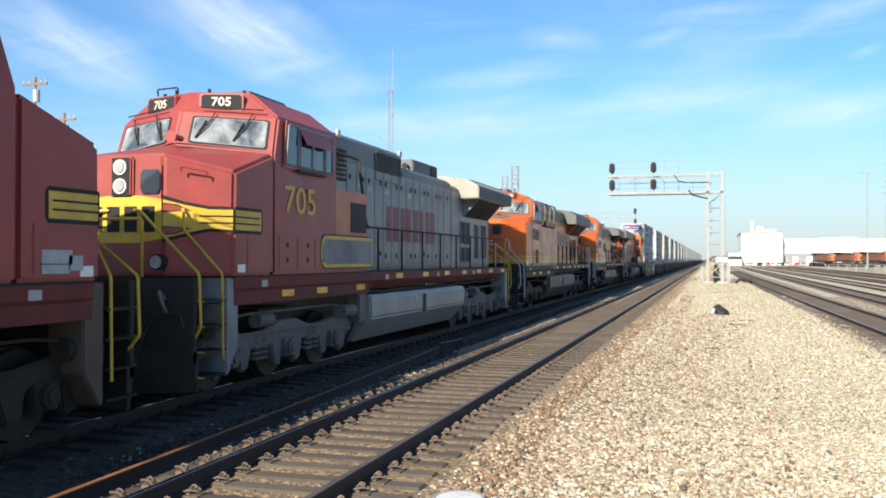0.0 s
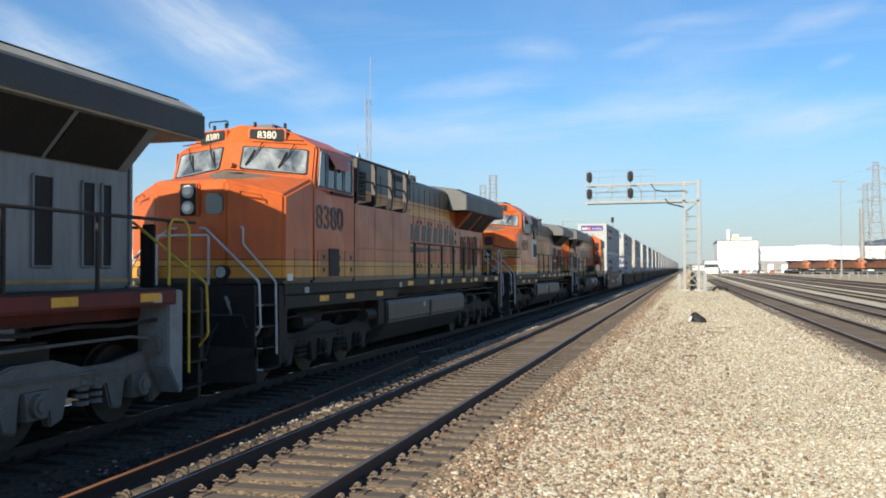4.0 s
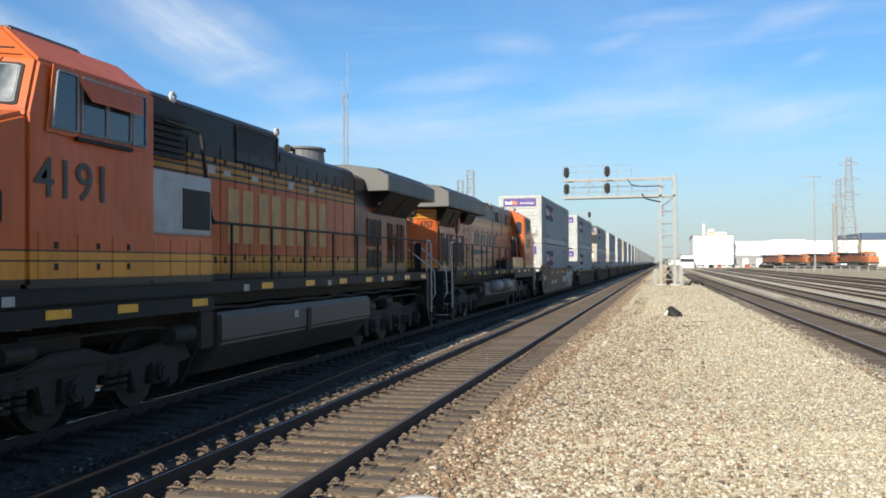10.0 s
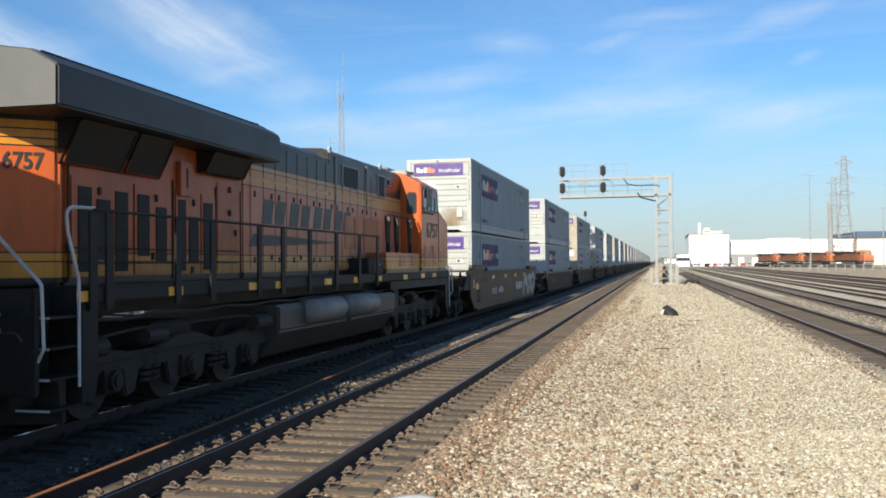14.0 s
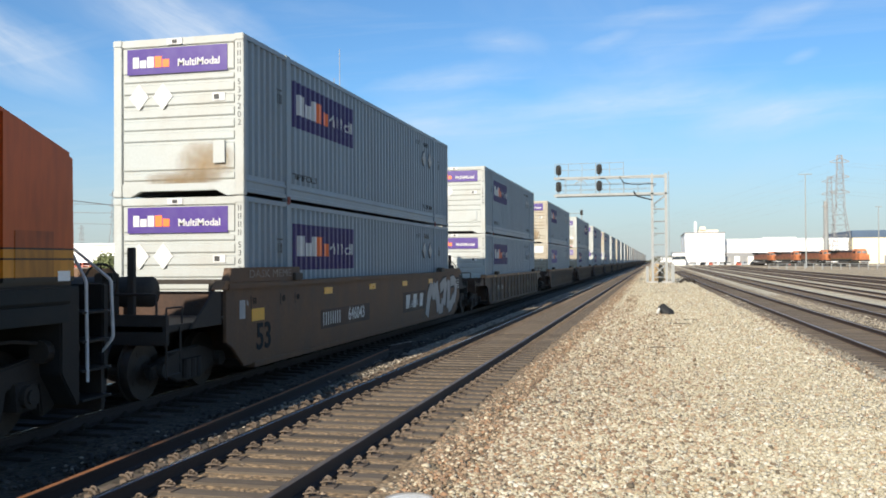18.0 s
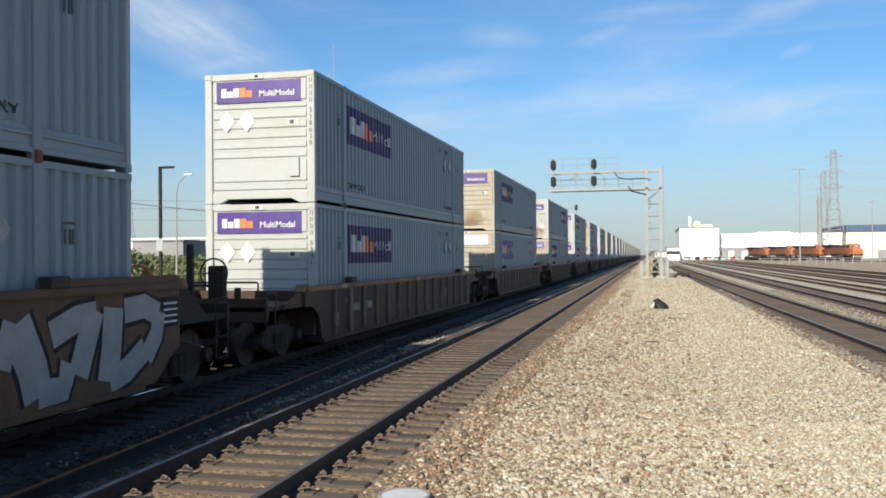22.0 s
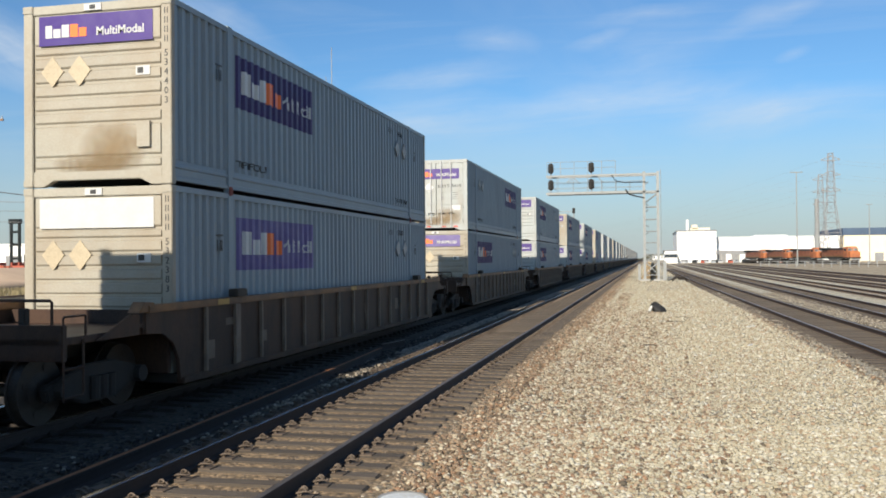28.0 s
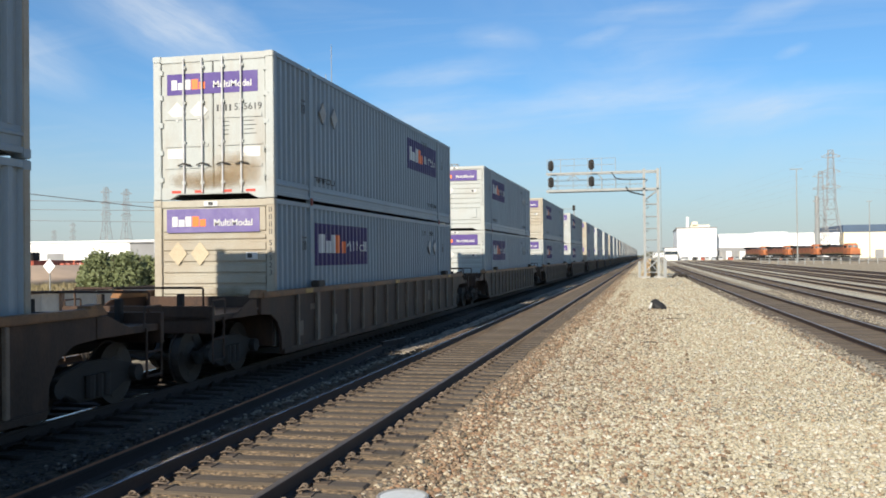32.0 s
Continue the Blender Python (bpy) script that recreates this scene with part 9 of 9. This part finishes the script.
shed("warehouse", "cream warehouse with a blue roof", 86.0, 135.0, 432, 60, 11.5, "wallcream", "roofblue", 0, 3.2, 5)
b = tagged(new("canopy"), label="dark roofed open canopy before the warehouse", category="canopy")
part("roof", prism(B(), [(30.0, 3.6), (52.0, 3.2), (52.0, 4.6), (30.0, 5.0)], "y", 400, 415), M["roofdark"], b)
for x in (31, 38, 45, 51):
    part("post", box(B(), x - 0.2, x + 0.2, 401, 401.4, -0.5, 3.2), M["concrete"], b)
shed("office_block", "small white office building with windows", 7.5, 12.8, 400, 30, 5.0, "wallwhite", "roofdark", 3)
b = tagged(new("hangar"), label="distant hangar with a sloping blue roof", category="building")
part("wall", prism(B(), [(88, -0.5), (140, -0.5), (140, 14.5), (120, 15.6), (88, 12.2)], "y", 520, 570), M["wallwhite"], b)
part("roof", prism(B(), [(86, 12.2), (120, 15.7), (142, 14.6), (142, 15.3), (120, 16.6), (86, 13.0)], "y", 518, 572), M["roofblue"], b)
for k, (x0, x1, y, h) in enumerate(((-60, -40, 1250, 7), (6, 18, 1000, 4.5), (140, 240, 520, 9))):
    shed("distant_building", "pale building far along the line", x0, x1, y, 20, h, ("wallcream", "wallwhite")[k % 2], "roofdark", 3)

# parked cars and low clutter before the sheds
carm = [M["silverrail"], M["greybox"], M["black"], M["silverrail"], M["liftred"]]
for k in range(26):
    x, y = 14.0 + k * 1.9 + 0.6 * math.sin(k * 3.7), 372 + 6 * math.sin(k * 1.9)
    e = tagged(new("parked_car"), label="parked car far beyond the yard", category="car", group="cars parked by the sheds")
    part("body", soften(prism(B(), [(-0.85, -0.1), (0.85, -0.1), (0.85, 0.55), (0.7, 1.2), (-0.7, 1.2), (-0.85, 0.55)], "y", -2.1, 2.1), 0.1), carm[k % 5], e)
    part("windscreen", box(B(), -0.65, 0.65, -2.14, -2.105, 0.6, 1.1), M["cabglass"], e)
    e.location = (x, y, 0.0)

# locomotives parked on the yard's far side, in a row
parked_livery = livery("parked_locomotive_livery", [(0.0, DGREEN), (2.0, (0.3, 0.17, 0.05)), (2.3, (0.34, 0.11, 0.05)), (3.85, DGREEN)], amount=0.9, start=0.7)


def parked_loco(k):
    e = tagged(new("parked_locomotive"), label="orange and dark parked diesel locomotive in the yard", category="locomotive", group="locomotives parked in the yard")
    part("hood", soften(prism(B(), [(-1.0, 1.8), (1.0, 1.8), (1.0, 4.2), (0.7, 4.5), (-0.7, 4.5), (-1.0, 4.2)], "y", 5.4, 20.8), 0.04), parked_livery, e)
    part("cab", soften(prism(B(), [(-1.5, 1.8), (1.5, 1.8), (1.5, 4.3), (1.0, 4.8), (-1.0, 4.8), (-1.5, 4.3)], "y", 2.8, 5.4), 0.04), M["duskorange"], e)
    part("nose", soften(prism(B(), [(-1.4, 1.8), (1.4, 1.8), (1.4, 3.4), (-1.4, 3.4)], "y", 1.2, 2.79), 0.06), M["duskorange"], e)
    for s in (1, -1):
        part("windscreen", box(B(), min(s * 0.15, s * 1.3), max(s * 0.15, s * 1.3), 2.76, 2.79, 3.65, 4.25), M["windscreen"], e)
        part("side_window", box(B(), min(s * 1.5, s * 1.52), max(s * 1.5, s * 1.52), 3.4, 5.0, 3.6, 4.2), M["cabglass"], e)
    part("sill", box(B(), -1.5, 1.5, 0.9, 21.5, 1.45, 1.79), M["dgreen"], e)
    part("radiator_wing", box(B(), -1.5, 1.5, 15.6, 21.3, 3.95, 4.6), M["dgreen"], e)
    part("fuel_tank", box(B(), -1.4, 1.4, 7.6, 15.0, 0.5, 1.4), M["dirtytank"], e)
    for y in (4.2, 18.0):
        part("truck", soften(box(B(), -1.2, 1.2, y - 2.7, y + 2.7, 0.0, 1.1), 0.1), M["under"], e)
    return e
d = Vector((37.0 - 56.0, 348.0 - 264.0)).normalized()
for k in range(4):
    e = parked_loco(k)
    p = Vector((56.0, 264.0)) + d * (22.3 * k)
    e.matrix_basis = pose(p.x, p.y, -0.05, 0, 0, math.degrees(math.atan2(d.y, d.x)) - 90)
e = tagged(new("railway_track"), label="yard track under the parked locomotives", category="railway track", kind="structure")
q = Vector((56.0, 264.0)) + d * 92
w = Vector((56.0, 264.0)) - d * 40
for s in (0.75, -0.75):
    part("rail", rod(B(), (w.x + s, w.y, -0.12), (q.x + s, q.y, -0.12), 0.07, 5), M["railrust"], e)
f = tagged(new("yard_fence"), label="low pale rail fence at the yard's edge", category="fence")
for k in range(30):
    x = 24 + k * 1.8
    part("post", box(B(), x - 0.08, x + 0.08, 205, 205.15, -0.3, 1.1), M["galv"], f)
for z in (0.5, 1.0):
    part("rail", box(B(), 24, 78, 205.02, 205.1, z, z + 0.08), M["galv"], f)

# beyond the train: boundary, bushes, poles, sheds
f = tagged(new("boundary_fence"), label="low pale boarded fence beyond the tracks", category="fence")
for k in range(60):
    y = 20 + k * 1.2
    part("board", box(B(), -24.05, -24.0, y, y + 1.17, -0.6, 0.75), M["fence"], f)
for k in range(18):
    part("post", box(B(), -24.0, -23.86, 20.5 + k * 4.2, 20.66 + k * 4.2, -0.6, 0.86), M["wood"], f)
part("top_rail", box(B(), -24.0, -23.9, 20, 92, 0.76, 0.84), M["wood"], f)
bank = tagged(new("earth_bank"), label="smooth tan earth bank beyond the fence", category="bank", kind="structure")
part("slope", prism(B(), [(-62.0, -0.6), (-66.0, 0.3), (-71.0, 1.5), (-73.0, 1.62), (-75.0, 1.2), (-76.5, -0.6)], "y", 40, 150), M["brickwall"], bank, smooth=True)
for k in range(7):
    e = tagged(new("trailer_chassis"), label="dull red trailer chassis stacked in pairs in a row", category="trailer", group="trailers behind the wall")
    for dx in (-0.5, 0.5):
        part("beam", soften(box(B(), dx - 0.1, dx + 0.1, -6, 6, 1.0, 1.35), 0.02), M["liftred"], e)
    for y in (-5.8, -2.0, 2.0, 5.8):
        part("bolster", box(B(), -1.2, 1.2, y - 0.12, y + 0.12, 1.36, 1.89), M["liftred"], e)
    for dx in (-0.5, 0.5):
        part("upper_beam", soften(box(B(), dx - 0.1, dx + 0.1, -6, 6, 1.9, 2.3), 0.02), M["liftred"], e)
    for y in (3.6, 4.8):
        part("wheel", rod(B(), (-1.2, y, 0.0), (1.2, y, 0.0), 0.5, 14), M["rubber"], e)
    for dx in (-0.8, 0.8):
        part("landing_leg", box(B(), dx - 0.07, dx + 0.07, -4.1, -3.95, -0.5, 1.0), M["under"], e)
    e.matrix_basis = pose(-79 - 0.6 * (k % 2), 80 + k * 12.8, -0.05, 0, 0, 2 * (k % 3))
rs = np.random.RandomState(4)
n = 7000
gx, gy = rs.uniform(-69, -48, n), rs.uniform(56, 100, n)
hgt, ang = rs.uniform(0.15, 0.55, n), rs.uniform(0, 3.14, n)
gv = np.stack([np.stack([gx - 0.05 * np.cos(ang), gy - 0.05 * np.sin(ang), np.full(n, -0.56)], 1), np.stack([gx + 0.05 * np.cos(ang), gy + 0.05 * np.sin(ang), np.full(n, -0.56)], 1), np.stack([gx + rs.uniform(-0.15, 0.15, n), gy + rs.uniform(-0.15, 0.15, n), -0.55 + hgt], 1)], 1).reshape(-1, 3)
me = bpy.data.meshes.new("dry_grass")
me.from_pydata(gv.tolist(), [], np.arange(n * 3).reshape(-1, 3).tolist())
me.materials.append(mat("dry_grass_blade", (0.2, 0.16, 0.08), 0.8, vary=0.4, scale=0.3))
tagged(new("dry_grass", me), label="dry yellow grass before the tan bank", category="grass", kind="stuff")


def bush(x, y, r, h, seed, label="dense green bush in sun"):
    rnd = random.Random(seed)
    e = tagged(new("bush"), label=label, category="bush")
    bm = B()
    for k in range(7):
        a = rnd.uniform(0, 6.28)
        rod(bm, (0.1 * math.cos(a), 0.1 * math.sin(a), -0.6), (r * 0.5 * math.cos(a), r * 0.5 * math.sin(a), h * 0.6), 0.07, 5, 0.03)
    part("stems", bm, M["bark"], e)
    vs, fs = [], []
    for k in range(3800):
        a, b = rnd.uniform(0, 6.283), rnd.random()
        rad = r * (0.55 + 0.45 * rnd.random() ** 0.4) * (0.85 + 0.25 * noise.noise(Vector((math.cos(a) * 2, math.sin(a) * 2, b * 3 + seed))))
        el = math.asin(b)
        c = Vector((rad * math.cos(el) * math.cos(a), rad * math.cos(el) * math.sin(a), h * (0.05 + 0.95 * math.sin(el)) * rad / r - 0.5))
        s = rnd.uniform(0.08, 0.18)
        u = Vector((rnd.uniform(-1, 1), rnd.uniform(-1, 1), rnd.uniform(-1, 1))).normalized() * s
        v = u.orthogonal().normalized() * s * 0.6
        i = len(vs)
        vs += [c - u, c + v, c + u * 1.1, c - v]
        fs.append((i, i + 1, i + 2, i + 3))
    me = bpy.data.meshes.new("leaves")
    me.from_pydata(vs, [], fs)
    me.materials.append(M["leaf"])
    part("leaves", me, None, e)
    e.location = (x, y, 0)
    return e
for k, (x, y, r, h) in enumerate(((-42.4, 63.4, 1.9, 3.9), (-40.6, 64.5, 2.3, 3.7), (-38.2, 67, 2.6, 3.3), (-35.8, 67, 2.2, 3.0), (-33.4, 67, 2.0, 2.9), (-30.8, 66, 1.7, 2.7), (-41.5, 69, 2.4, 3.4))):
    bush(x, y, r, h, 11 + k)
bush(-118, 180, 6, 7.5, 31, "rounded grey-green tree far behind the sheds")
dry = bush(0.3, 98.0, 0.9, 2.4, 41, "dry brown shrub behind the bridge foot")
for o in dry.children:
    o.data.materials[0] = mat("dry_shrub_twig", (0.42, 0.32, 0.2), 0.9, vary=0.4, scale=2)
rs = np.random.RandomState(12)
n = 5200                                               # far woods along the line's end
cx = rs.uniform(-150, 95, n)
top = 4.5 + 2.5 * np.sin(cx * 0.09) + 1.8 * np.sin(cx * 0.31 + 1) + rs.uniform(-1, 1, n)
c = np.stack([cx, 1180 + rs.uniform(-12, 12, n), rs.uniform(0, 1, n) ** 0.7 * top - 0.5], 1)
off = rs.uniform(-1.5, 1.5, (n, 3, 3))
me = bpy.data.meshes.new("far_woods")
me.from_pydata((c[:, None] + off).reshape(-1, 3).tolist(), [], np.arange(n * 3).reshape(-1, 3).tolist())
me.materials.append(mat("hazy_far_foliage", (0.13, 0.13, 0.09), 0.9, vary=0.4, scale=0.05))
tagged(new("far_woods", me), label="low uneven line of far trees across the tracks' end", category="trees", kind="stuff")
shed("warehouse", "long white shed beyond the bushes", -150, -78, 150, 40, 5.6, "wallwhite", "wallwhite", 0, 0.3, 8)
shed("warehouse", "low grey shed beyond the bushes", -87.5, -77.8, 140, 8, 5.1, "roofdark", "roofdark", 0, 0.2)

e = tagged(new("street_lamp"), label="dark square lamp post with a single head", category="street lamp")
part("post", soften(box(B(), -34.1, -33.9, 57.9, 58.1, -0.6, 8.5), 0.02), M["black"], e)
part("head", soften(box(B(), -34.1, -32.9, 57.85, 58.15, 8.5, 8.65), 0.04), M["black"], e)
part("sign_plate", box(B(), -34.25, -33.75, 57.85, 57.89, 2.6, 3.5), M["greybox"], e)
e = tagged(new("street_lamp"), label="pale round lamp post with a curved arm", category="street lamp")
part("post", rod(B(), (-35.0, 62, -0.6), (-35.0, 62, 7.0), 0.09, 8, 0.06), M["galv"], e)
part("arm", tube(B(), [(-35.0, 62, 7.0), (-34.8, 62, 7.8), (-34.2, 62, 8.4)], 0.05), M["galv"], e)
part("head", soften(box(B(), -34.3, -33.6, 61.85, 62.15, 8.38, 8.5), 0.04), M["whitepaint"], e)
for x, y, h in ((-29.5, 60.0, 10.2), (-35.4, 35.4, 7.0), (-47.0, 54.0, 15.3), (-49.3, 59.9, 13.7)):
    e = tagged(new("utility_pole"), label="brown wooden utility pole with a cross arm", category="utility pole")
    part("pole", rod(B(), (x, y, -0.6), (x, y, h), 0.16, 9, 0.11), M["wood"], e)
    part("cross_arm", box(B(), x - 1.1, x + 1.1, y - 0.08, y + 0.04, h - 0.6, h - 0.45), M["wood"], e)
    for k in (-0.95, -0.5, 0.5, 0.95):
        part("insulator", rod(B(), (x + k, y, h - 0.45), (x + k, y, h - 0.22), 0.06, 8, 0.04), M["greybox"], e)
    if x < -30:
        part("transformer", rod(B(), (x + 0.35, y - 0.25, h - 1.9), (x + 0.35, y - 0.25, h - 1.0), 0.25, 12), M["greybox"], e)
e = tagged(new("container_lift_truck"), label="red and black lift truck with a tall mast", category="lift truck")
part("mast", tube(tube(B(), [(-79.4, 100, -0.5), (-79.4, 100, 7.8)], 0.22, 6), [(-78.2, 100, -0.5), (-78.2, 100, 7.8)], 0.22, 6), M["dgreen"], e)
part("mast_head", box(B(), -79.6, -78.0, 99.7, 100.3, 7.2, 7.8), M["dgreen"], e)
for z in (2.6, 4.4, 6.0):
    part("mast_bar", box(B(), -79.4, -78.2, 99.85, 100.15, z, z + 0.3), M["dgreen"], e)
part("body", soften(box(B(), -80.2, -77.4, 101.5, 106.5, 0.6, 2.2), 0.1), M["liftred"], e)
part("cab", soften(box(B(), -79.6, -78.2, 102.5, 104.0, 2.21, 3.3), 0.08), M["black"], e)
for y in (102.3, 105.6):
    part("wheel", rod(B(), (-80.4, y, 0.25), (-77.2, y, 0.25), 0.8, 16), M["rubber"], e)
e = tagged(new("road_sign"), label="white diamond sign on a post", category="sign")
part("post", rod(B(), (-46.5, 63.0, -0.6), (-46.5, 63.0, 2.2), 0.05, 6), M["galv"], e)
part("plate", prism(B(), [(-46.5, 1.1), (-45.95, 1.7), (-46.5, 2.3), (-47.05, 1.7)], "y", 62.9, 62.94), M["whitepaint"], e)

# ---- what moves ----
def motions():
    steps = [2.0 * i for i in range(17)]
    for thing, y0, turn in MOVERS:
        walk(thing, [(t, pose(XC, y0 - gone(t), thing.location.z, 0, 0, turn)) for t in steps])
    fine = [0.16 * i for i in range(201)]
    for wheel, (x, y, z), radius, sense in WHEELS:
        walk(wheel, [(t, pose(x, y, z, sense * math.degrees(gone(t) / radius), 0, 0)) for t in fine])


motions()
